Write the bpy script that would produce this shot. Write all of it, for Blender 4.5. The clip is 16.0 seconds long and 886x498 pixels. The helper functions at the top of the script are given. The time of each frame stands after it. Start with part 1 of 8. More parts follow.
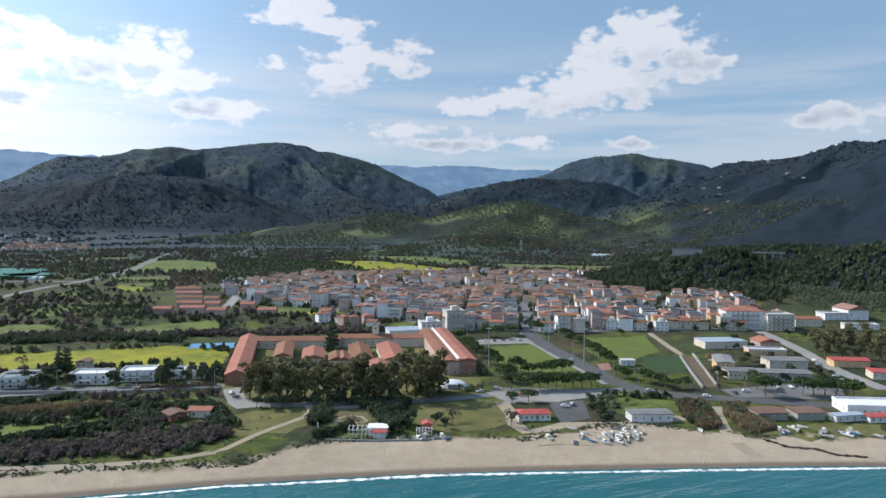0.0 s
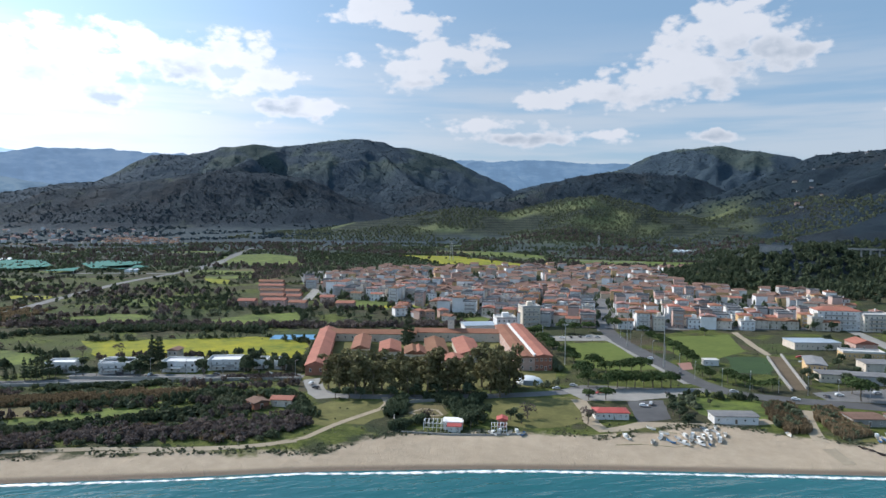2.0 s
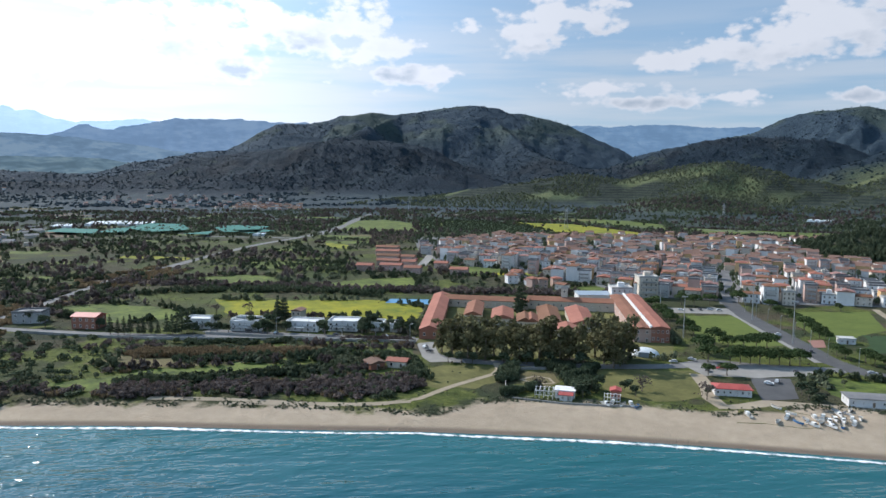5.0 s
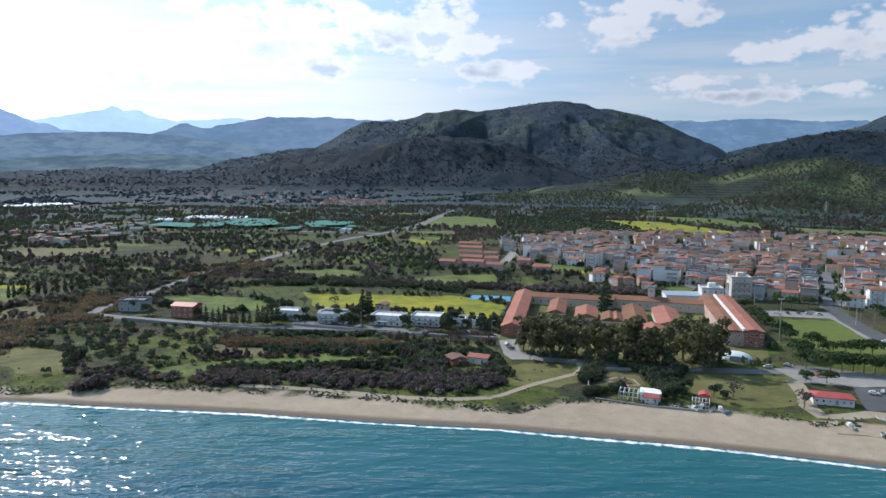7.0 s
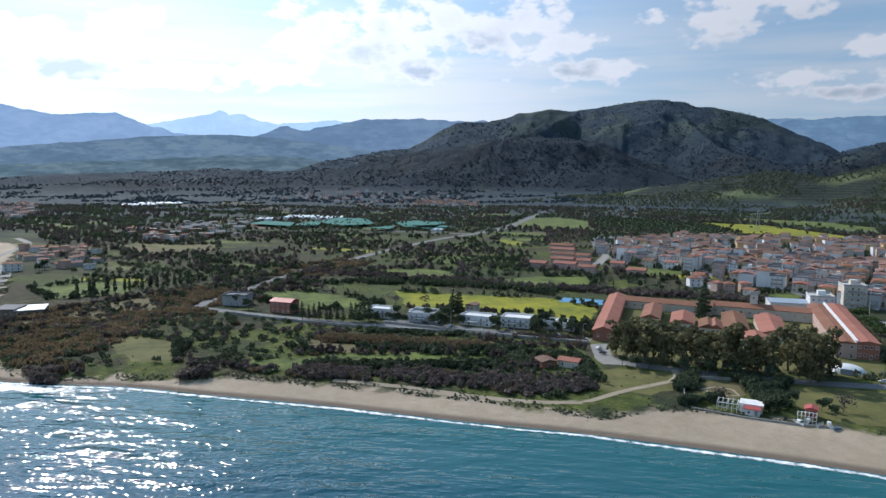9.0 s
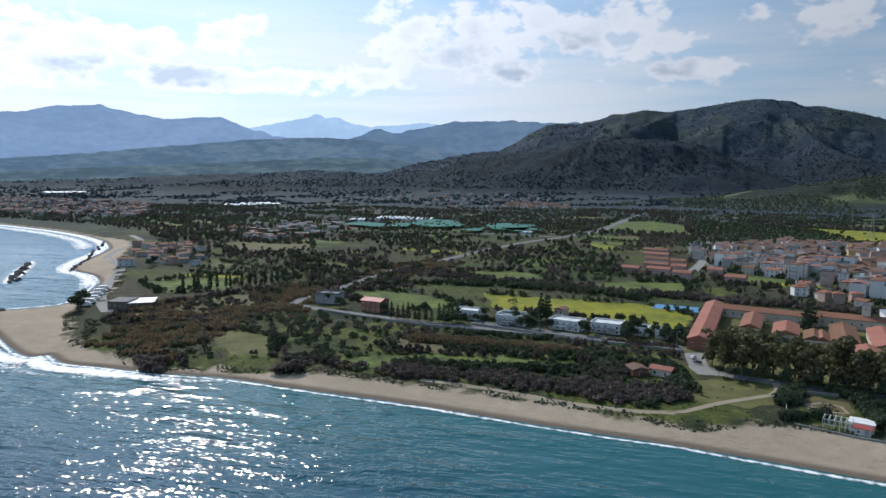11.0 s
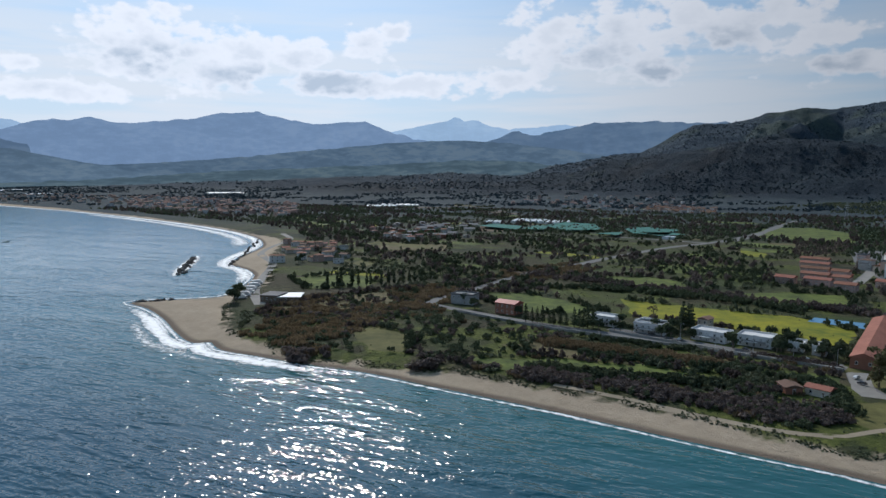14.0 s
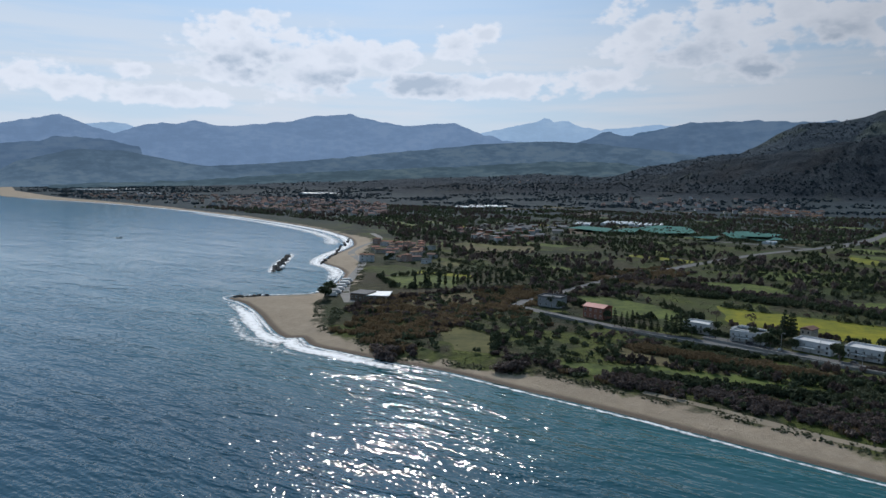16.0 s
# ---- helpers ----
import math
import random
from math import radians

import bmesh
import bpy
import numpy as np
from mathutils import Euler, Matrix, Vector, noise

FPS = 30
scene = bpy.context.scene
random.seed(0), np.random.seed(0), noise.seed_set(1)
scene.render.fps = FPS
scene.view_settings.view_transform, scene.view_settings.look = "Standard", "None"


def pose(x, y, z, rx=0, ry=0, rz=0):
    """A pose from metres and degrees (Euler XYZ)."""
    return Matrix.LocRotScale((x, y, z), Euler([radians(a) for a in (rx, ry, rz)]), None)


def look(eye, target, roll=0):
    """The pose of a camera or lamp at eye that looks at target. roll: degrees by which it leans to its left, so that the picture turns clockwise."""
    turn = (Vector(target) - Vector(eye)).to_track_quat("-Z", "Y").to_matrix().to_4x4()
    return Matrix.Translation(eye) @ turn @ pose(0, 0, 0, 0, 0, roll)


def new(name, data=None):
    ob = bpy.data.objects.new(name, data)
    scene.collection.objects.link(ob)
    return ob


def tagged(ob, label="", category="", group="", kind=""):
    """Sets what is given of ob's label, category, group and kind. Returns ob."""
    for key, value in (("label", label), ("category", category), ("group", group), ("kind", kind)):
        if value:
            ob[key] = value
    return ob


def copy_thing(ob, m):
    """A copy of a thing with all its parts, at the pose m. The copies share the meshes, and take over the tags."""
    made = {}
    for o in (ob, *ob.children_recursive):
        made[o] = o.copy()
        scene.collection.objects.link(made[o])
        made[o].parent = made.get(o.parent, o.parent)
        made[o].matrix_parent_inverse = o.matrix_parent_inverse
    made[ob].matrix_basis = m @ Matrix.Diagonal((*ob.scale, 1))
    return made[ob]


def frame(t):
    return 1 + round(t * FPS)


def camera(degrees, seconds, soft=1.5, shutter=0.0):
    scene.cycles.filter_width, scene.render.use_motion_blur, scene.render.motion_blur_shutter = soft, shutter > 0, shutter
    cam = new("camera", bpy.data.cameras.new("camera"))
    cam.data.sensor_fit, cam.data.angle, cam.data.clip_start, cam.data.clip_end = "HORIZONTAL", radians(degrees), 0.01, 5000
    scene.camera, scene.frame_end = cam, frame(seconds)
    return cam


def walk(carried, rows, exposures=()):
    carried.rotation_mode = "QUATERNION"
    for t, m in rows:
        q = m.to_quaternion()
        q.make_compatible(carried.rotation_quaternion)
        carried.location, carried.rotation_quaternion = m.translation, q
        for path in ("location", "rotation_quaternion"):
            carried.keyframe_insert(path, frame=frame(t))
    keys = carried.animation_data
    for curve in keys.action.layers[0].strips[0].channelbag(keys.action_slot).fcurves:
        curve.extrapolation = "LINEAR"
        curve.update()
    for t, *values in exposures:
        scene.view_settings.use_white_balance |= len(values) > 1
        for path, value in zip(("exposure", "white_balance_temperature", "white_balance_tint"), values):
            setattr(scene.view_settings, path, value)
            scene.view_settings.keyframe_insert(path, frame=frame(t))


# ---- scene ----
# the drone hovers at 80 m over the sea and turns to its left
cam = camera(64.9, 16.0)
PATH = [
    (0, 0, 0, 80, 87.150, -0.500, 0.000),
    (0.5, 0, 0, 80, 87.205, -0.478, 1.568),
    (1, 0, 0, 80, 87.226, -0.487, 3.212),
    (1.5, 0, 0, 80, 87.205, -0.445, 4.705),
    (2, 0, 0, 80, 86.695, -0.402, 6.216),
    (2.5, 0, 0, 80, 86.169, -0.384, 7.676),
    (3, 0, 0, 80, 85.593, -0.349, 9.246),
    (3.5, 0, 0, 80, 85.103, -0.333, 10.747),
    (4, 0, 0, 80, 84.528, -0.321, 12.325),
    (6.5, 0, 0, 80, 83.598, -0.306, 20.560),
    (7, 0, 0, 80, 83.620, -0.291, 22.382),
    (7.5, 0, 0, 80, 83.633, -0.258, 24.253),
    (8, 0, 0, 80, 83.625, -0.220, 26.150),
    (8.5, 0, 0, 80, 83.641, -0.219, 27.949),
    (9, 0, 0, 80, 83.649, -0.257, 29.864),
    (11.5, 0, 0, 80, 83.805, -0.356, 39.081),
    (12, 0, 0, 80, 83.816, -0.319, 40.977),
    (12.5, 0, 0, 80, 83.849, -0.335, 42.782),
    (13, 0, 0, 80, 83.873, -0.362, 44.606),
    (13.5, 0, 0, 80, 83.873, -0.370, 46.487),
    (14, 0, 0, 80, 83.903, -0.394, 48.384),
    (14.5, 0, 0, 80, 83.916, -0.395, 50.152),
    (15, 0, 0, 80, 83.906, -0.468, 52.008),
    (15.5, 0, 0, 80, 83.923, -0.468, 53.817),
    (16, 0, 0, 80, 83.944, -0.512, 55.598),
]
walk(cam, [(t, pose(*p)) for t, *p in PATH], [(0.0, 0.60, 6030, 13), (4.0, 0.58, 5980, 13), (7.0, 0.50, 5880, 13), (9.0, 0.34, 5830, 13), (12.5, -0.14, 5920, 12), (14.5, -0.37, 5920, 12), (16.0, -0.47, 5920, 12)])

SUN_AZ, SUN_EL = 63.5, 37.0     # degrees left of +y, degrees up


def heading(az, el=0.0):
    a, e = radians(az), radians(el)
    return Vector((-math.sin(a) * math.cos(e), math.cos(a) * math.cos(e), math.sin(e)))


# ---- sky, clouds and sun ----
def make_world():
    w = bpy.data.worlds.new("sky")
    scene.world = w
    w.use_nodes = True
    nt = w.node_tree
    nt.nodes.clear()
    N, L = nt.nodes.new, nt.links.new

    def math_node(op, a, b=None, clamp=False, k=0.0):
        n = N("ShaderNodeMath")
        n.inputs[2].default_value = k
        n.operation, n.use_clamp = op, clamp
        for i, v in enumerate((a, b)):
            if v is None:
                continue
            if isinstance(v, (int, float)):
                n.inputs[i].default_value = v
            else:
                L(v, n.inputs[i])
        return n.outputs[0]

    def ramp(v, a, b, lo=0.0, hi=1.0):
        n = N("ShaderNodeMapRange")
        n.interpolation_type = "SMOOTHSTEP"
        L(v, n.inputs[0])
        for i, q in enumerate((a, b, lo, hi)):
            n.inputs[i + 1].default_value = q
        return n.outputs[0]

    sky = N("ShaderNodeTexSky")
    sky.sky_type, sky.sun_disc = "NISHITA", False
    sky.sun_elevation, sky.sun_rotation = radians(SUN_EL), radians(-SUN_AZ)
    sky.air_density, sky.dust_density, sky.ozone_density, sky.altitude = 1.0, 0.6, 2.0, 50
    co = N("ShaderNodeTexCoord")
    sep = N("ShaderNodeSeparateXYZ")
    L(co.outputs["Generated"], sep.inputs[0])
    az = math_node("MULTIPLY", math_node("ARCTAN2", math_node("MULTIPLY", sep.outputs[0], -1.0), sep.outputs[1]), 57.29578)
    el = math_node("MULTIPLY", math_node("ARCSINE", sep.outputs[2]), 57.29578)
    flat = N("ShaderNodeCombineXYZ")
    L(az, flat.inputs[0])
    L(math_node("MULTIPLY", el, 1.7), flat.inputs[1])

    def fbm(scale, detail, z, rough=0.58):
        mp = N("ShaderNodeMapping")
        mp.inputs["Location"].default_value = (7 * z, 3 * z, 0)
        L(flat.outputs[0], mp.inputs[0])
        n = N("ShaderNodeTexNoise")
        n.noise_dimensions = "2D"
        n.inputs["Scale"].default_value, n.inputs["Detail"].default_value, n.inputs["Roughness"].default_value = scale, detail, rough
        L(mp.outputs[0], n.inputs["Vector"])
        return n.outputs[0]

    n2, n3 = fbm(0.05, 5, 9.0), fbm(0.16, 6, 21.0)

    def moved(da, de):
        shift = N("ShaderNodeVectorMath")
        shift.operation = "ADD"
        L(flat.outputs[0], shift.inputs[0])
        shift.inputs[1].default_value = (da, 1.7 * de, 0)
        return shift.outputs[0]

    def heap(at, heaps):
        """How deep in the heaps of cumulus a direction lies."""
        out = None
        for a, e, w_, h_ in heaps:
            sx, sy = 1 / (1.36 * w_), 1 / (1.7 * 1.42 * h_)
            mp = N("ShaderNodeVectorMath")
            mp.operation = "MULTIPLY_ADD"
            mp.inputs[1].default_value, mp.inputs[2].default_value = (sx, sy, 0), (-a * sx, -1.7 * e * sy, 0)
            L(at, mp.inputs[0])
            ln = N("ShaderNodeVectorMath")
            ln.operation = "LENGTH"
            L(mp.outputs[0], ln.inputs[0])
            out = ln.outputs["Value"] if out is None else math_node("SMOOTH_MIN", out, ln.outputs["Value"], k=0.25)
        return math_node("SUBTRACT", 1.0, out)

    def billows(at):
        puff = N("ShaderNodeTexVoronoi")
        puff.voronoi_dimensions = "2D"
        puff.inputs["Scale"].default_value, puff.inputs["Detail"].default_value, puff.inputs["Roughness"].default_value = 0.42, 2.0, 0.55
        noise = N("ShaderNodeTexNoise")
        noise.noise_dimensions = "2D"
        noise.inputs["Scale"].default_value, noise.inputs["Detail"].default_value, noise.inputs["Roughness"].default_value = 0.30, 7, 0.60
        for tex in (puff, noise):
            L(at, tex.inputs["Vector"])
        return math_node("ADD", math_node("MULTIPLY", math_node("SUBTRACT", 0.42, puff.outputs["Distance"]), 0.55), math_node("MULTIPLY", math_node("SUBTRACT", noise.outputs[0], 0.46), 1.55))

    here, sunward = moved(0.0, 0.0), moved(1.0, 1.5)
    rag = billows(here)
    body = math_node("ADD", heap(here, CLOUDS), rag)
    lit = math_node("ADD", math_node("SUBTRACT", heap(here, CLOUDS[::3]), heap(sunward, CLOUDS[::3])), math_node("MULTIPLY", math_node("SUBTRACT", rag, billows(sunward)), 0.55))
    mask = ramp(body, 0.02, 0.40)
    thick = ramp(body, 0.08, 1.0)
    # veils near the horizon, thicker below the sun
    band = math_node("MULTIPLY", ramp(el, 1.0, 4.0), ramp(el, 16.0, 7.0))
    stripes = N("ShaderNodeTexNoise")
    mp = N("ShaderNodeMapping")
    mp.inputs["Scale"].default_value = (0.035, 0.22, 1)
    L(flat.outputs[0], mp.inputs[0])
    L(mp.outputs[0], stripes.inputs["Vector"])
    stripes.inputs["Scale"].default_value, stripes.inputs["Detail"].default_value = 1.4, 6
    veil = math_node("MULTIPLY", ramp(stripes.outputs[0], 0.36, 0.6), math_node("MULTIPLY", band, ramp(az, 5.0, 40.0, 0.55, 0.95)))
    haze = math_node("MULTIPLY", ramp(el, 17.0, 2.0, 0.25, 1.0), ramp(az, -20.0, 40.0, 0.18, 0.8))
    cirrus = math_node("MULTIPLY", ramp(n2, 0.45, 0.75), 0.25)

    def mix(fac, a, b):
        n = N("ShaderNodeMix")
        n.data_type = "RGBA"
        L(fac, n.inputs[0])
        for v, i in ((a, 6), (b, 7)):
            if isinstance(v, tuple):
                n.inputs[i].default_value = (*v, 1)
            else:
                L(v, n.inputs[i])
        return n.outputs[2]

    K = 6.4
    west = ramp(az, 0.0, 60.0)
    bright = math_node("ADD", 1.0, math_node("MULTIPLY", west, 1.2))
    white, grey = tuple(K * v for v in (1.06, 1.09, 1.12)), tuple(K * v for v in (0.62, 0.71, 0.80))
    clear = tuple(K * v for v in (0.40, 0.66, 0.90))
    hazy = tuple(K * v for v in (0.76, 0.88, 0.96))
    blend = N("ShaderNodeValue")
    blend.outputs[0].default_value = 0.62
    col = mix(blend.outputs[0], sky.outputs[0], clear)
    col = mix(math_node("MAXIMUM", haze, cirrus), col, hazy)
    col = mix(veil, col, tuple(K * v for v in (0.92, 0.97, 1.0)))
    dim = math_node("ADD", ramp(lit, 0.22, -0.55, 0.0, 0.95), math_node("MULTIPLY", west, ramp(body, 0.25, 0.95, 0.0, 0.35)))
    dim = math_node("ADD", dim, math_node("MULTIPLY", math_node("SUBTRACT", n3, 0.5), 0.3))
    shade = math_node("MULTIPLY", thick, dim, clamp=True)
    col = mix(mask, col, mix(shade, white, grey))
    lift = N("ShaderNodeVectorMath")
    lift.operation = "SCALE"
    L(col, lift.inputs[0])
    L(bright, lift.inputs["Scale"])
    col = lift.outputs[0]
    # bright haze round the sun
    near_sun = N("ShaderNodeVectorMath")
    near_sun.operation = "DOT_PRODUCT"
    L(co.outputs["Generated"], near_sun.inputs[0])
    near_sun.inputs[1].default_value = heading(SUN_AZ, SUN_EL)
    glow = N("ShaderNodeMix")
    glow.data_type, glow.blend_type = "RGBA", "ADD"
    L(math_node("POWER", ramp(near_sun.outputs["Value"], 0.90, 1.0), 1.6), glow.inputs[0])
    L(col, glow.inputs[6])
    glow.inputs[7].default_value = (0.7 * K, 0.68 * K, 0.65 * K, 1)
    col = glow.outputs[2]
    bg = N("ShaderNodeBackground")
    bg.inputs[1].default_value = 0.072
    L(col, bg.inputs[0])
    out = N("ShaderNodeOutputWorld")
    L(bg.outputs[0], out.inputs[0])


# heaps of cumulus: degrees left of +y, degrees up, half width, half height
EAST_HEAP = [(-16.2, 13.3, 3.8, 2.0), (-12.4, 12.4, 2.6, 2.1), (-18.8, 11.9, 2.5, 1.4), (-11.1, 10.3, 4.0, 1.6), (-14.6, 10.2, 2.6, 1.7), (-6.6, 9.1, 5.0, 1.1), (-2.0, 8.6, 3.2, 0.6), (-20.6, 11.5, 1.6, 0.8)]
MIDDLE_HEAP = [(8.5, 11.3, 2.7, 1.6), (4.4, 12.5, 2.5, 1.4), (6.7, 12.7, 2.3, 1.3), (8.3, 10.2, 2.2, 0.6), (13.4, 11.5, 1.1, 0.5), (12.0, 15.6, 3.3, 1.2), (8.9, 14.7, 2.5, 1.0)]
LOW_BANKS = [(3.0, 6.8, 3.5, 0.6), (-1.6, 5.7, 6.4, 0.6), (-14.7, 5.6, 1.9, 0.5), (-6.7, 5.9, 1.8, 0.4), (-29.9, 7.2, 2.8, 0.9), (-27.4, 7.0, 1.8, 0.5)]
BROAD_HEAP = [(39.8, 10.6, 3.5, 2.3), (36.3, 9.4, 4.0, 1.5), (33.6, 11.2, 3.6, 1.9), (30.0, 11.6, 3.1, 1.7), (26.4, 10.8, 3.6, 1.7), (22.8, 11.6, 3.1, 1.7), (20.5, 9.9, 2.7, 1.2), (32.2, 8.0, 3.6, 1.0), (18.2, 7.7, 4.0, 1.0), (15.6, 8.1, 2.6, 0.6), (54.4, 10.2, 2.4, 1.2), (52.3, 11.1, 1.5, 0.9)]
WEST_HEAP = [(70.9, 10.6, 3.8, 1.8), (73.0, 8.8, 3.3, 1.9), (69.2, 8.6, 3.4, 2.1), (64.0, 9.2, 4.0, 1.7), (65.8, 7.7, 4.4, 1.6), (59.9, 9.3, 2.7, 1.3), (79.4, 7.4, 1.5, 0.8), (83.5, 6.5, 4.3, 1.1), (86.6, 6.9, 2.0, 0.9), (76.7, 5.9, 5.5, 0.8), (56.8, 7.2, 5.0, 1.1), (50.4, 7.2, 5.9, 1.1), (43.7, 7.6, 3.9, 1.0)]
CLOUDS = EAST_HEAP + MIDDLE_HEAP + LOW_BANKS + BROAD_HEAP + WEST_HEAP
make_world()
sun = new("sun", bpy.data.lights.new("sun", "SUN"))
sun.data.energy, sun.data.angle, sun.data.color = 3.9, radians(0.53), (1.0, 0.91, 0.77)
sun.matrix_world = look((0, 0, 500), Vector((0, 0, 500)) - heading(SUN_AZ, SUN_EL))


# ---- materials ----
def shader(name):
    m = bpy.data.materials.new(name)
    m.use_nodes = True
    nt = m.node_tree
    return m, nt, nt.nodes["Principled BSDF"]


def noise_node(nt, scale, detail=5, vec=None, rough=0.6):
    n = nt.nodes.new("ShaderNodeTexNoise")
    n.inputs["Scale"].default_value, n.inputs["Detail"].default_value, n.inputs["Roughness"].default_value = scale, detail, rough
    if vec is None:
        g = nt.nodes.new("ShaderNodeNewGeometry")
        vec = g.outputs["Position"]
    nt.links.new(vec, n.inputs["Vector"])
    return n.outputs[0]


def ramp_node(nt, fac, stops):
    r = nt.nodes.new("ShaderNodeValToRGB")
    while len(r.color_ramp.elements) < len(stops):
        r.color_ramp.elements.new(0.5)
    for e, (p, c) in zip(r.color_ramp.elements, stops):
        e.position, e.color = p, (*c, 1)
    nt.links.new(fac, r.inputs[0])
    return r.outputs[0]


def mix_node(nt, fac, a, b, kind="MIX"):
    n = nt.nodes.new("ShaderNodeMix")
    n.data_type, n.blend_type = "RGBA", kind
    for v, i in ((fac, 0), (a, 6), (b, 7)):
        if isinstance(v, tuple):
            n.inputs[i].default_value = (*v, 1)
        elif isinstance(v, (int, float)):
            n.inputs[i].default_value = v
        else:
            nt.links.new(v, n.inputs[i])
    return n.outputs[2]


def map_node(nt, v, a, b, lo=0.0, hi=1.0):
    n = nt.nodes.new("ShaderNodeMapRange")
    n.interpolation_type = "SMOOTHSTEP"
    nt.links.new(v, n.inputs[0])
    for i, q in enumerate((a, b, lo, hi)):
        n.inputs[i + 1].default_value = q
    return n.outputs[0]


def op_node(nt, op, a, b):
    n = nt.nodes.new("ShaderNodeMath")
    n.operation = op
    for i, v in enumerate((a, b)):
        if isinstance(v, (int, float)):
            n.inputs[i].default_value = v
        else:
            nt.links.new(v, n.inputs[i])
    return n.outputs[0]


def attr_node(nt, name):
    n = nt.nodes.new("ShaderNodeAttribute")
    n.attribute_name = name
    return n.outputs["Fac"]


def bump_node(nt, bsdf, height, strength, distance):
    b = nt.nodes.new("ShaderNodeBump")
    b.inputs["Strength"].default_value, b.inputs["Distance"].default_value = strength, distance
    nt.links.new(height, b.inputs["Height"])
    nt.links.new(b.outputs[0], bsdf.inputs["Normal"])


def surface(name, dark, light, scale=0.5, rough=0.85, big=0.06, lo=0.3, hi=0.7, vary=0.0, bump=0.0, metal=0.0, island=0.0):
    """Two colours mixed by fine and coarse noise; vary: by object, island: by loose piece."""
    m, nt, b = shader(name)
    fine, coarse = noise_node(nt, scale, 8, None, 0.7), noise_node(nt, big, 4)
    v = mix_node(nt, 0.45, fine, coarse)
    col = ramp_node(nt, v, ((lo, dark), (hi, light)))
    for amount, make in ((vary, "ShaderNodeObjectInfo"), (island, "ShaderNodeNewGeometry")):
        if amount:
            o = nt.nodes.new(make)
            hsv = nt.nodes.new("ShaderNodeHueSaturation")
            rnd = o.outputs["Random"] if make == "ShaderNodeObjectInfo" else o.outputs["Random Per Island"]
            nt.links.new(map_node(nt, rnd, 0, 1, 1 - amount, 1 + amount), hsv.inputs["Value"])
            nt.links.new(map_node(nt, rnd, 1, 0, 0.5 - amount * 0.04, 0.5 + amount * 0.04), hsv.inputs["Hue"])
            nt.links.new(col, hsv.inputs["Color"])
            col = hsv.outputs[0]
    nt.links.new(col, b.inputs["Base Color"])
    b.inputs["Roughness"].default_value, b.inputs["Metallic"].default_value = rough, metal
    if rough > 0.8:
        b.inputs["Specular IOR Level"].default_value = 0.18
    if bump:
        bump_node(nt, b, fine, 0.6, bump)
    return m


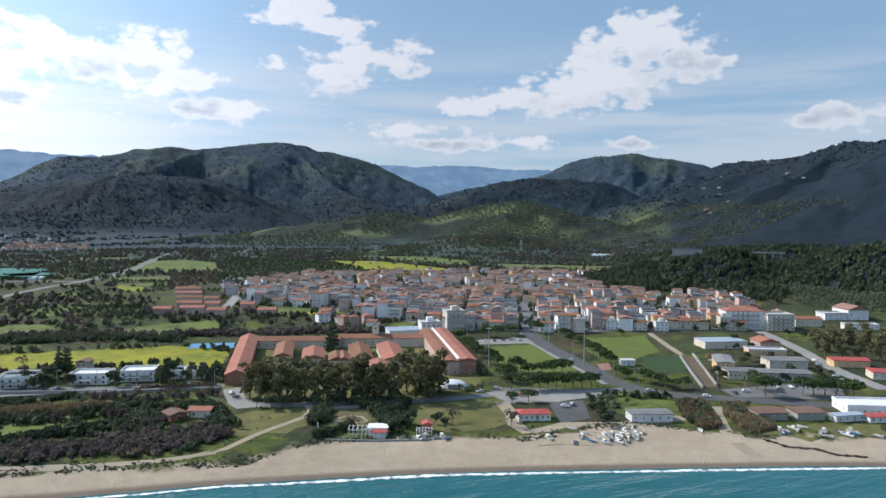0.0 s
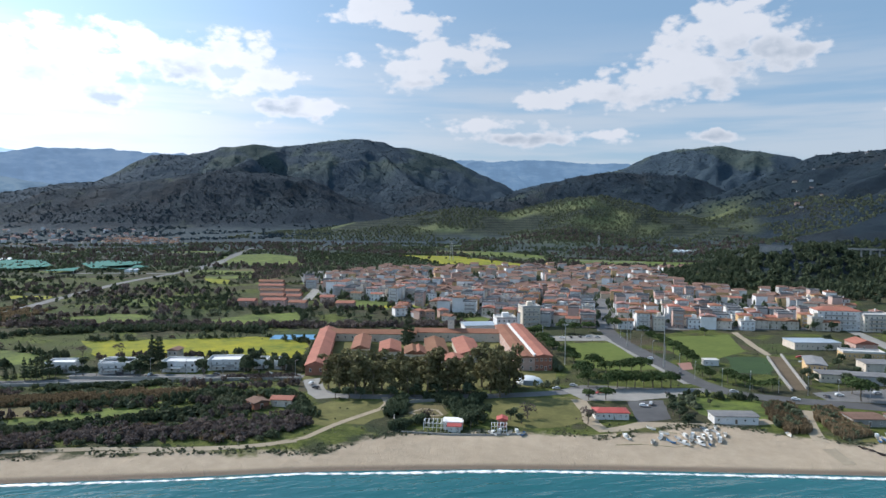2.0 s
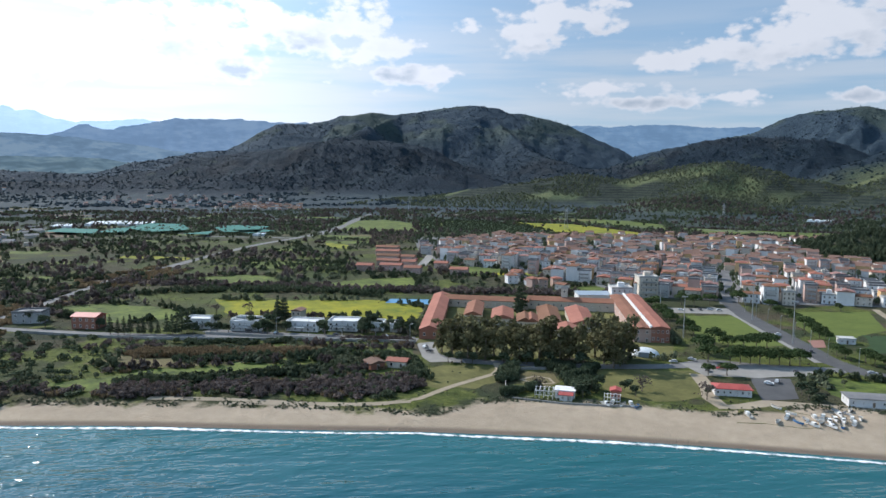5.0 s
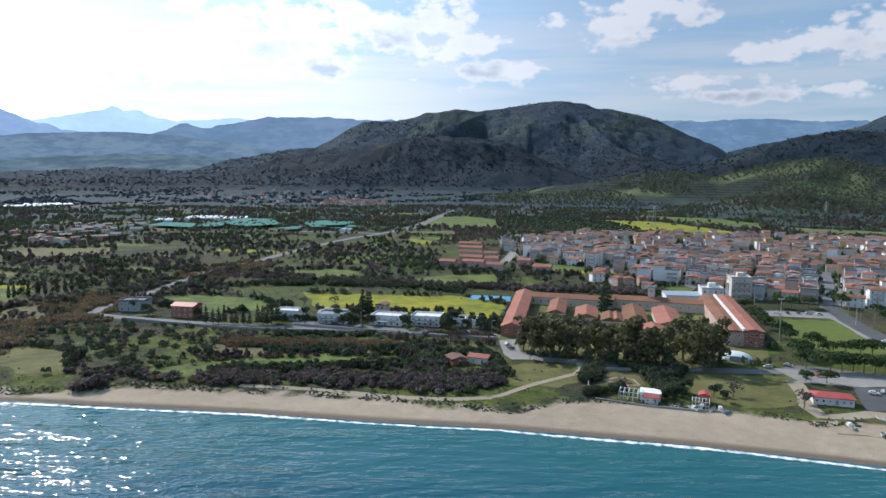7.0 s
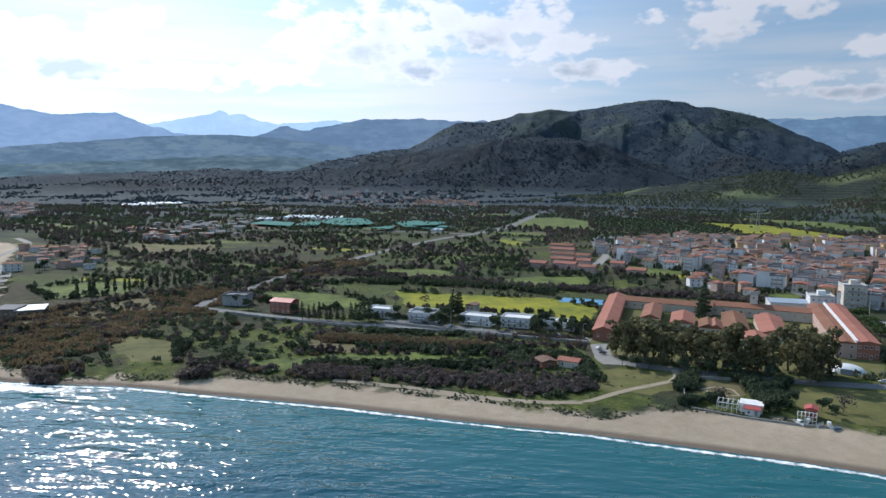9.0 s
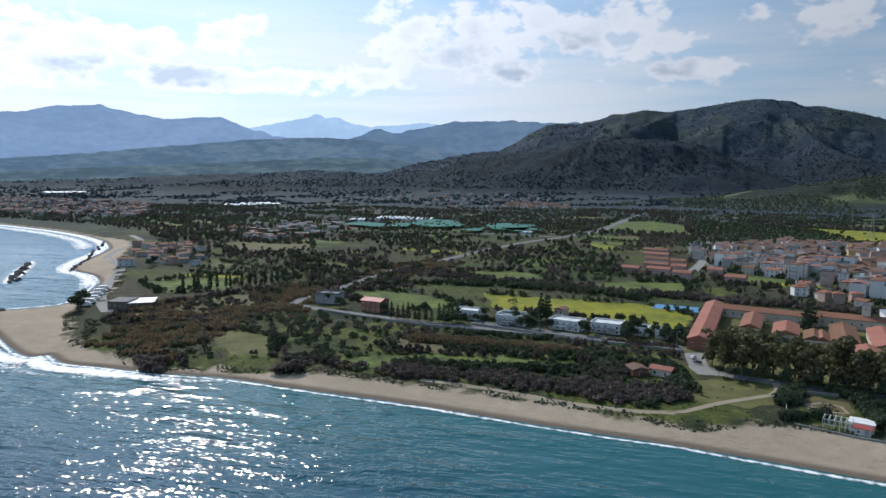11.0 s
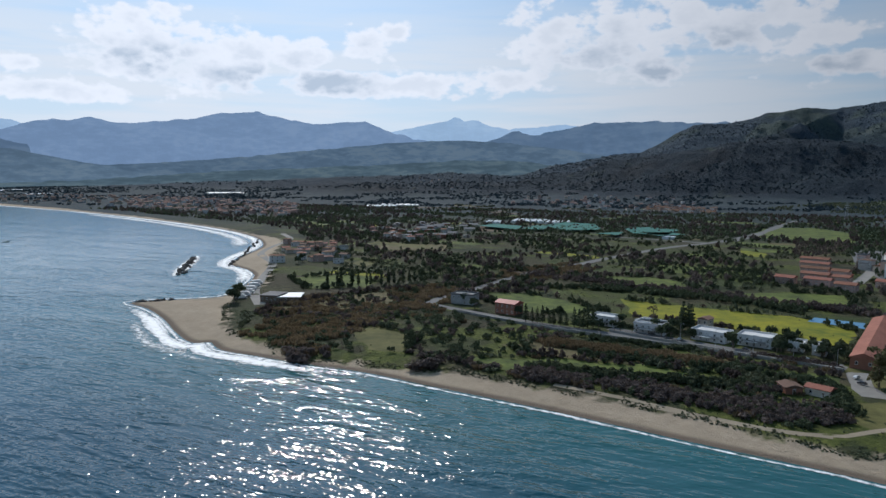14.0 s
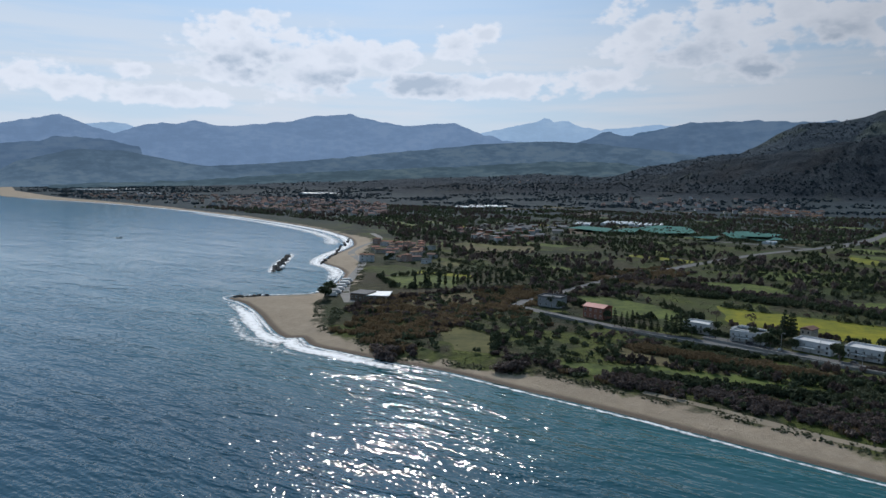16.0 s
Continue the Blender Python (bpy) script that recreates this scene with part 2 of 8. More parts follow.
def ground_material():
    """Farmland, wooded slopes and beach sand on the one sheet of ground."""
    m, nt, b = shader("ground_soil_and_growth")
    big, mid, fine = noise_node(nt, 0.004, 5), noise_node(nt, 0.02, 6), noise_node(nt, 0.22, 9, None, 0.72)
    vor = nt.nodes.new("ShaderNodeTexVoronoi")
    g = nt.nodes.new("ShaderNodeNewGeometry")
    mp = nt.nodes.new("ShaderNodeMapping")
    mp.inputs["Scale"].default_value, mp.inputs["Rotation"].default_value = (1.0, 1.9, 1.0), (0, 0, 0.35)
    nt.links.new(g.outputs["Position"], mp.inputs[0])
    nt.links.new(mp.outputs[0], vor.inputs["Vector"])
    vor.inputs["Scale"].default_value = 0.011
    sepc = nt.nodes.new("ShaderNodeSeparateColor")
    nt.links.new(vor.outputs["Color"], sepc.inputs[0])
    parcels = ramp_node(nt, sepc.outputs[0], ((0.0, (0.026, 0.034, 0.021)), (0.35, (0.039, 0.050, 0.023)), (0.55, (0.058, 0.051, 0.034)),
                                              (0.72, (0.044, 0.060, 0.023)), (0.9, (0.072, 0.088, 0.029)), (1.0, (0.072, 0.056, 0.042))))
    scrub = ramp_node(nt, fine, ((0.35, (0.025, 0.027, 0.016)), (0.52, (0.050, 0.050, 0.027)), (0.7, (0.101, 0.092, 0.049))))
    plain = mix_node(nt, map_node(nt, mid, 0.4, 0.62), parcels, scrub)
    turf = ramp_node(nt, fine, ((0.3, (0.030, 0.041, 0.013)), (0.5, (0.070, 0.085, 0.022)), (0.7, (0.131, 0.144, 0.039))))
    plain = mix_node(nt, map_node(nt, op_node(nt, "ADD", noise_node(nt, 0.028, 5), op_node(nt, "MULTIPLY", attr_node(nt, "meadowy"), 0.09)), 0.53, 0.62), plain, turf)
    canopy = noise_node(nt, 0.075, 10, None, 0.8)
    slope = noise_node(nt, 0.009, 6)
    speck = op_node(nt, "ADD", op_node(nt, "MULTIPLY", canopy, 0.7), op_node(nt, "MULTIPLY", slope, 0.3))
    # haze blue and forest shade are painted into the wood and brown tones
    wood = ramp_node(nt, speck, ((0.36, (0.009, 0.018, 0.028)), (0.45, (0.014, 0.024, 0.035)), (0.53, (0.017, 0.029, 0.040)), (0.64, (0.023, 0.039, 0.045))))
    brown = ramp_node(nt, speck, ((0.36, (0.012, 0.018, 0.024)), (0.47, (0.018, 0.024, 0.030)), (0.62, (0.029, 0.034, 0.038))))
    wood = mix_node(nt, map_node(nt, noise_node(nt, 0.0042, 5), 0.50, 0.64, 0.0, 0.8), wood, brown)
    glade = mix_node(nt, map_node(nt, canopy, 0.38, 0.58), (0.030, 0.043, 0.041), (0.054, 0.071, 0.050))
    wood = mix_node(nt, map_node(nt, op_node(nt, "ADD", op_node(nt, "MULTIPLY", big, 0.7), op_node(nt, "MULTIPLY", mid, 0.3)), 0.59, 0.66, 0.0, 0.7), wood, glade)
    # terraces and groves of the low hills
    terr = nt.nodes.new("ShaderNodeTexWave")
    terr.bands_direction = "Z"
    terr.inputs["Scale"].default_value, terr.inputs["Distortion"].default_value, terr.inputs["Detail"].default_value = 0.055, 2.5, 3
    nt.links.new(g.outputs["Position"], terr.inputs["Vector"])
    grove = ramp_node(nt, op_node(nt, "ADD", op_node(nt, "MULTIPLY", canopy, 0.75), op_node(nt, "MULTIPLY", terr.outputs["Fac"], 0.25)),
                      ((0.34, (0.015, 0.022, 0.021)), (0.48, (0.026, 0.035, 0.028)), (0.62, (0.043, 0.052, 0.036)), (0.74, (0.062, 0.071, 0.042))))
    # pale blue haze painted over the wood colour of the back slopes
    haze_blue = mix_node(nt, map_node(nt, canopy, 0.36, 0.6), (0.024, 0.040, 0.060), (0.040, 0.060, 0.076))
    wood = mix_node(nt, attr_node(nt, "slope_haze"), wood, haze_blue)
    meadow = mix_node(nt, attr_node(nt, "farmed"), wood, grove)
    meadow = mix_node(nt, op_node(nt, "MULTIPLY", attr_node(nt, "pasture"), map_node(nt, canopy, 0.33, 0.5, 0.35, 1.0)), meadow, mix_node(nt, map_node(nt, slope, 0.4, 0.6), (0.075, 0.098, 0.048), (0.12, 0.135, 0.064)))
    # grove tones with haze blue painted in, mixed over the plain by distance
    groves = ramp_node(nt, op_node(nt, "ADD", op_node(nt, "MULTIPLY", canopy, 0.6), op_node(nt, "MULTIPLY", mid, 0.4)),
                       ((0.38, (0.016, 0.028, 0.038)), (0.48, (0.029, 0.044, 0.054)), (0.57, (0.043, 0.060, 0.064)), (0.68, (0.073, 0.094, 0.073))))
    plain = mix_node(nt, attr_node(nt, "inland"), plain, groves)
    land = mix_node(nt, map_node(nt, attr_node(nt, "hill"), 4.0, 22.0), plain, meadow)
    sand = ramp_node(nt, mix_node(nt, 0.5, fine, mid), ((0.3, (0.27, 0.218, 0.158)), (0.7, (0.44, 0.362, 0.268))))
    wet = map_node(nt, attr_node(nt, "shore"), 5.0, 1.5)
    sand = mix_node(nt, wet, sand, (0.16, 0.125, 0.095))
    edge = op_node(nt, "ADD", attr_node(nt, "veg"), op_node(nt, "MULTIPLY", op_node(nt, "SUBTRACT", noise_node(nt, 0.09, 6), 0.5), 26.0))
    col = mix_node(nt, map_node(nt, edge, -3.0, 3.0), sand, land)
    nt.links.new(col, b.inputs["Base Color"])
    b.inputs["Roughness"].default_value = 0.95
    b.inputs["Specular IOR Level"].default_value = 0.1
    rel = op_node(nt, "ADD", op_node(nt, "MULTIPLY", fine, 0.25), op_node(nt, "MULTIPLY", canopy, map_node(nt, attr_node(nt, "hill"), 4.0, 40.0, 1.5, 9.0)))
    bump_node(nt, b, rel, 0.9, 1.0)
    return m


def sea_material():
    m, nt, b = shader("sea_water")
    g = nt.nodes.new("ShaderNodeNewGeometry")
    turn, mp = nt.nodes.new("ShaderNodeMapping"), nt.nodes.new("ShaderNodeMapping")
    turn.inputs["Rotation"].default_value, mp.inputs["Scale"].default_value = (0, 0, radians(-22)), (0.36, 1.0, 1.0)
    nt.links.new(g.outputs["Position"], turn.inputs[0])
    nt.links.new(turn.outputs[0], mp.inputs[0])
    swell = noise_node(nt, 0.055, 1, mp.outputs[0])
    chop = noise_node(nt, 0.20, 2, mp.outputs[0], 0.5)
    fine = noise_node(nt, 0.55, 1)
    patch = noise_node(nt, 0.012, 4, mp.outputs[0])
    shallow = map_node(nt, op_node(nt, "ADD", attr_node(nt, "shore"), op_node(nt, "MULTIPLY", patch, 60.0)), 130.0, 20.0)
    deep = mix_node(nt, patch, (0.005, 0.044, 0.076), (0.008, 0.062, 0.096))
    col = mix_node(nt, shallow, deep, mix_node(nt, chop, (0.010, 0.078, 0.086), (0.015, 0.100, 0.104)))
    # sky reflection on the far bay, painted as a paler base colour
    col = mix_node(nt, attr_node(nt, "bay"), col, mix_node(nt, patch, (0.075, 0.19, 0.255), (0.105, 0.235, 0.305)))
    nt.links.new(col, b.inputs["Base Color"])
    b.inputs["Roughness"].default_value, b.inputs["IOR"].default_value = 0.085, 1.33
    h = op_node(nt, "ADD", op_node(nt, "MULTIPLY", swell, 2.2), op_node(nt, "ADD", op_node(nt, "MULTIPLY", chop, 2.4), op_node(nt, "MULTIPLY", fine, 0.45)))
    bump_node(nt, b, op_node(nt, "MULTIPLY", h, op_node(nt, "MULTIPLY", attr_node(nt, "ruffle"), map_node(nt, noise_node(nt, 0.03, 5, mp.outputs[0]), 0.36, 0.64, 0.6, 1.15))), 1.0, 0.74)
    return m


def foam_material():
    m, nt, b = shader("sea_foam")
    a = op_node(nt, "ADD", noise_node(nt, 0.35, 7), op_node(nt, "MULTIPLY", attr_node(nt, "froth"), 0.75))
    nt.links.new(map_node(nt, a, 0.85, 1.3), b.inputs["Alpha"])
    b.inputs["Base Color"].default_value, b.inputs["Roughness"].default_value = (0.82, 0.84, 0.85, 1), 0.7
    return m


M_GROUND, M_SEA, M_FOAM = ground_material(), sea_material(), foam_material()


# ---- mesh helpers ----
def mesh_object(name, verts, faces, material, parent=None, label="", smooth=False):
    me = bpy.data.meshes.new(name)
    me.from_pydata([tuple(v) for v in verts], [], faces)
    me.materials.append(material)
    if smooth:
        me.shade_smooth()
    ob = new(name, me)
    if parent is not None:
        ob.parent = parent
    if label:
        tagged(ob, label)
    return ob


def part(name, bm, material, parent, label=""):
    me = bpy.data.meshes.new(name)
    bm.to_mesh(me)
    bm.free()
    me.materials.append(material)
    ob = new(name, me)
    ob.parent = parent
    if label:
        tagged(ob, label)
    return ob


def set_attr(ob, name, values):
    a = ob.data.attributes.new(name, "FLOAT", "POINT")
    a.data.foreach_set("value", np.asarray(values, dtype=np.float32))


def hash2(ix, iy, seed):
    v = np.sin(ix * 127.1 + iy * 311.7 + seed * 74.7) * 43758.5453
    return v - np.floor(v)


def value_noise(x, y, seed=0):
    ix, iy = np.floor(x), np.floor(y)
    fx, fy = x - ix, y - iy
    fx, fy = fx * fx * (3 - 2 * fx), fy * fy * (3 - 2 * fy)
    a, b = hash2(ix, iy, seed), hash2(ix + 1, iy, seed)
    c, d = hash2(ix, iy + 1, seed), hash2(ix + 1, iy + 1, seed)
    return (a * (1 - fx) + b * fx) * (1 - fy) + (c * (1 - fx) + d * fx) * fy


def fractal(x, y, seed=0, octaves=5, ridged=False):
    total, amp, norm = 0.0, 1.0, 0.0
    for o in range(octaves):
        n = value_noise(x * 2 ** o, y * 2 ** o, seed + o)
        total = total + amp * (1 - np.abs(2 * n - 1) if ridged else n)
        norm += amp
        amp *= 0.5
    return total / norm


def to_line(px, py, line):
    """Distance of points to a polyline, and how far along it (in knots) the nearest place lies."""
    best, along = np.full(px.shape, 1e9), np.zeros(px.shape)
    for i in range(len(line) - 1):
        ax, ay = line[i][:2]
        bx, by = line[i + 1][:2]
        dx, dy = bx - ax, by - ay
        t = np.clip(((px - ax) * dx + (py - ay) * dy) / (dx * dx + dy * dy + 1e-9), 0, 1)
        d = np.hypot(px - ax - t * dx, py - ay - t * dy)
        near = d < best
        best, along = np.where(near, d, best), np.where(near, i + t, along)
    return best, along


def inside(px, py, poly):
    odd = np.zeros(px.shape, dtype=bool)
    for i in range(len(poly)):
        (ax, ay), (bx, by) = poly[i], poly[i - 1]
        if ay == by:
            continue
        odd ^= ((ay > py) != (by > py)) & (px < (bx - ax) * (py - ay) / (by - ay) + ax)
    return odd


# ---- coast: the waterline and the line where growth begins, from east to west ----
COAST = [(2500, -250), (700, 215), (143.6, 221.0), (75.5, 217.9), (0.7, 211.8), (-63.2, 201.3), (-102.8, 191.5), (-153.6, 180.0), (-190.5, 169.5), (-225.9, 160.0),
         (-253.1, 148.0), (-279.1, 138.0), (-300.0, 130.5), (-316.0, 133.5), (-319.0, 126.5), (-345.4, 128.6), (-384.4, 136.0), (-423.4, 139.5), (-446.5, 137.2), (-444.2, 150.4), (-434.8, 170.0), (-430.3, 190.1),
         (-443.0, 205.1), (-473.8, 230.1), (-505.7, 250.7), (-537.3, 261.0), (-580.0, 266.0), (-620.0, 292.2), (-680.0, 342.2), (-715.0, 366.5), (-801.0, 401.3), (-948.0, 424.4), (-1199.2, 422.0), (-1540.0, 388.0), (-1934.5, 310.1), (-2682.1, 95.1), (-3300, 110), (-4950, 160)]
GROWTH = [(2500, -170), (700, 275), (157.3, 242.7), (110.0, 243.3), (93.7, 248.0), (79.7, 255.7), (62.8, 255.2), (29.2, 237.4), (7.8, 240.5), (-34.8, 234.5), (-49.0, 228.3), (-63.7, 214.6), (-99.3, 210.0),
          (-142.5, 199.7), (-194.9, 186.1), (-212.9, 175.8), (-226.1, 168.9), (-244.4, 159.6), (-259.5, 147.6), (-274.7, 147.0), (-294.1, 150.5), (-313.8, 146.0), (-335.0, 150.0), (-386.7, 173.6), (-408.2, 191.8), (-460.9, 239.6), (-544.4, 286.0), (-662.5, 356.1), (-742.0, 406.2), (-781.8, 411.5), (-968.6, 433.7), (-1259.6, 429.7), (-1672.6, 386.4), (-2436.4, 232.7), (-3300, 170), (-4950, 230)]
BEHIND = [(-4950, -4950), (4950, -4950), (4950, -300)]


def smooth_line(line, step=6.0, reach=700.0):
    """Catmull-Rom through the knots, cut finely near the camera."""
    out = []
    for i in range(len(line) - 1):
        p0, p1, p2, p3 = (Vector(line[max(0, min(len(line) - 1, k))]) for k in (i - 1, i, i + 1, i + 2))
        n = max(1, min(24, int((p2 - p1).length / step))) if min(p1.length, p2.length) < reach * 3 else 2
        seg = (p2 - p1).length
        m1, m2 = (p2 - p0).normalized() * seg, (p3 - p1).normalized() * seg
        for k in range(n):
            t = k / n
            q = (2 * t ** 3 - 3 * t * t + 1) * p1 + (t ** 3 - 2 * t * t + t) * m1 + (3 * t * t - 2 * t ** 3) * p2 + (t ** 3 - t * t) * m2
            out.append((q.x, q.y))
    return out + [tuple(line[-1])]


SHORE = smooth_line(COAST)
LANDWARD = GROWTH


def signed(px, py, line):
    d, _ = to_line(px, py, line)
    return np.where(inside(px, py, list(line) + BEHIND), -d, d)


# ---- relief: crests as (az, el, distance), with how far their slopes reach ----
def crest(points, dist, reach, power=1.25, rough=0.3):
    d = dist if isinstance(dist, (list, tuple)) else [dist] * len(points)
    line = []
    for (az, el), r in zip(points, d):
        v = heading(az)
        line.append((v.x * r, v.y * r, max(2.0, 80 + r * math.tan(radians(el)) - 2.5)))
    return line, reach, power, rough


RIDGES = [
    # the broad massif and its wooded spurs
    crest([(32.59, 1.80), (28.97, 3.86), (25.10, 4.35), (22.13, 4.90), (18.93, 4.82), (15.54, 5.26), (12.42, 5.41), (9.99, 5.07), (7.38, 4.55), (5.25, 3.87), (2.51, 2.55), (-0.14, 1.30)], 4000, 1350, 1.1, 0.40),
    crest([(38.73, 0.06), (36.13, 0.87), (32.59, 1.53), (28.99, 1.83), (25.33, 2.41), (22.12, 2.74), (18.91, 2.53), (16.16, 1.90), (13.64, 0.55), (10.71, -0.61)], 2900, 700, 1.15, 0.36),
    crest([(17.99, 2.35), (19.35, 0.84), (21.64, -0.77), (23.48, -1.61)], [2900, 2650, 2450, 2300], 420, 1.2, 0.2),
    crest([(28.99, 1.83), (30.81, 0.33), (32.63, -1.04)], [2900, 2600, 2350], 420, 1.2, 0.2),
    crest([(12.42, 5.41), (9.93, 3.09), (7.71, 1.54), (4.70, 0.66)], [4000, 3500, 3200, 3000], 480, 1.15, 0.3),
    crest([(18.93, 4.82), (22.12, 3.56), (25.33, 2.41)], [4000, 3450, 2900], 480, 1.15, 0.3),
    # beyond the valley
    crest([(-3.50, 2.23), (-5.33, 2.88), (-8.06, 3.21), (-9.85, 4.11), (-12.07, 4.68), (-15.33, 4.95), (-17.89, 4.56), (-20.58, 4.00), (-22.20, 3.16)], 4000, 1150, 1.15, 0.38),
    crest([(0.20, 1.37), (-2.11, 1.94), (-4.87, 2.70), (-9.87, 2.89), (-13.43, 2.71), (-15.62, 1.68), (-17.78, 0.36)], 3000, 640, 1.15, 0.36),
    # the mountain on the east
    crest([(-17.77, 0.80), (-19.80, 2.54), (-22.18, 3.93), (-24.51, 4.42), (-27.85, 4.57), (-29.95, 5.06), (-32.25, 5.19), (-37, 7.2), (-45, 8.0)], [3000, 2900, 2800, 2600, 2500, 2400, 2300, 2100, 1900], 900, 1.1, 0.36),
    crest([(-29.95, 5.06), (-27.15, 3.50), (-24.58, 1.87), (-22.28, 0.52), (-19.87, -0.37)], [2400, 2150, 1950, 1850, 1800], 420, 1.15),
    crest([(-32.31, 3.37), (-30.73, 2.23), (-28.34, 0.43), (-26.54, -0.62)], [1900, 1750, 1500, 1400], 380, 1.1),
    # low green hills before it
    crest([(17.29, -1.94), (13.84, -1.13), (10.28, -0.65), (6.65, -0.26), (3.89, -0.10), (1.11, -0.35), (-3.05, 0.52), (-6.50, 0.82), (-9.92, 0.48), (-13.49, -0.44), (-16.54, -1.30)], 1950, 430, 1.1, 0.2),
    crest([(-6.50, 0.82), (-4.45, -0.67), (-3.55, -2.07)], [1950, 1700, 1500], 260, 1.1, 0.2),
    crest([(-17.24, -3.86), (-18.28, -3.21), (-20.76, -2.88), (-23.16, -2.89), (-24.74, -3.60)], 820, 110, 1.0, 0.15),
    crest([(-26.64, -3.86), (-29.15, -2.81), (-32.49, -1.90), (-40, 0)], [850, 840, 820, 800], 190, 1.0, 0.2),
    # low wooded country on the west
    crest([(75.12, -1.03), (68.02, -0.72), (59.99, -0.45), (53.02, -0.14), (46.66, 0.07), (42.04, -0.17), (37.43, -0.42)], 3500, 600, 1.1),
    crest([(58.73, -1.06), (54.81, -0.60), (50.32, -0.77), (45.74, -0.47), (42.04, -0.91)], 2700, 380, 1.1),
]


def relief(px, py):
    """Rounded crests with ribs and gullies running down from them, and smaller knolls over all."""
    total = np.zeros(px.shape)
    wob = 0.6 * fractal(px / 900.0, py / 900.0, 31, 3)
    gully = fractal(px / 380.0 + wob, py / 380.0 - wob, 5, 5, True)
    for k, (line, reach, power, rough) in enumerate(RIDGES):
        d, along = to_line(px, py, line)
        length = np.concatenate([[0], np.cumsum([math.hypot(b[0] - a[0], b[1] - a[1]) for a, b in zip(line, line[1:])])])
        knots = np.arange(len(line))
        top, s = np.interp(along, knots, [p[2] for p in line]), np.interp(along, knots, length)
        u = np.clip(d / reach, 0, 1)
        rib = fractal(s / (reach * 0.30) + wob * 1.6 + 0.5 * u, u * 0.8 + k * 3.3, 50 + k, 4, True)
        cut = np.minimum(1, 0.03 + u * 2.0)
        body = 0.55 * (1 - u) ** power + 0.45 * (0.5 + 0.5 * np.cos(math.pi * u))
        h = top * body * (1 - rough * cut * (1.0 * (0.9 - gully) + 1.5 * (0.92 - rib)))
        total = np.maximum(total, h) + 0.03 * np.minimum(total, h)
    high = np.clip(total / 90.0, 0, 1)
    total = total + high * 30.0 * (fractal(px / 210.0 + wob, py / 210.0, 91, 4, True) - 0.62)
    total = total + np.clip(total / 30.0, 0, 1) * 12.0 * (fractal(px / 70.0, py / 70.0, 77, 3) - 0.5)
    return total + high * 5.0 * (fractal(px / 19.0, py / 19.0, 79, 2) - 0.5)


def land_height(px, py):
    shore = signed(px, py, SHORE)
    flat = np.clip(shore * 0.11, -8, 2.5)
    return flat + relief(px, py), shore


def make_ground():
    az = np.concatenate([np.arange(-46, 96, 0.18), np.arange(96, 314, 4.36)])
    r = np.concatenate([120 * np.power(1300 / 120.0, np.linspace(0, 1, 135)), np.arange(1312, 4720, 15.5), np.linspace(4730, 4950, 5)])
    A, Rr = np.meshgrid(np.radians(az), r)
    X, Y = -np.sin(A) * Rr, np.cos(A) * Rr
    shore = signed(X, Y, SHORE)
    hill = relief(X, Y)
    Z = np.clip(shore * 0.11, -8, 2.5) + hill
    n, k = len(az), len(r)
    verts = np.vstack([np.stack([X.ravel(), Y.ravel(), Z.ravel()], 1), [[0, 0, -8]]])
    j, i = np.meshgrid(np.arange(k - 1), np.arange(n), indexing="ij")
    i2 = (i + 1) % n
    quads = np.stack([(j + 1) * n + i, (j + 1) * n + i2, j * n + i2, j * n + i], -1).reshape(-1, 4)
    fan = np.stack([np.arange(n), (np.arange(n) + 1) % n, np.full(n, n * k)], 1)
    me = bpy.data.meshes.new("ground")
    me.vertices.add(len(verts))
    me.vertices.foreach_set("co", verts.astype(np.float32).ravel())
    me.loops.add(quads.size + fan.size)
    me.loops.foreach_set("vertex_index", np.concatenate([quads.ravel(), fan.ravel()]).astype(np.int32))
    me.polygons.add(len(quads) + len(fan))
    me.polygons.foreach_set("loop_start", np.concatenate([np.arange(len(quads)) * 4, quads.size + np.arange(len(fan)) * 3]).astype(np.int32))
    me.update(calc_edges=True)
    me.polygons.foreach_set("use_smooth", np.ones(len(quads) + len(fan), dtype=bool))
    me.materials.append(M_GROUND)
    ob = new("ground", me)
    add = lambda v: np.append(v.ravel(), 0)
    set_attr(ob, "shore", add(shore))
    set_attr(ob, "veg", add(signed(X, Y, LANDWARD)))
    set_attr(ob, "hill", add(hill))
    # inland: share of the haze-tinted grove tones, growing with distance
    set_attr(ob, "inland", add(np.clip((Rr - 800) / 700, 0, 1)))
    # land cover: farmed low hills, open pasture on the broad tops, wood on the steep ground
    patch = fractal(X / 170.0, Y / 170.0, 15, 4)
    low = np.clip((2350 - Rr) / 250, 0, 1) * np.clip((20 - np.degrees(A)) / 4, 0, 1) * np.clip((np.degrees(A) + 19) / 3, 0, 1)
    tops = np.clip((hill - 190) / 120, 0, 1) * np.clip((Rr - 3100) / 300, 0, 1)
    set_attr(ob, "meadowy", add(np.clip((400 - Rr) / 60, 0, 1)))
    set_attr(ob, "farmed", add(low))
    # painted haze of the back slopes, growing with distance from the eye
    set_attr(ob, "slope_haze", add(0.9 * np.clip((Rr - 3050) / 450, 0, 1)))
    set_attr(ob, "pasture", add(np.clip((patch - 0.52) / 0.12, 0, 1) * np.maximum(low, 0.3 * tops)))
    return tagged(ob, "coastal plain of sand, fields and scrub rising to wooded hills", "ground", kind="structure")


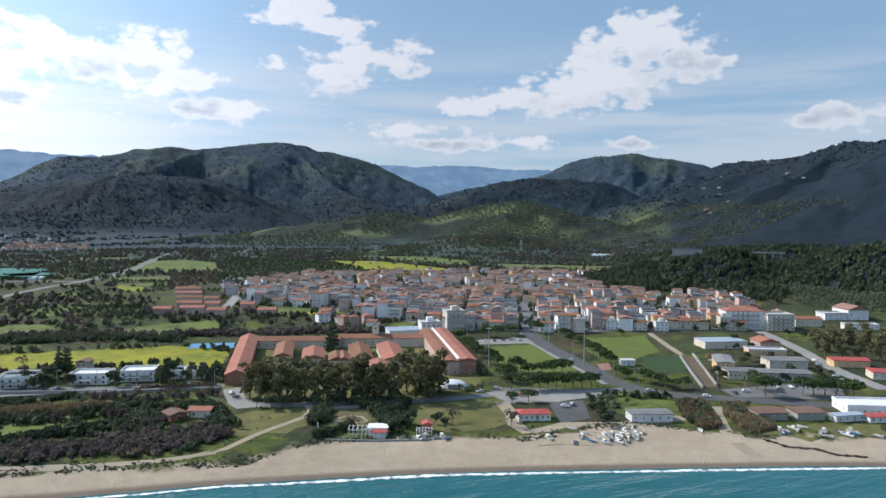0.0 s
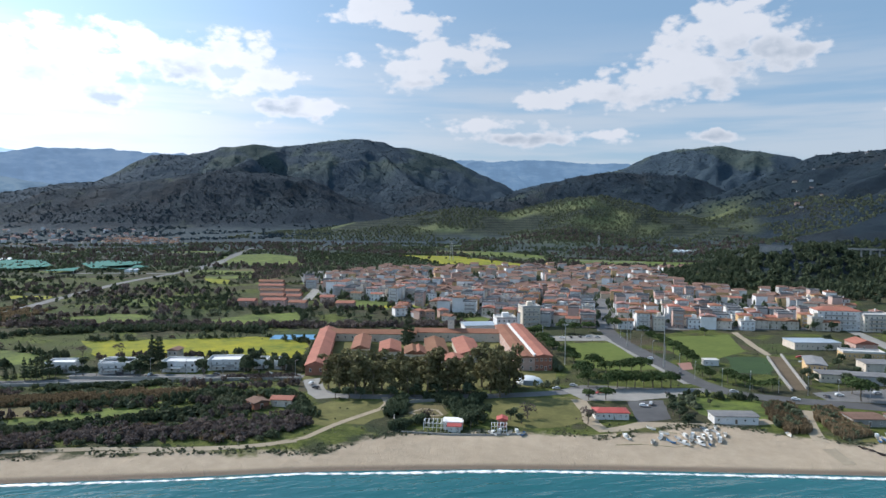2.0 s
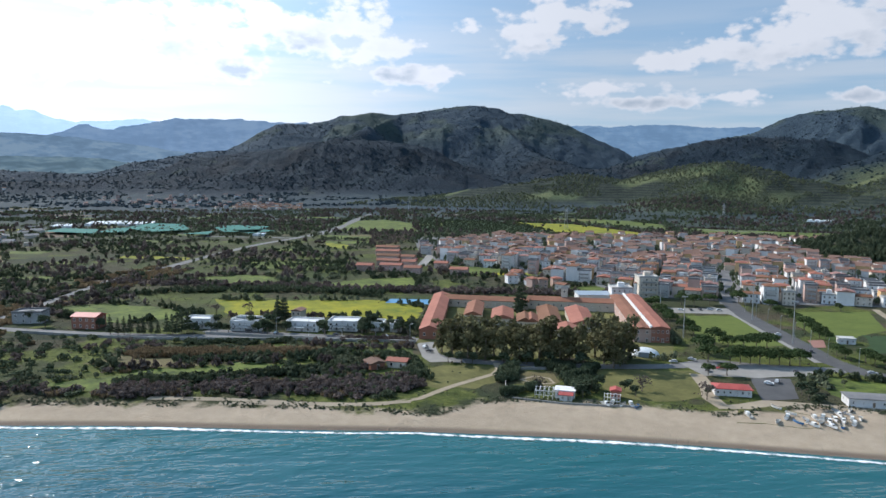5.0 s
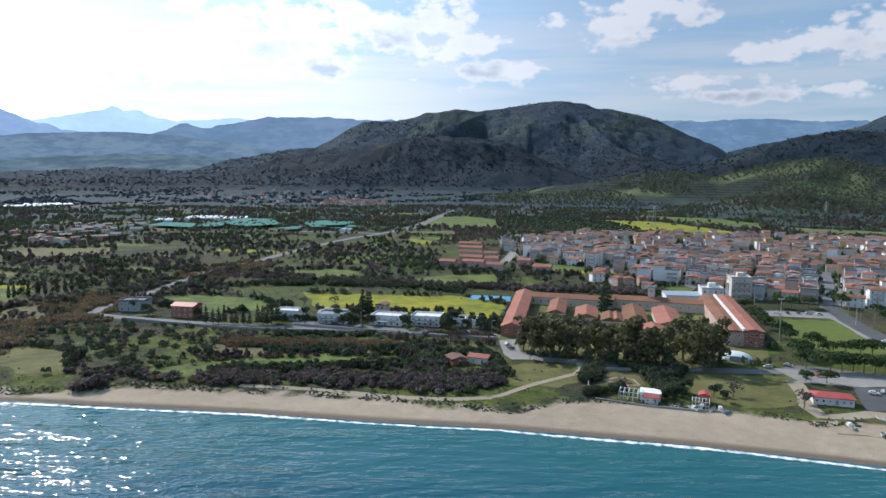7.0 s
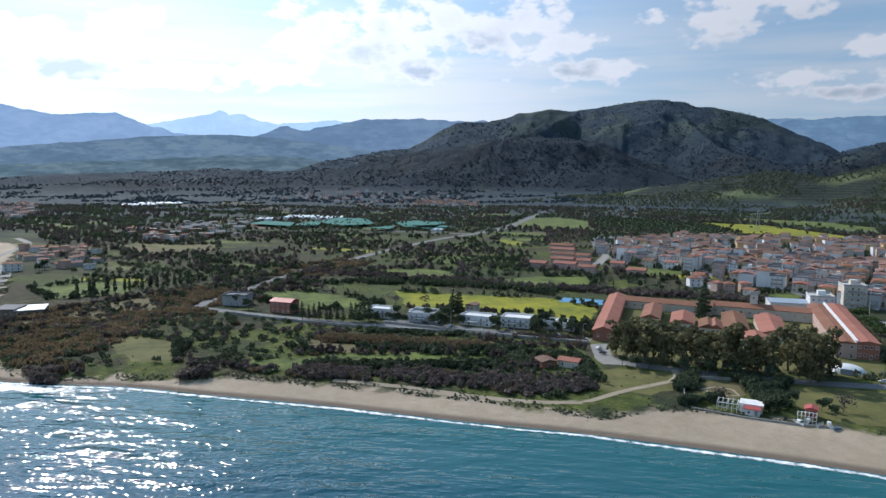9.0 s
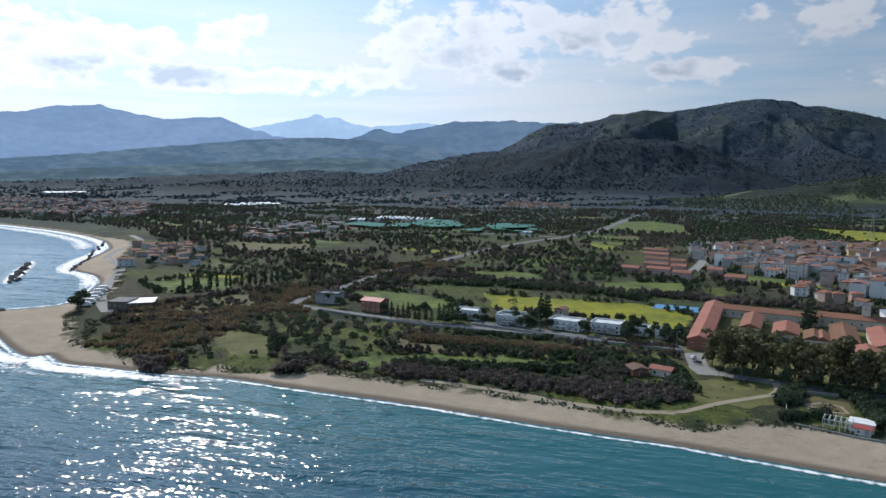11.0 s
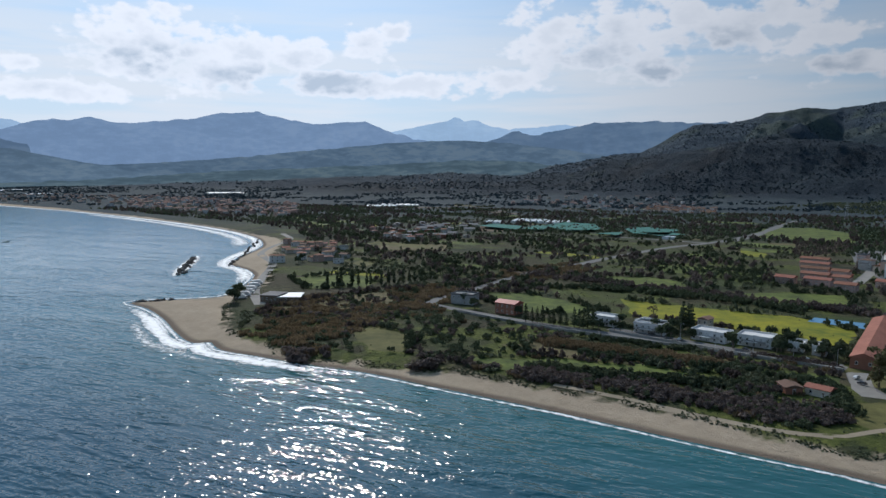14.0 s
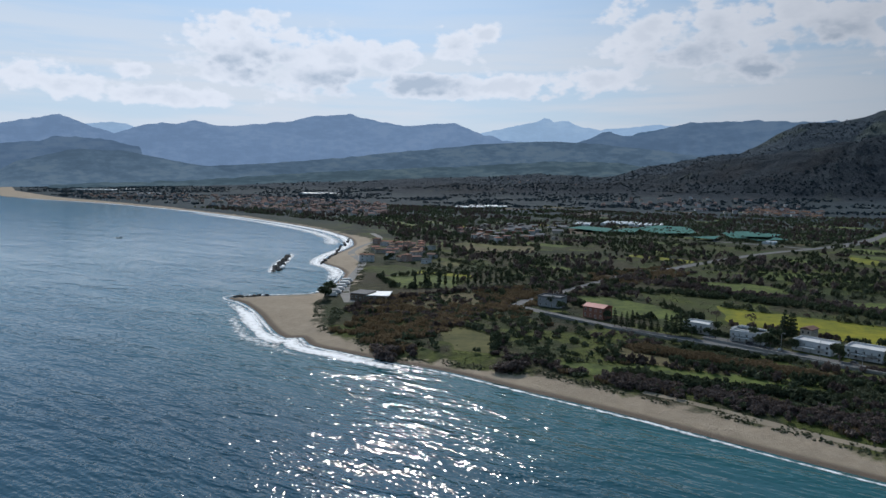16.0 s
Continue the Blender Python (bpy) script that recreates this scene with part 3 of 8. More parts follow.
def make_sea():
    az = np.concatenate([np.arange(-48, 97, 1.0), np.arange(97, 312, 4.3)])
    r = np.concatenate([[20], 60 * np.power(4950 / 60.0, np.linspace(0, 1, 110))])
    A, Rr = np.meshgrid(np.radians(az), r)
    X, Y = -np.sin(A) * Rr, np.cos(A) * Rr
    n, k = len(az), len(r)
    verts = np.stack([X.ravel(), Y.ravel(), 0 * X.ravel()], 1)
    faces = [(j * n + i, (j + 1) * n + i, (j + 1) * n + (i + 1) % n, j * n + (i + 1) % n) for j in range(k - 1) for i in range(n)]
    verts = np.vstack([verts, [[0, 0, 0]]])
    faces += [(n * k, i, (i + 1) % n) for i in range(n)]
    ob = mesh_object("sea", verts, faces, M_SEA, smooth=True)
    set_attr(ob, "shore", np.append(-signed(X, Y, SHORE).ravel(), 200))
    lee = 0.4 + 0.6 * np.clip((np.degrees(np.arctan2(-X, Y)) - 18) / 24, 0, 1).ravel()
    set_attr(ob, "ruffle", np.append(np.clip(1.15 - np.hypot(X, Y).ravel() / 800, 0.2, 1.0) * lee, 1.0))
    # bay: where the painted sky reflection lies, by distance and bearing
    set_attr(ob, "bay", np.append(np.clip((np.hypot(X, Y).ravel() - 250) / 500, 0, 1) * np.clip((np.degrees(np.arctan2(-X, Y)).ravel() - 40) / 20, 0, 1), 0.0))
    return tagged(ob, "turquoise sea darkening offshore, ruffled by small waves", "sea", kind="structure")


make_ground()
make_sea()


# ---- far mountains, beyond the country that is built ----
# air haze put into the material: a blue tint that gives off light
def far_haze_material(name, col, glow, contrast=0.12):
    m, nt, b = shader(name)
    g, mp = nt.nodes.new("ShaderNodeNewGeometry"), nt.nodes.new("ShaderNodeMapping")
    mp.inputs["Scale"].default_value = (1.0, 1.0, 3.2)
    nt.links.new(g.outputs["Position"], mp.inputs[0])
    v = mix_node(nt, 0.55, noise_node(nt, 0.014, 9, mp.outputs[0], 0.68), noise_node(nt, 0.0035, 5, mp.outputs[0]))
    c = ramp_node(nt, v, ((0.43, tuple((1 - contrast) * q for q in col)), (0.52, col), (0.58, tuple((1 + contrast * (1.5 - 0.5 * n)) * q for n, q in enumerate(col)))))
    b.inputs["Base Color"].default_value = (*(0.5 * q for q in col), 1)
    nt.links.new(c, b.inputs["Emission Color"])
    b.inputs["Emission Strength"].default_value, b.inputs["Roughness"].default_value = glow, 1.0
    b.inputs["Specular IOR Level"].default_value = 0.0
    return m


def far_ridge(points, dist, material, label, seed, jag=9.0, deep=0.05):
    """A ridge line with ribs running down from it; its haze is in the glowing material."""
    az = np.array([p[0] for p in points])
    el = np.array([p[1] for p in points])
    order = np.argsort(az)
    n, rows = 260, 12
    a = np.linspace(az.min(), az.max(), n)
    fade = np.clip(np.minimum(a - a[0], a[-1] - a) / 4.0, 0.0, 1.0)
    fade = fade * fade * (3 - 2 * fade)
    top = 80 + dist * np.tan(np.radians(np.interp(a, az[order], el[order]) * fade - 0.9 * (1 - fade))) + jag * (fractal(a * 1.3 + seed, a * 0 + seed, seed, 5) - 0.5) * 2
    verts = []
    for j in range(rows):
        u = j / (rows - 1)
        r = dist * (1 - deep * u) + 170 * u * (1 - 0.6 * u) * (fractal(a * 0.9 + 0.4 * u, a * 0 + u * 1.2, seed + 3, 4, True) - 0.6)
        ang = np.radians(a)
        verts.append(np.stack([-np.sin(ang) * r, np.cos(ang) * r, top * (1 - u) ** 1.3], 1))
    faces = [(j * n + i, j * n + i + 1, (j + 1) * n + i + 1, (j + 1) * n + i) for j in range(rows - 1) for i in range(n - 1)]
    ob = mesh_object("backdrop", np.concatenate(verts), faces, material, smooth=True)
    return tagged(ob, label, "mountains", kind="structure")


# haze tints from pale to dark, all emitted by the ridges themselves
M_FAR_PALE = far_haze_material("far_pale_haze_mountain", (0.360, 0.490, 0.630), 1.0, 0.06)
M_FAR_BLUE = far_haze_material("far_blue_haze_mountain", (0.200, 0.285, 0.410), 1.0, 0.08)
M_FAR_EAST = far_haze_material("far_valley_haze_mountain", (0.105, 0.165, 0.235), 1.0, 0.14)
M_FAR_NEAR = far_haze_material("far_grey_haze_mountain", (0.115, 0.172, 0.245), 1.0, 0.12)
M_FAR_HILL = far_haze_material("far_hazy_hill", (0.100, 0.148, 0.195), 1.0, 0.2)
M_FAR_FIELD = far_haze_material("hazy_rolling_country", (0.068, 0.102, 0.122), 1.0, 0.35)
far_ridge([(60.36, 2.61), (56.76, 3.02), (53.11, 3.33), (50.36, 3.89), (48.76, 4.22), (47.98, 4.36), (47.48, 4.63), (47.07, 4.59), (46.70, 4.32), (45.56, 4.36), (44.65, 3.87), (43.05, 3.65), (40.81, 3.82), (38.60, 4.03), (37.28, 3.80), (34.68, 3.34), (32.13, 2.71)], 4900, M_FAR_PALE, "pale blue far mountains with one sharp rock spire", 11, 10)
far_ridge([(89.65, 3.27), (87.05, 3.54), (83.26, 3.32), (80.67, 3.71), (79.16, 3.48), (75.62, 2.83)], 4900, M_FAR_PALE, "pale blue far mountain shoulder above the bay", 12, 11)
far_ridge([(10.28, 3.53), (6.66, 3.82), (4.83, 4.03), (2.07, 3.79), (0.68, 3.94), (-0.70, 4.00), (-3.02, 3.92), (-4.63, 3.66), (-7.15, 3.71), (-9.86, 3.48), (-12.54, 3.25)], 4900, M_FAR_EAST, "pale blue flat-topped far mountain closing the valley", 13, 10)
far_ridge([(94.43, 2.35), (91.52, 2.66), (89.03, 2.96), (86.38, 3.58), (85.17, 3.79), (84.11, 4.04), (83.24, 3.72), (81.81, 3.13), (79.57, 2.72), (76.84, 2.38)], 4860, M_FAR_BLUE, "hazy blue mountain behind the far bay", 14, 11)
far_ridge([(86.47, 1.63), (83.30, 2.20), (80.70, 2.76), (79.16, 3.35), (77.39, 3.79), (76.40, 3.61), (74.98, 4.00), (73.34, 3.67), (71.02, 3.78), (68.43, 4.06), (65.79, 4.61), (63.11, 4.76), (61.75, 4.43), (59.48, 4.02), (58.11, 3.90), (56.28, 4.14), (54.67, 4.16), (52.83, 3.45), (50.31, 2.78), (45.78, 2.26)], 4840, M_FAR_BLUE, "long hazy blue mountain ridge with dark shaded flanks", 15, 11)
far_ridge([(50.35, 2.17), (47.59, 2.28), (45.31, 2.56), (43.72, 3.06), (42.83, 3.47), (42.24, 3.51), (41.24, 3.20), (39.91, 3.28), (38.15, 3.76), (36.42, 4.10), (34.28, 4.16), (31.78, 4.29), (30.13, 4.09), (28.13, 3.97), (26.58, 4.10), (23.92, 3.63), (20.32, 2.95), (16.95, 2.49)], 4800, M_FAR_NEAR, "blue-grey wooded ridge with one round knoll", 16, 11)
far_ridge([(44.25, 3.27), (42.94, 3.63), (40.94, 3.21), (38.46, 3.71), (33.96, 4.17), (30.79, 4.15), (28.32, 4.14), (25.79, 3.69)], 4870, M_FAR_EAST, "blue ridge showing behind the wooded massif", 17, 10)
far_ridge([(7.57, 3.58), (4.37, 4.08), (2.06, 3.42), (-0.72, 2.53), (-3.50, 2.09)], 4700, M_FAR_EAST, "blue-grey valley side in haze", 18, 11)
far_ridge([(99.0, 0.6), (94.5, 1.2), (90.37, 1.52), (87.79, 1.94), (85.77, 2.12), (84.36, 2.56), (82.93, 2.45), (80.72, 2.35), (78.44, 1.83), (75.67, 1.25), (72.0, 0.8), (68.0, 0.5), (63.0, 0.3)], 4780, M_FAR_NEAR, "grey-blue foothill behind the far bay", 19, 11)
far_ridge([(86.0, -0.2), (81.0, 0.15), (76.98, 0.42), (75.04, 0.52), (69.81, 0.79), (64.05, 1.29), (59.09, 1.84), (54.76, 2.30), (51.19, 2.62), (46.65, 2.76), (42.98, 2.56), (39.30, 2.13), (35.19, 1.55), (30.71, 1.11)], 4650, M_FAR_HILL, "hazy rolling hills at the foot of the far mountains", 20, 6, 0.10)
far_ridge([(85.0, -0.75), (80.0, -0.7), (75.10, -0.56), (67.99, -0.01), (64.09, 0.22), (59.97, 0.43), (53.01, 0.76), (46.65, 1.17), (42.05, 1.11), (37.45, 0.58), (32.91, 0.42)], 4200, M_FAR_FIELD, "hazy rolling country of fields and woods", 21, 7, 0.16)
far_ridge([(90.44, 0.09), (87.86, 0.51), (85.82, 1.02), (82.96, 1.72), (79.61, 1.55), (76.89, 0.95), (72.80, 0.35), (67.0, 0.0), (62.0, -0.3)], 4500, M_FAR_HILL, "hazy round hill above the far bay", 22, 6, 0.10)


# ---- flat land: fields, roads, tracks ----
def level(px, py):
    return land_height(np.asarray(px, dtype=float), np.asarray(py, dtype=float))[0]


def spot(az, el):
    """The place on the land that a line from the eye in this direction meets."""
    v, r = heading(az), np.arange(250.0, 4600.0, 4.0)
    z = level(v.x * r, v.y * r)
    k = int(np.argmax(z >= 80 + r * math.tan(radians(el))))
    return (v.x * r[k], v.y * r[k])


def wavy(points, jitter, seed):
    """Closed outline with extra knots, pushed about a little."""
    rnd = random.Random(seed)
    out = []
    for i, p in enumerate(points):
        a, b = Vector(p), Vector(points[(i + 1) % len(points)])
        n = max(1, min(30, int((b - a).length / 5)))
        for k in range(n):
            q = a.lerp(b, k / n)
            out.append((q.x + rnd.uniform(-jitter, jitter), q.y + rnd.uniform(-jitter, jitter)))
    return out


TOWN = [(-266.5, 823.1), (-156.9, 864.5), (50.0, 919.1), (150.0, 912.0), (140.0, 760.0), (205.0, 655.0), (257.6, 610.7), (252.0, 508.1), (234.1, 479.5), (81.8, 460.1), (-0.8, 464.8), (-39.1, 519.1), (-60.8, 523.6), (-103.2, 568.7), (-162.7, 582.6), (-216.8, 686.6)]
ROWS_QUARTER = [(-221.9, 525.8), (-282.5, 718.7), (-236.7, 739.9), (-163.3, 523.4)]
WORKS = [(-96.3, 301.5), (-119.0, 413.7), (-4.4, 447.0), (18.7, 333.7), (16.7, 305.4), (-81.2, 281.8)]
CLEARINGS = []


def field(name, points, material, label, lift=0.06, jitter=1.2, seed=1, category="field"):
    CLEARINGS.append((points, material))
    bm = bmesh.new()
    pts = wavy(points, jitter, seed) if jitter else points
    f = bm.faces.new([bm.verts.new((x, y, 0)) for x, y in pts])
    bmesh.ops.triangulate(bm, faces=[f])
    for _ in range(2):
        long = [e for e in bm.edges if e.calc_length() > 18]
        if long:
            bmesh.ops.subdivide_edges(bm, edges=long, cuts=1)
            bmesh.ops.triangulate(bm, faces=bm.faces[:])
    zs = level([v.co.x for v in bm.verts], [v.co.y for v in bm.verts])
    for v, z in zip(bm.verts, zs):
        v.co.z = z + lift
    bmesh.ops.recalc_face_normals(bm, faces=bm.faces[:])
    if sum(f.normal.z for f in bm.faces) < 0:
        bmesh.ops.reverse_faces(bm, faces=bm.faces[:])
    ob = part(name, bm, material, None)
    return tagged(ob, label, category, kind="structure")


LANES = []


def ribbon(name, line, width, material, label, lift=0.12, category="road", edge=0.0, smooth=True):
    LANES.append((line, width))
    pts = smooth_line(line, 8.0, 2000.0) if smooth else line
    rnd = random.Random(len(pts))
    vs, fs = [], []
    for i, p in enumerate(pts):
        a, b = Vector(pts[max(0, i - 1)]), Vector(pts[min(len(pts) - 1, i + 1)])
        t = (b - a).normalized()
        n = Vector((-t.y, t.x))
        for s in (1, -1):
            q = Vector(p) + n * s * (width / 2 + rnd.uniform(-edge, edge))
            vs.append((q.x, q.y, 0))
    zs = level([v[0] for v in vs], [v[1] for v in vs])
    vs = [(x, y, max(z, 0.3) + lift) for (x, y, _), z in zip(vs, zs)]
    fs = [(2 * i + 1, 2 * i + 3, 2 * i + 2, 2 * i) for i in range(len(pts) - 1)]
    return tagged(mesh_object(name, vs, fs, material), label, category, kind="structure")


def low_wall(name, line, width, height, material, label, category="wall"):
    pts = smooth_line(line, 10.0, 2000.0)
    zs = level([p[0] for p in pts], [p[1] for p in pts])
    vs, fs = [], []
    for i, p in enumerate(pts):
        a, b = Vector(pts[max(0, i - 1)]), Vector(pts[min(len(pts) - 1, i + 1)])
        t = (b - a).normalized()
        n = Vector((-t.y, t.x)) * width / 2
        for s, dz in ((1, -0.3), (1, height), (-1, height), (-1, -0.3)):
            vs.append((p[0] + s * n.x, p[1] + s * n.y, zs[i] + dz))
    for i in range(len(pts) - 1):
        for k in range(3):
            fs.append((4 * i + k, 4 * i + k + 1, 4 * i + k + 5, 4 * i + k + 4))
    e = 4 * (len(pts) - 1)
    fs += [(0, 3, 2, 1), (e, e + 1, e + 2, e + 3)]
    return tagged(mesh_object(name, vs, fs, material), label, category, kind="structure")


M_YELLOW = surface("oxalis_in_flower", (0.08, 0.11, 0.016), (0.27, 0.245, 0.014), 0.16, 0.95, 0.035, 0.36, 0.64, bump=0.3)
M_GRASS = surface("fresh_meadow_grass", (0.034, 0.050, 0.015), (0.125, 0.158, 0.032), 0.22, 0.95, 0.05, 0.38, 0.62, bump=0.3)
M_PITCH = surface("mown_pitch_grass", (0.062, 0.086, 0.018), (0.118, 0.142, 0.032), 0.3, 0.95, 0.05, bump=0.1)
M_DRY = surface("rough_olive_grass", (0.052, 0.056, 0.018), (0.150, 0.140, 0.050), 0.2, 0.95, 0.04, 0.34, 0.66, bump=0.3)
M_REED = surface("brown_reed_bed", (0.07, 0.066, 0.03), (0.14, 0.115, 0.055), 0.35, 0.95, 0.05, bump=0.8)
M_ORCHARD = surface("dark_orchard_floor", (0.02, 0.04, 0.018), (0.04, 0.07, 0.025), 0.1, 0.95, 0.02, bump=0.5)
M_SOIL = surface("ploughed_brown_soil", (0.07, 0.052, 0.035), (0.13, 0.10, 0.065), 0.2, 0.95, 0.03, bump=0.2)
M_ASPHALT = surface("worn_asphalt", (0.10, 0.10, 0.10), (0.17, 0.17, 0.17), 0.25, 0.85, 0.05)
M_DARK_ROAD = surface("dark_asphalt", (0.055, 0.055, 0.058), (0.10, 0.10, 0.10), 0.25, 0.85, 0.05)
M_PALE_PAVE = surface("pale_dusty_paving", (0.17, 0.165, 0.155), (0.27, 0.26, 0.24), 0.25, 0.9, 0.05)
M_TRACK = surface("sandy_track", (0.21, 0.175, 0.125), (0.32, 0.27, 0.20), 0.3, 0.95, 0.06)
M_CONCRETE = surface("weathered_concrete", (0.19, 0.185, 0.17), (0.32, 0.31, 0.29), 0.6, 0.9, 0.1)
M_RED_PAVE = surface("faded_red_paving", (0.20, 0.105, 0.085), (0.30, 0.17, 0.14), 0.3, 0.9, 0.06)
M_BLUE_COURT = surface("blue_court_paint", (0.045, 0.17, 0.32), (0.075, 0.23, 0.39), 0.3, 0.6, 0.05)
M_WHITE = surface("white_paint", (0.50, 0.50, 0.49), (0.68, 0.67, 0.66), 0.5, 0.8, 0.15, vary=0.06)

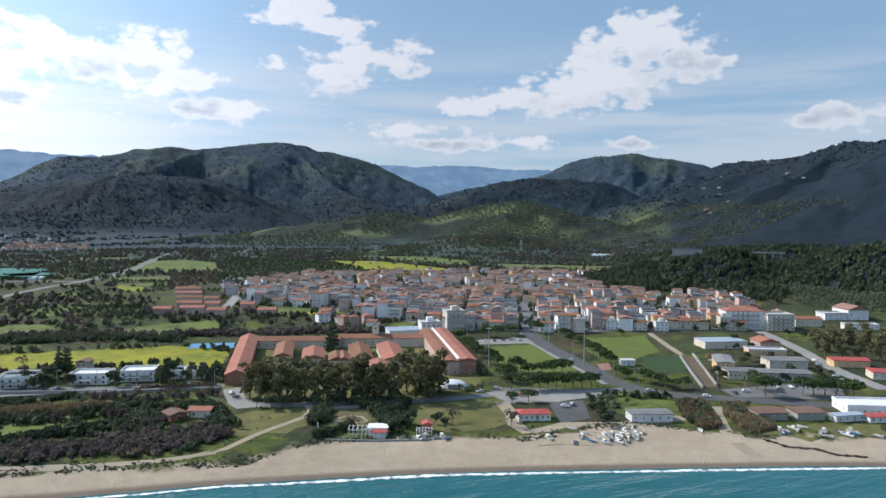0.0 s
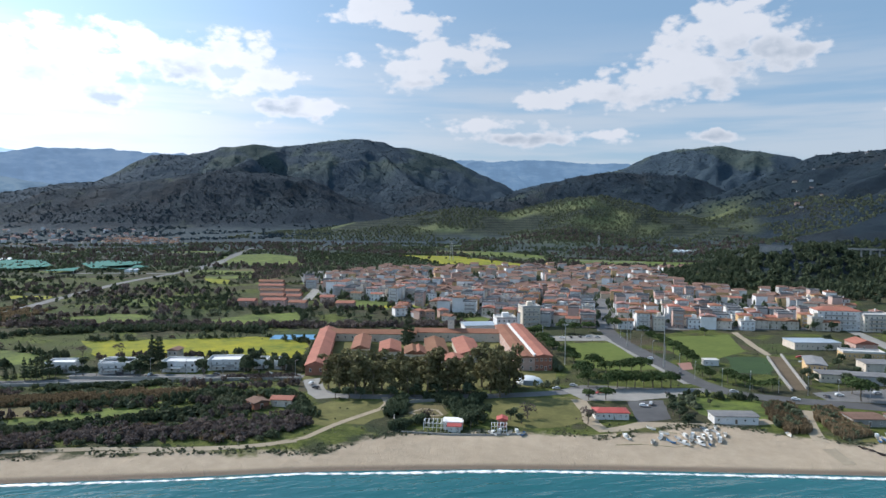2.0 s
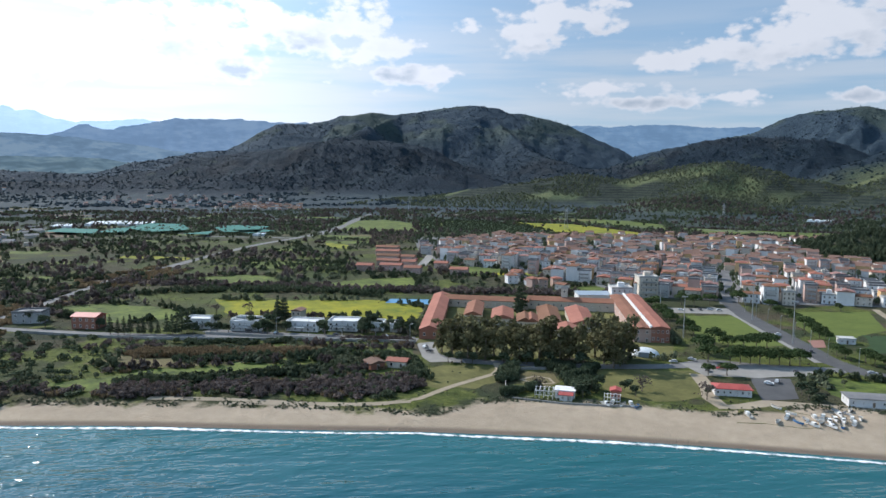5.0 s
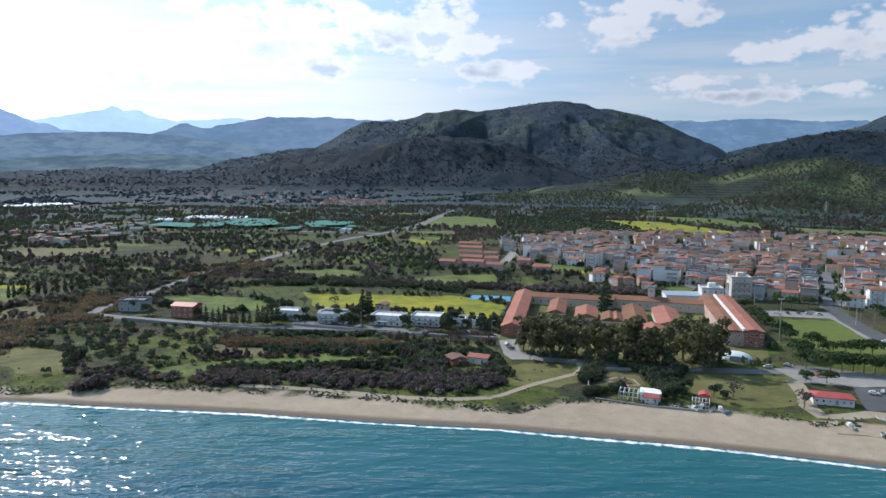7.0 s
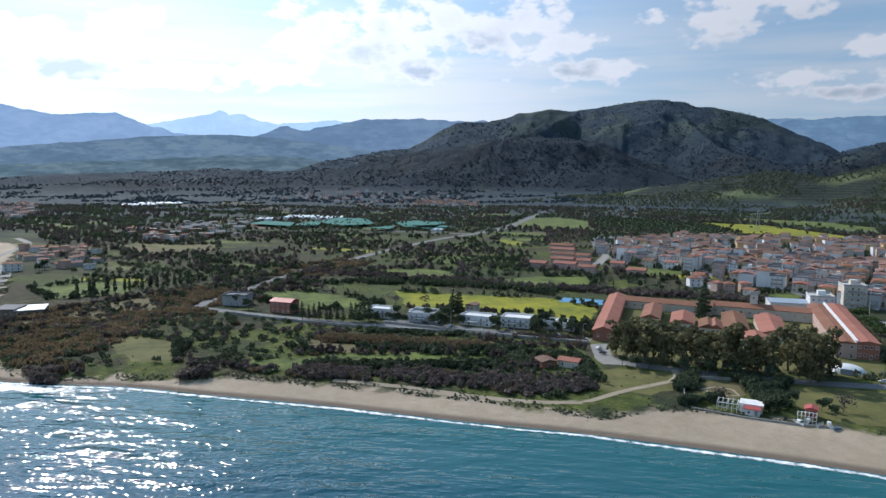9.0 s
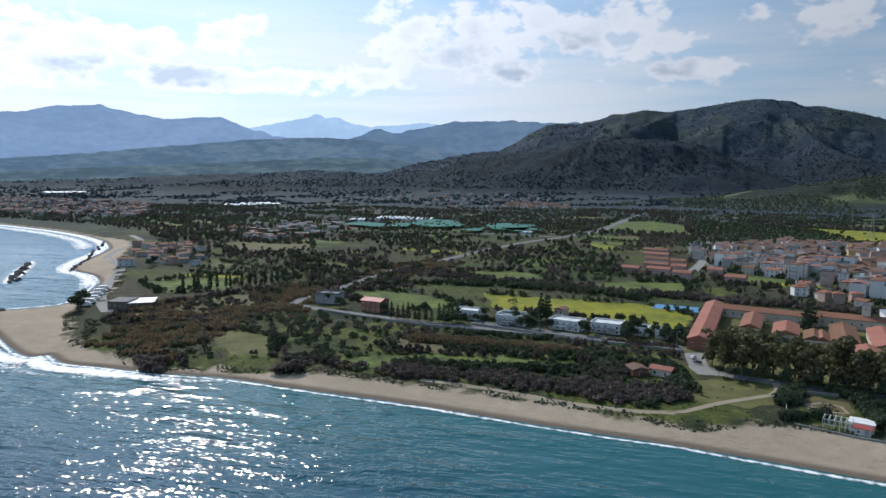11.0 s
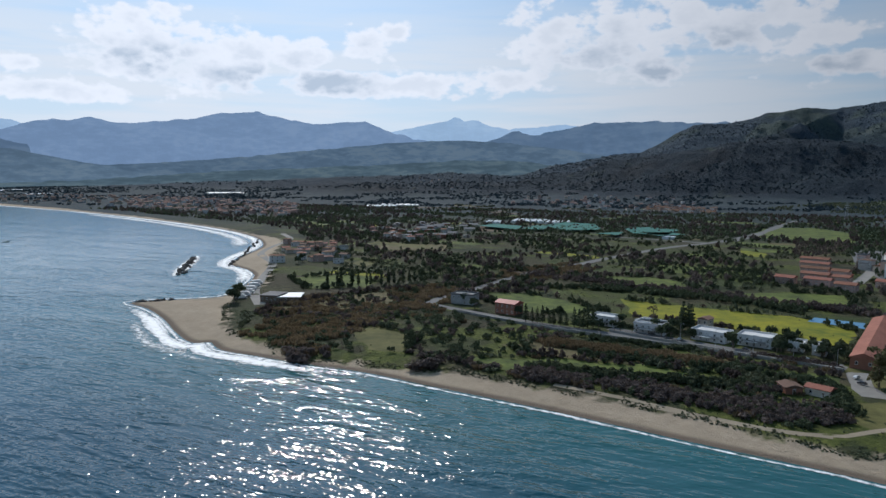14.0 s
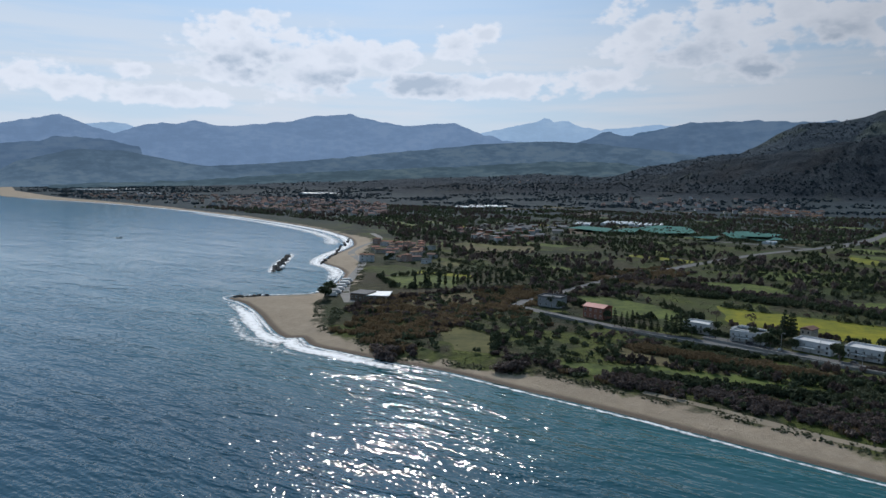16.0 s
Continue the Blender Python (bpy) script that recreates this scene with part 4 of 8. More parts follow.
for i, (pts, m, label) in enumerate([
    ([(-235.8, 368.7), (-196.3, 386.0), (-150.0, 401.5), (-119.0, 386.1), (-109.1, 343.6), (-138.1, 350.2), (-169.4, 343.8), (-209.7, 327.5)], M_YELLOW, "meadow yellow with flowering oxalis behind the villas"),
    ([(-248.7, 372.0), (-219.4, 379.9), (-188.1, 389.5), (-146.2, 392.5), (-136.1, 370.4), (-168.9, 335.9), (-212.8, 329.8)], M_YELLOW, "strip of yellow flowering meadow beside the railway"),
    ([(-326.5, 322.1), (-304.6, 343.0), (-261.2, 340.4), (-224.9, 330.4), (-252.6, 298.1), (-287.1, 298.7)], M_GRASS, "green orchard meadow beside the road bend"),
    ([(-333.5, 547.1), (-238.0, 553.2), (-215.4, 520.3), (-300.2, 509.4)], M_GRASS, "green strip of orchard meadow"),
    ([(-301.6, 472.4), (-271.7, 474.0), (-246.5, 426.7), (-269.4, 421.6)], M_GRASS, "green meadow strip by the railway"),
    ([(-211.3, 453.8), (-190.4, 483.5), (-162.4, 500.8), (-147.5, 466.4), (-143.2, 435.9), (-192.8, 427.4)], M_GRASS, "green meadow strip with hedges"),
    ([(-162.7, 582.6), (-105.5, 568.6), (-98.9, 521.4), (-132.4, 519.4)], M_GRASS, "small green plot at the edge of the town"),
    ([(-48.3, 483.8), (-19.5, 503.6), (-14.2, 466.4), (-34.2, 454.1)], M_GRASS, "green plot behind the old works"),
    ([(-459.9, 1085.7), (-417.0, 1132.1), (-343.8, 1062.3), (-289.6, 910.4), (-400.8, 907.6)], M_GRASS, "bright green field beside the country road"),
    ([(-391.4, 811.2), (-313.4, 841.2), (-292.2, 772.3), (-363.4, 765.9)], M_GRASS, "narrow green field beside the country road"),
    ([(-343.8, 730.8), (-305.7, 711.2), (-291.0, 670.7), (-317.8, 683.6)], M_YELLOW, "small yellow flowering plot"),
    ([(-320.7, 1117.1), (-327.3, 1173.4), (-261.1, 941.4), (-267.1, 940.7)], M_GRASS, "bright grass lane between orchard blocks"),
    ([(-368.4, 1167.8), (-330.2, 1143.7), (-265.9, 931.3), (-285.3, 910.8)], M_ORCHARD, "dark orchard block"),
    ([(-316.7, 1145.5), (-237.9, 1156.1), (-111.5, 957.7), (-99.6, 886.6), (-253.9, 923.3)], M_ORCHARD, "dark green citrus orchard"),
    ([(-207.9, 1145.8), (-95.1, 1132.8), (36.4, 954.4), (19.3, 882.0), (-103.8, 958.5)], M_YELLOW, "long yellow-green field behind the town"),
    ([(-171.7, 1294.1), (-24.0, 1263.5), (44.2, 1164.8), (44.7, 1061.4), (-78.7, 1162.9)], M_GRASS, "green field along the valley road"),
    ([(55.8, 1112.1), (190.1, 1078.7), (283.2, 1066.1), (254.5, 987.6), (94.1, 990.3)], M_GRASS, "green field below the olive hill"),
    ([(-82.1, 261.0), (-75.3, 268.8), (-53.2, 274.3), (-47.5, 257.0), (-56.0, 242.5), (-66.8, 238.5), (-75.0, 239.5)], M_DRY, "rough grass crossed by the sandy track"),
    ([(-12.7, 280.5), (6.8, 286.3), (25.8, 288.7), (26.6, 254.2), (12.0, 245.1), (-7.2, 246.5)], M_DRY, "olive-green rough meadow behind the beach"),
    ([(28.6, 406.2), (56.7, 412.8), (68.3, 346.7), (53.9, 339.9), (30.8, 346.5)], M_PITCH, "mown grass playing field"),
    ([(88.9, 435.2), (131.4, 449.6), (125.3, 396.9), (106.9, 377.2), (95.2, 354.2), (86.7, 367.6), (83.4, 395.1)], M_PITCH, "grass sports field beside the canal"),
    ([(110.2, 380.4), (133.0, 381.4), (121.3, 342.4), (100.9, 341.7)], M_ORCHARD, "dark green netted ball court"),
    ([(69.6, 295.6), (96.1, 293.7), (103.5, 280.8), (111.6, 261.6), (103.1, 256.4), (89.7, 260.2), (71.8, 265.6), (68.8, 275.6)], M_GRASS, "green verge behind the white shed"),
    ([(33.5, 247.6), (47.4, 251.3), (60.2, 244.5), (59.9, 235.2), (42.1, 233.0), (33.6, 233.9)], M_DRY, "thin beach grass where boats are drawn up"),
    ([(114.0, 243.4), (139.5, 257.4), (167.1, 258.2), (159.3, 245.9), (130.3, 240.1)], M_DRY, "thin beach grass before the boat sheds"),
    ([(-335.8, 854.7), (-292.6, 892.4), (-264.6, 823.3), (-257.7, 698.9), (-275.5, 708.2)], M_REED, "brown bare orchard beside the row houses"),
    ([(-163.4, 268.5), (-135.7, 275.0), (-93.7, 292.0), (-89.2, 281.5), (-125.0, 262.0), (-153.8, 256.0)], M_GRASS, "grass strip among the coastal scrub"),
    ([(-161.5, 251.5), (-142.4, 250.7), (-134.2, 237.9), (-149.5, 232.6)], M_GRASS, "grass clearing among the coastal scrub"),
    ([(-125.7, 265.7), (-106.4, 269.4), (-98.1, 253.4), (-113.3, 243.5)], M_GRASS, "grass clearing beside the ruined huts"),
    ([(-292.1, 195.6), (-283.2, 211.5), (-253.4, 206.4), (-232.5, 186.3), (-248.3, 176.9)], M_DRY, "olive grass clearing near the stream"),
    ([(-208.9, 200.4), (-181.9, 228.8), (-148.0, 246.9), (-115.5, 256.0), (-119.1, 242.3), (-162.4, 218.5), (-186.6, 199.4)], M_GRASS, "long grass strip behind the beach scrub"),
    ([(-214.5, 229.7), (-200.5, 261.0), (-154.4, 278.1), (-129.1, 285.7), (-127.4, 270.2), (-162.9, 243.4), (-196.7, 224.3)], M_REED, "brown reed bed among scrub"),
    ([(-328.4, 432.0), (-307.4, 459.9), (-262.7, 472.5), (-234.8, 439.1), (-269.5, 417.8)], M_GRASS, "green meadow among the orchards"),
    ([(-331.0, 536.8), (-293.8, 560.0), (-230.4, 548.3), (-219.9, 517.7), (-270.8, 506.3)], M_GRASS, "green orchard strip"),
    ([(-208.3, 440.2), (-165.6, 472.3), (-139.3, 454.2), (-170.3, 430.1)], M_GRASS, "green meadow strip before the town"),
    ([(-462.2, 257.2), (-451.5, 285.6), (-423.1, 308.7), (-390.0, 276.2), (-410.1, 241.1)], M_GRASS, "green paddock beside the cypress row"),
    ([(-445.4, 255.0), (-454.2, 293.2), (-426.9, 312.3), (-405.9, 294.4), (-402.6, 246.7)], M_GRASS, "green paddock behind the beach houses"),
    ([(-626.7, 433.7), (-606.4, 484.5), (-570.9, 520.4), (-523.1, 469.6), (-539.8, 406.6)], M_REED, "brown reed land"),
    ([(-371.1, 234.0), (-372.3, 275.2), (-356.8, 296.4), (-327.8, 260.2), (-321.5, 220.5), (-331.0, 185.5), (-344.7, 177.3), (-363.7, 187.3)], M_REED, "brown reeds along the stream"),
    ([(-779.1, 743.9), (-702.1, 781.0), (-643.2, 720.9), (-683.7, 672.4)], M_SOIL, "bare ground between net houses"),
    ([(-465.4, 1056.4), (-398.5, 1100.9), (-309.8, 961.4), (-288.3, 907.1), (-403.9, 888.1)], M_GRASS, "light green field beside the curving road"),
    ([(-451.7, 182.7), (-407.6, 184.5), (-415.1, 164.4)], M_TRACK, "sand of the river spit"),
]):
    field("field", pts, m, label, 0.004 + 0.0008 * i, 1.8 if m not in (M_PITCH,) else 0.4, i)

# strips of the farmed plain
strip_rnd = random.Random(21)
for i in range(70):
    az, r = strip_rnd.uniform(4, 62), strip_rnd.uniform(520, 1750)
    c = heading(az) * r
    w, d, a = strip_rnd.uniform(25, 75) * (0.6 + r / 1400), strip_rnd.uniform(9, 20) * (0.7 + r / 900), radians(strip_rnd.uniform(4, 22))
    if signed(np.array([c.x]), np.array([c.y]), GROWTH)[0] < 60 or inside(np.array([c.x]), np.array([c.y]), TOWN)[0] or relief(np.array([c.x]), np.array([c.y]))[0] > 2:
        continue
    ux, uy = Vector((math.cos(a), math.sin(a))), Vector((-math.sin(a + 0.2), math.cos(a + 0.2)))
    quad = [tuple(Vector((c.x, c.y)) + ux * sx * w / 2 + uy * sy * d / 2) for sx, sy in ((-1, -1), (1, -1), (1, 1), (-1, 1))]
    m, what = strip_rnd.choice(((M_GRASS, "green field strip"), (M_GRASS, "green field strip"), (M_DRY, "olive fallow strip"), (M_SOIL, "ploughed brown strip"), (M_REED, "brown reedy strip"), (M_YELLOW, "yellow flowering strip")))
    field("field", quad, m, what + " among hedges on the plain", 0.045 + 0.0006 * i, 2.0, 200 + i)
field("field", [(-42.4, 259.3), (-40.1, 269.9), (-29.0, 269.5), (-24.8, 258.3), (-29.1, 251.2), (-37.0, 249.0)], M_REED, "golden dry grass in the hedged garden plot", 0.05, 0.8, 300)
ribbon("garden_path", [(-40.4, 257.9), (-36.0, 263.9), (-30.4, 262.6), (-27.6, 256.8), (-33.6, 253.8), (-40.4, 257.9)], 1.2, M_TRACK, "pale looping path in the garden plot", 0.08, "path")
# roads
ribbon("road", [(-204.1, 295.9), (-143.9, 301.8), (-97.4, 307.5)], 7, M_ASPHALT, "grey asphalt road past the villas", 0.065)
ribbon("road", [(-99.6, 309.6), (-136.6, 302.1), (-164.1, 295.5), (-221.5, 279.0), (-262.2, 272.6), (-293.2, 269.8), (-314.2, 268.5)], 7, M_ASPHALT, "grey asphalt road past the villas", 0.075)
ribbon("road", [(-314.2, 268.5), (-323.6, 282.9), (-332.6, 315.9), (-354.8, 381.4), (-369.6, 437.1), (-373.0, 486.6)], 6, M_ASPHALT, "country road between hedges", 0.085)
ribbon("road", [(-373.0, 486.6), (-389.6, 582.9), (-401.6, 694.9), (-399.0, 775.2), (-410.6, 883.8), (-442.9, 1039.2), (-505.6, 1283.7)], 9, M_ASPHALT, "country road curving inland", 0.075)
ribbon("road", [(57.3, 458.8), (59.7, 422.1), (68.1, 381.7), (76.0, 345.7), (81.3, 321.2), (88.0, 307.8), (102.6, 298.6), (124.7, 292.8), (150.8, 287.4), (182.0, 281.6), (520, 300)], 10, M_DARK_ROAD, "dark asphalt sea road", 0.080)
ribbon("pavement", [(43.9, 437.0), (55.5, 416.4), (64.0, 375.4), (72.1, 340.6), (76.5, 317.8)], 5, M_PALE_PAVE, "pale paved walk beside the avenue", 0.065, "pavement")
ribbon("road", [(82.9, 307.6), (54.7, 304.7), (29.8, 305.8), (19.1, 295.8), (-18.9, 283.8), (-50.7, 279.3), (-78.0, 278.5), (-86.5, 287.7), (-92.3, 301.6)], 7, M_ASPHALT, "shaded asphalt road along the old works", 0.055)
ribbon("road", [(201.1, 311.7), (201.2, 351.8), (209.1, 400.6), (213.9, 445.3), (215.8, 473.8)], 8, M_PALE_PAVE, "pale road past the school", 0.065)
ribbon("road", [(16.6, 423.9), (41.3, 428.9), (57.7, 433.6)], 7, M_PALE_PAVE, "pale forecourt road", 0.060)
ribbon("road", [(54.3, 450.0), (61.8, 530.9), (70.4, 638.2)], 7, M_ASPHALT, "town street running inland", 0.065)
ribbon("road", [(-175.9, 564.0), (-196.1, 663.6), (-224.9, 740.9)], 8, M_PALE_PAVE, "pale street between row houses", 0.065)
ribbon("road", [(-534.8, 744.2), (-449.8, 764.6), (-399.6, 775.7), (-407.9, 906.8), (-459.9, 1085.7), (-502.7, 1280.4)], 8, M_ASPHALT, "country road curving inland", 0.065)
ribbon("road", [(-411.3, 1393.6), (-224.1, 1235.0), (-77.7, 1148.8), (67.9, 1088.3), (185.9, 1054.8)], 7, M_ASPHALT, "valley road behind the town", 0.075)
ribbon("track", [(-161.5, 199.6), (-132.7, 206.2), (-101.1, 211.3), (-80.8, 217.8), (-70.5, 225.0), (-66.2, 236.1), (-58.1, 251.7), (-51.8, 261.9), (-51.4, 269.6), (-54.2, 278.4)], 2.6, M_TRACK, "sandy track along the beach scrub", 0.065, "track", 0.25)
ribbon("track", [(-72.7, 221.7), (-84.9, 216.5), (-99.4, 211.3), (-115.2, 207.7), (-135.4, 202.4)], 2.4, M_TRACK, "sandy track along the beach scrub", 0.055, "track", 0.25)
ribbon("track", [(93.4, 264.7), (67.0, 255.3), (45.9, 254.7), (30.2, 245.6), (27.2, 266.5), (25.5, 285.2)], 6, M_TRACK, "sandy beach access track", 0.065, "track", 0.6)
ribbon("track", [(104.5, 226.7), (102.4, 244.3), (107.0, 265.1), (112.4, 281.1)], 5, M_TRACK, "dry stream bed reaching the beach", 0.060, "track", 0.7)
ribbon("track", [(137.8, 458.5), (135.6, 422.0), (134.8, 404.1), (134.2, 387.6)], 4, M_TRACK, "sandy lane beside the canal", 0.065, "track", 0.3)
ribbon("canal", [(136.3, 384.6), (127.2, 340.2), (121.9, 313.1)], 7, M_SOIL, "storm canal with brown earth bed", 0.055, "canal")
low_wall("canal_wall", [(131.7, 381.3), (122.9, 337.6), (118.0, 310.9)], 0.8, 1.2, M_CONCRETE, "grey concrete canal wall")
low_wall("canal_wall", [(141.0, 387.9), (131.6, 342.8), (125.8, 315.3)], 0.8, 1.2, M_CONCRETE, "grey concrete canal wall")
ribbon("road", [(-376.6, 190.1), (-424.2, 209.9), (-489.1, 250.0), (-543.7, 286.7), (-619.4, 314.4), (-669.2, 349.1), (-736.3, 412.2), (-811.4, 442.9)], 7, M_PALE_PAVE, "pale coast road round the bay", 0.065)
low_wall("road_wall", [(-199.8, 289.4), (-140.7, 295.1), (-96.7, 301.5)], 0.5, 1.3, M_CONCRETE, "pale concrete roadside wall")
low_wall("road_wall", [(-97.2, 302.3), (-133.2, 294.7), (-160.0, 288.1), (-216.6, 272.8), (-257.2, 267.3), (-288.5, 265.5)], 0.5, 1.3, M_CONCRETE, "pale concrete roadside wall")
field("pavement", [(-95.3, 301.5), (-89.1, 305.7), (-78.9, 281.8), (-70.3, 275.4), (-80.6, 271.8), (-86.8, 279.0)], M_PALE_PAVE, "pale paved apron before the old works", 0.106, 0.3, 71, "pavement")
field("pavement", [(19.4, 300.6), (43.6, 306.3), (73.2, 309.3), (72.5, 297.6), (47.9, 285.9), (27.7, 283.5)], M_PALE_PAVE, "pale paved square by the sea road", 0.106, 0.3, 72, "pavement")
field("parking_lot", [(44.7, 284.9), (59.5, 288.9), (57.1, 262.2), (44.2, 256.8), (44.3, 270.9)], M_DARK_ROAD, "dark asphalt parking lot beside the beach bar", 0.100, 0.3, 73, "parking lot")
field("parking_lot", [(125.2, 309.1), (162.7, 320.8), (180.8, 311.0), (172.1, 291.7), (126.6, 297.5)], M_ASPHALT, "asphalt yard beside the canal", 0.100, 0.3, 74, "parking lot")
field("parking_lot", [(20.3, 427.9), (54.2, 433.5), (55.7, 418.2), (23.0, 413.0)], M_PALE_PAVE, "pale forecourt beside the playing field", 0.100, 0.3, 75, "parking lot")
field("parking_lot", [(80.5, 360.4), (88.2, 363.8), (85.6, 347.8), (80.2, 345.3)], M_RED_PAVE, "red-paved corner beside the avenue", 0.103, 0.2, 79, "parking lot")
field("town_ground", TOWN, M_ASPHALT, "grey streets and yards between the town houses", 0.06, 0, 77, "ground")
field("yard", WORKS, M_DRY, "rough grassy yard of the old works", 0.03, 0, 78, "yard")
field("sports_court", [(-145.3, 393.2), (-147.0, 406.9), (-123.2, 411.7), (-118.5, 396.1)], M_BLUE_COURT, "bright blue painted sports court", 0.115, 0, 76, "court")


# ---- surf ----
def foam_line(offset, half, strength, start, end, seed):
    line = [p for p in SHORE[start:end]]
    n = len(line)
    rows = []
    froth = []
    for i, p in enumerate(line):
        a, b = Vector(line[max(0, i - 1)]), Vector(line[min(n - 1, i + 1)])
        t = (b - a).normalized()
        sea = Vector((t.y, -t.x))
        if inside(np.array([p[0] + sea.x * 6]), np.array([p[1] + sea.y * 6]), list(SHORE) + BEHIND)[0] == False:
            sea = -sea
        w = half * (0.5 + 1.1 * float(fractal(np.array([i * 0.35]), np.array([seed * 3.1]), seed, 3)[0]))
        o = offset + 2.2 * float(fractal(np.array([i * 0.2]), np.array([seed * 1.7]), seed + 5, 3)[0])
        taper = min(1.0, i / 9, (n - 1 - i) / 9)
        for k in range(5):
            s = (k - 2) / 2
            q = Vector(p) + sea * (o + s * w * (0.25 + 0.75 * taper))
            rows.append((q.x, q.y, 0.06 + 0.1 * (1 - s * s)))
            froth.append(strength * (0.3 + 0.7 * taper) * (1 - s * s))
    faces = [(5 * i + k, 5 * i + k + 1, 5 * i + k + 6, 5 * i + k + 5) for i in range(n - 1) for k in range(4)]
    ob = mesh_object("surf", rows, faces, M_FOAM, smooth=True)
    set_attr(ob, "froth", froth)
    return tagged(ob, "white foam of small waves breaking on the beach", "surf", kind="stuff")


def nearest_knot(p):
    return min(range(len(SHORE)), key=lambda i: (SHORE[i][0] - p[0]) ** 2 + (SHORE[i][1] - p[1]) ** 2)


k_mid, k_west, k_spit, k_far = (nearest_knot(p) for p in ((-164.1, 180.6), (-209.1, 172.6), (-446.9, 136.6), (-2682.1, 95.1)))
foam_line(1.1, 1.7, 0.9, 1, k_far, 3)
foam_line(4.0, 1.6, 0.6, k_mid, k_spit + 6, 4)
foam_line(6.0, 6.5, 1.1, k_west, k_spit + 2, 5)
foam_line(15.0, 7.0, 0.75, k_west + 6, k_spit - 2, 6)
foam_line(6.0, 9.0, 0.95, k_spit + 12, k_far, 7)
foam_line(24.0, 16.0, 0.85, nearest_knot((-680.0, 342.2)), nearest_knot((-1540.0, 388.0)), 8)


def foam_ring(a, b, r, seed):
    """Broken water round the breakwater."""
    a, b = Vector(a), Vector(b)
    n, rows, froth, faces = 40, [], [], []
    for j in range(5):
        for k in range(n):
            t = 2 * math.pi * k / n
            c = a.lerp(b, 0.5 + 0.5 * math.sin(t))
            q = c + Vector((math.cos(t), 0.35 * math.sin(t))) * r * (0.15 + 0.85 * j / 4)
            rows.append((q.x, q.y, 0.08))
            froth.append(1.0 * (1 - (j / 4) ** 1.5))
    faces = [(j * n + k, j * n + (k + 1) % n, (j + 1) * n + (k + 1) % n, (j + 1) * n + k) for j in range(4) for k in range(n)]
    ob = mesh_object("surf", rows, faces, M_FOAM, smooth=True)
    set_attr(ob, "froth", froth)
    return tagged(ob, "white broken water round the breakwater", "surf", kind="stuff")


foam_ring(*[(-542.6, 204.7), (-657.2, 264.6)], 20, 2)


# ---- growth ----
def leaf_material(name, dark, light, island=0.25):
    m, nt, b = shader(name)
    v = mix_node(nt, 0.5, noise_node(nt, 0.8, 3), noise_node(nt, 0.03, 3))
    col = ramp_node(nt, v, ((0.35, dark), (0.65, light)))
    g = nt.nodes.new("ShaderNodeNewGeometry")
    o = nt.nodes.new("ShaderNodeObjectInfo")
    hsv = nt.nodes.new("ShaderNodeHueSaturation")
    val = op_node(nt, "MULTIPLY", map_node(nt, g.outputs["Random Per Island"], 0, 1, 1 - island, 1 + island), map_node(nt, o.outputs["Random"], 0, 1, 0.85, 1.15))
    nt.links.new(val, hsv.inputs["Value"])
    nt.links.new(col, hsv.inputs["Color"])
    nt.links.new(hsv.outputs[0], b.inputs["Base Color"])
    b.inputs["Roughness"].default_value, b.inputs["Specular IOR Level"].default_value = 0.8, 0.08
    tr = nt.nodes.new("ShaderNodeBsdfTranslucent")
    nt.links.new(hsv.outputs[0], tr.inputs[0])
    ms = nt.nodes.new("ShaderNodeMixShader")
    ms.inputs[0].default_value = 0.26
    nt.links.new(b.outputs[0], ms.inputs[1])
    nt.links.new(tr.outputs[0], ms.inputs[2])
    nt.links.new(ms.outputs[0], nt.nodes["Material Output"].inputs[0])
    return m


M_LEAF_DARK = leaf_material("dark_evergreen_leaf", (0.046, 0.062, 0.037), (0.090, 0.110, 0.062))
M_LEAF_OLIVE = leaf_material("olive_leaf", (0.078, 0.093, 0.056), (0.135, 0.15, 0.092))
M_LEAF_EUC = leaf_material("eucalyptus_leaf", (0.092, 0.090, 0.046), (0.172, 0.156, 0.078))
M_LEAF_PINE = leaf_material("pine_needles", (0.038, 0.060, 0.024), (0.076, 0.106, 0.039))
M_LEAF_BARE = leaf_material("bare_brown_twigs", (0.074, 0.060, 0.055), (0.150, 0.120, 0.106))
M_LEAF_REED = leaf_material("dry_reed_stalks", (0.125, 0.096, 0.056), (0.23, 0.172, 0.105))
# the next two leaf colours have the blue of distant haze put in
M_LEAF_FAR = leaf_material("hazy_hillside_macchia", (0.030, 0.050, 0.067), (0.045, 0.071, 0.087))
M_LEAF_SLOPE = leaf_material("hazy_hillside_oak", (0.035, 0.047, 0.057), (0.054, 0.068, 0.073))
M_BARK = surface("grey_brown_bark", (0.10, 0.08, 0.06), (0.22, 0.19, 0.15), 1.5, 0.95)


def fast_mesh(name, polys, material):
    """polys: array of n faces x k corners x 3."""
    n, k, _ = polys.shape
    me = bpy.data.meshes.new(name)
    me.vertices.add(n * k)
    me.vertices.foreach_set("co", polys.reshape(-1).astype(np.float32))
    me.loops.add(n * k)
    me.loops.foreach_set("vertex_index", np.arange(n * k, dtype=np.int32))
    me.polygons.add(n)
    me.polygons.foreach_set("loop_start", np.arange(0, n * k, k, dtype=np.int32))
    me.update(calc_edges=True)
    me.materials.append(material)
    return me


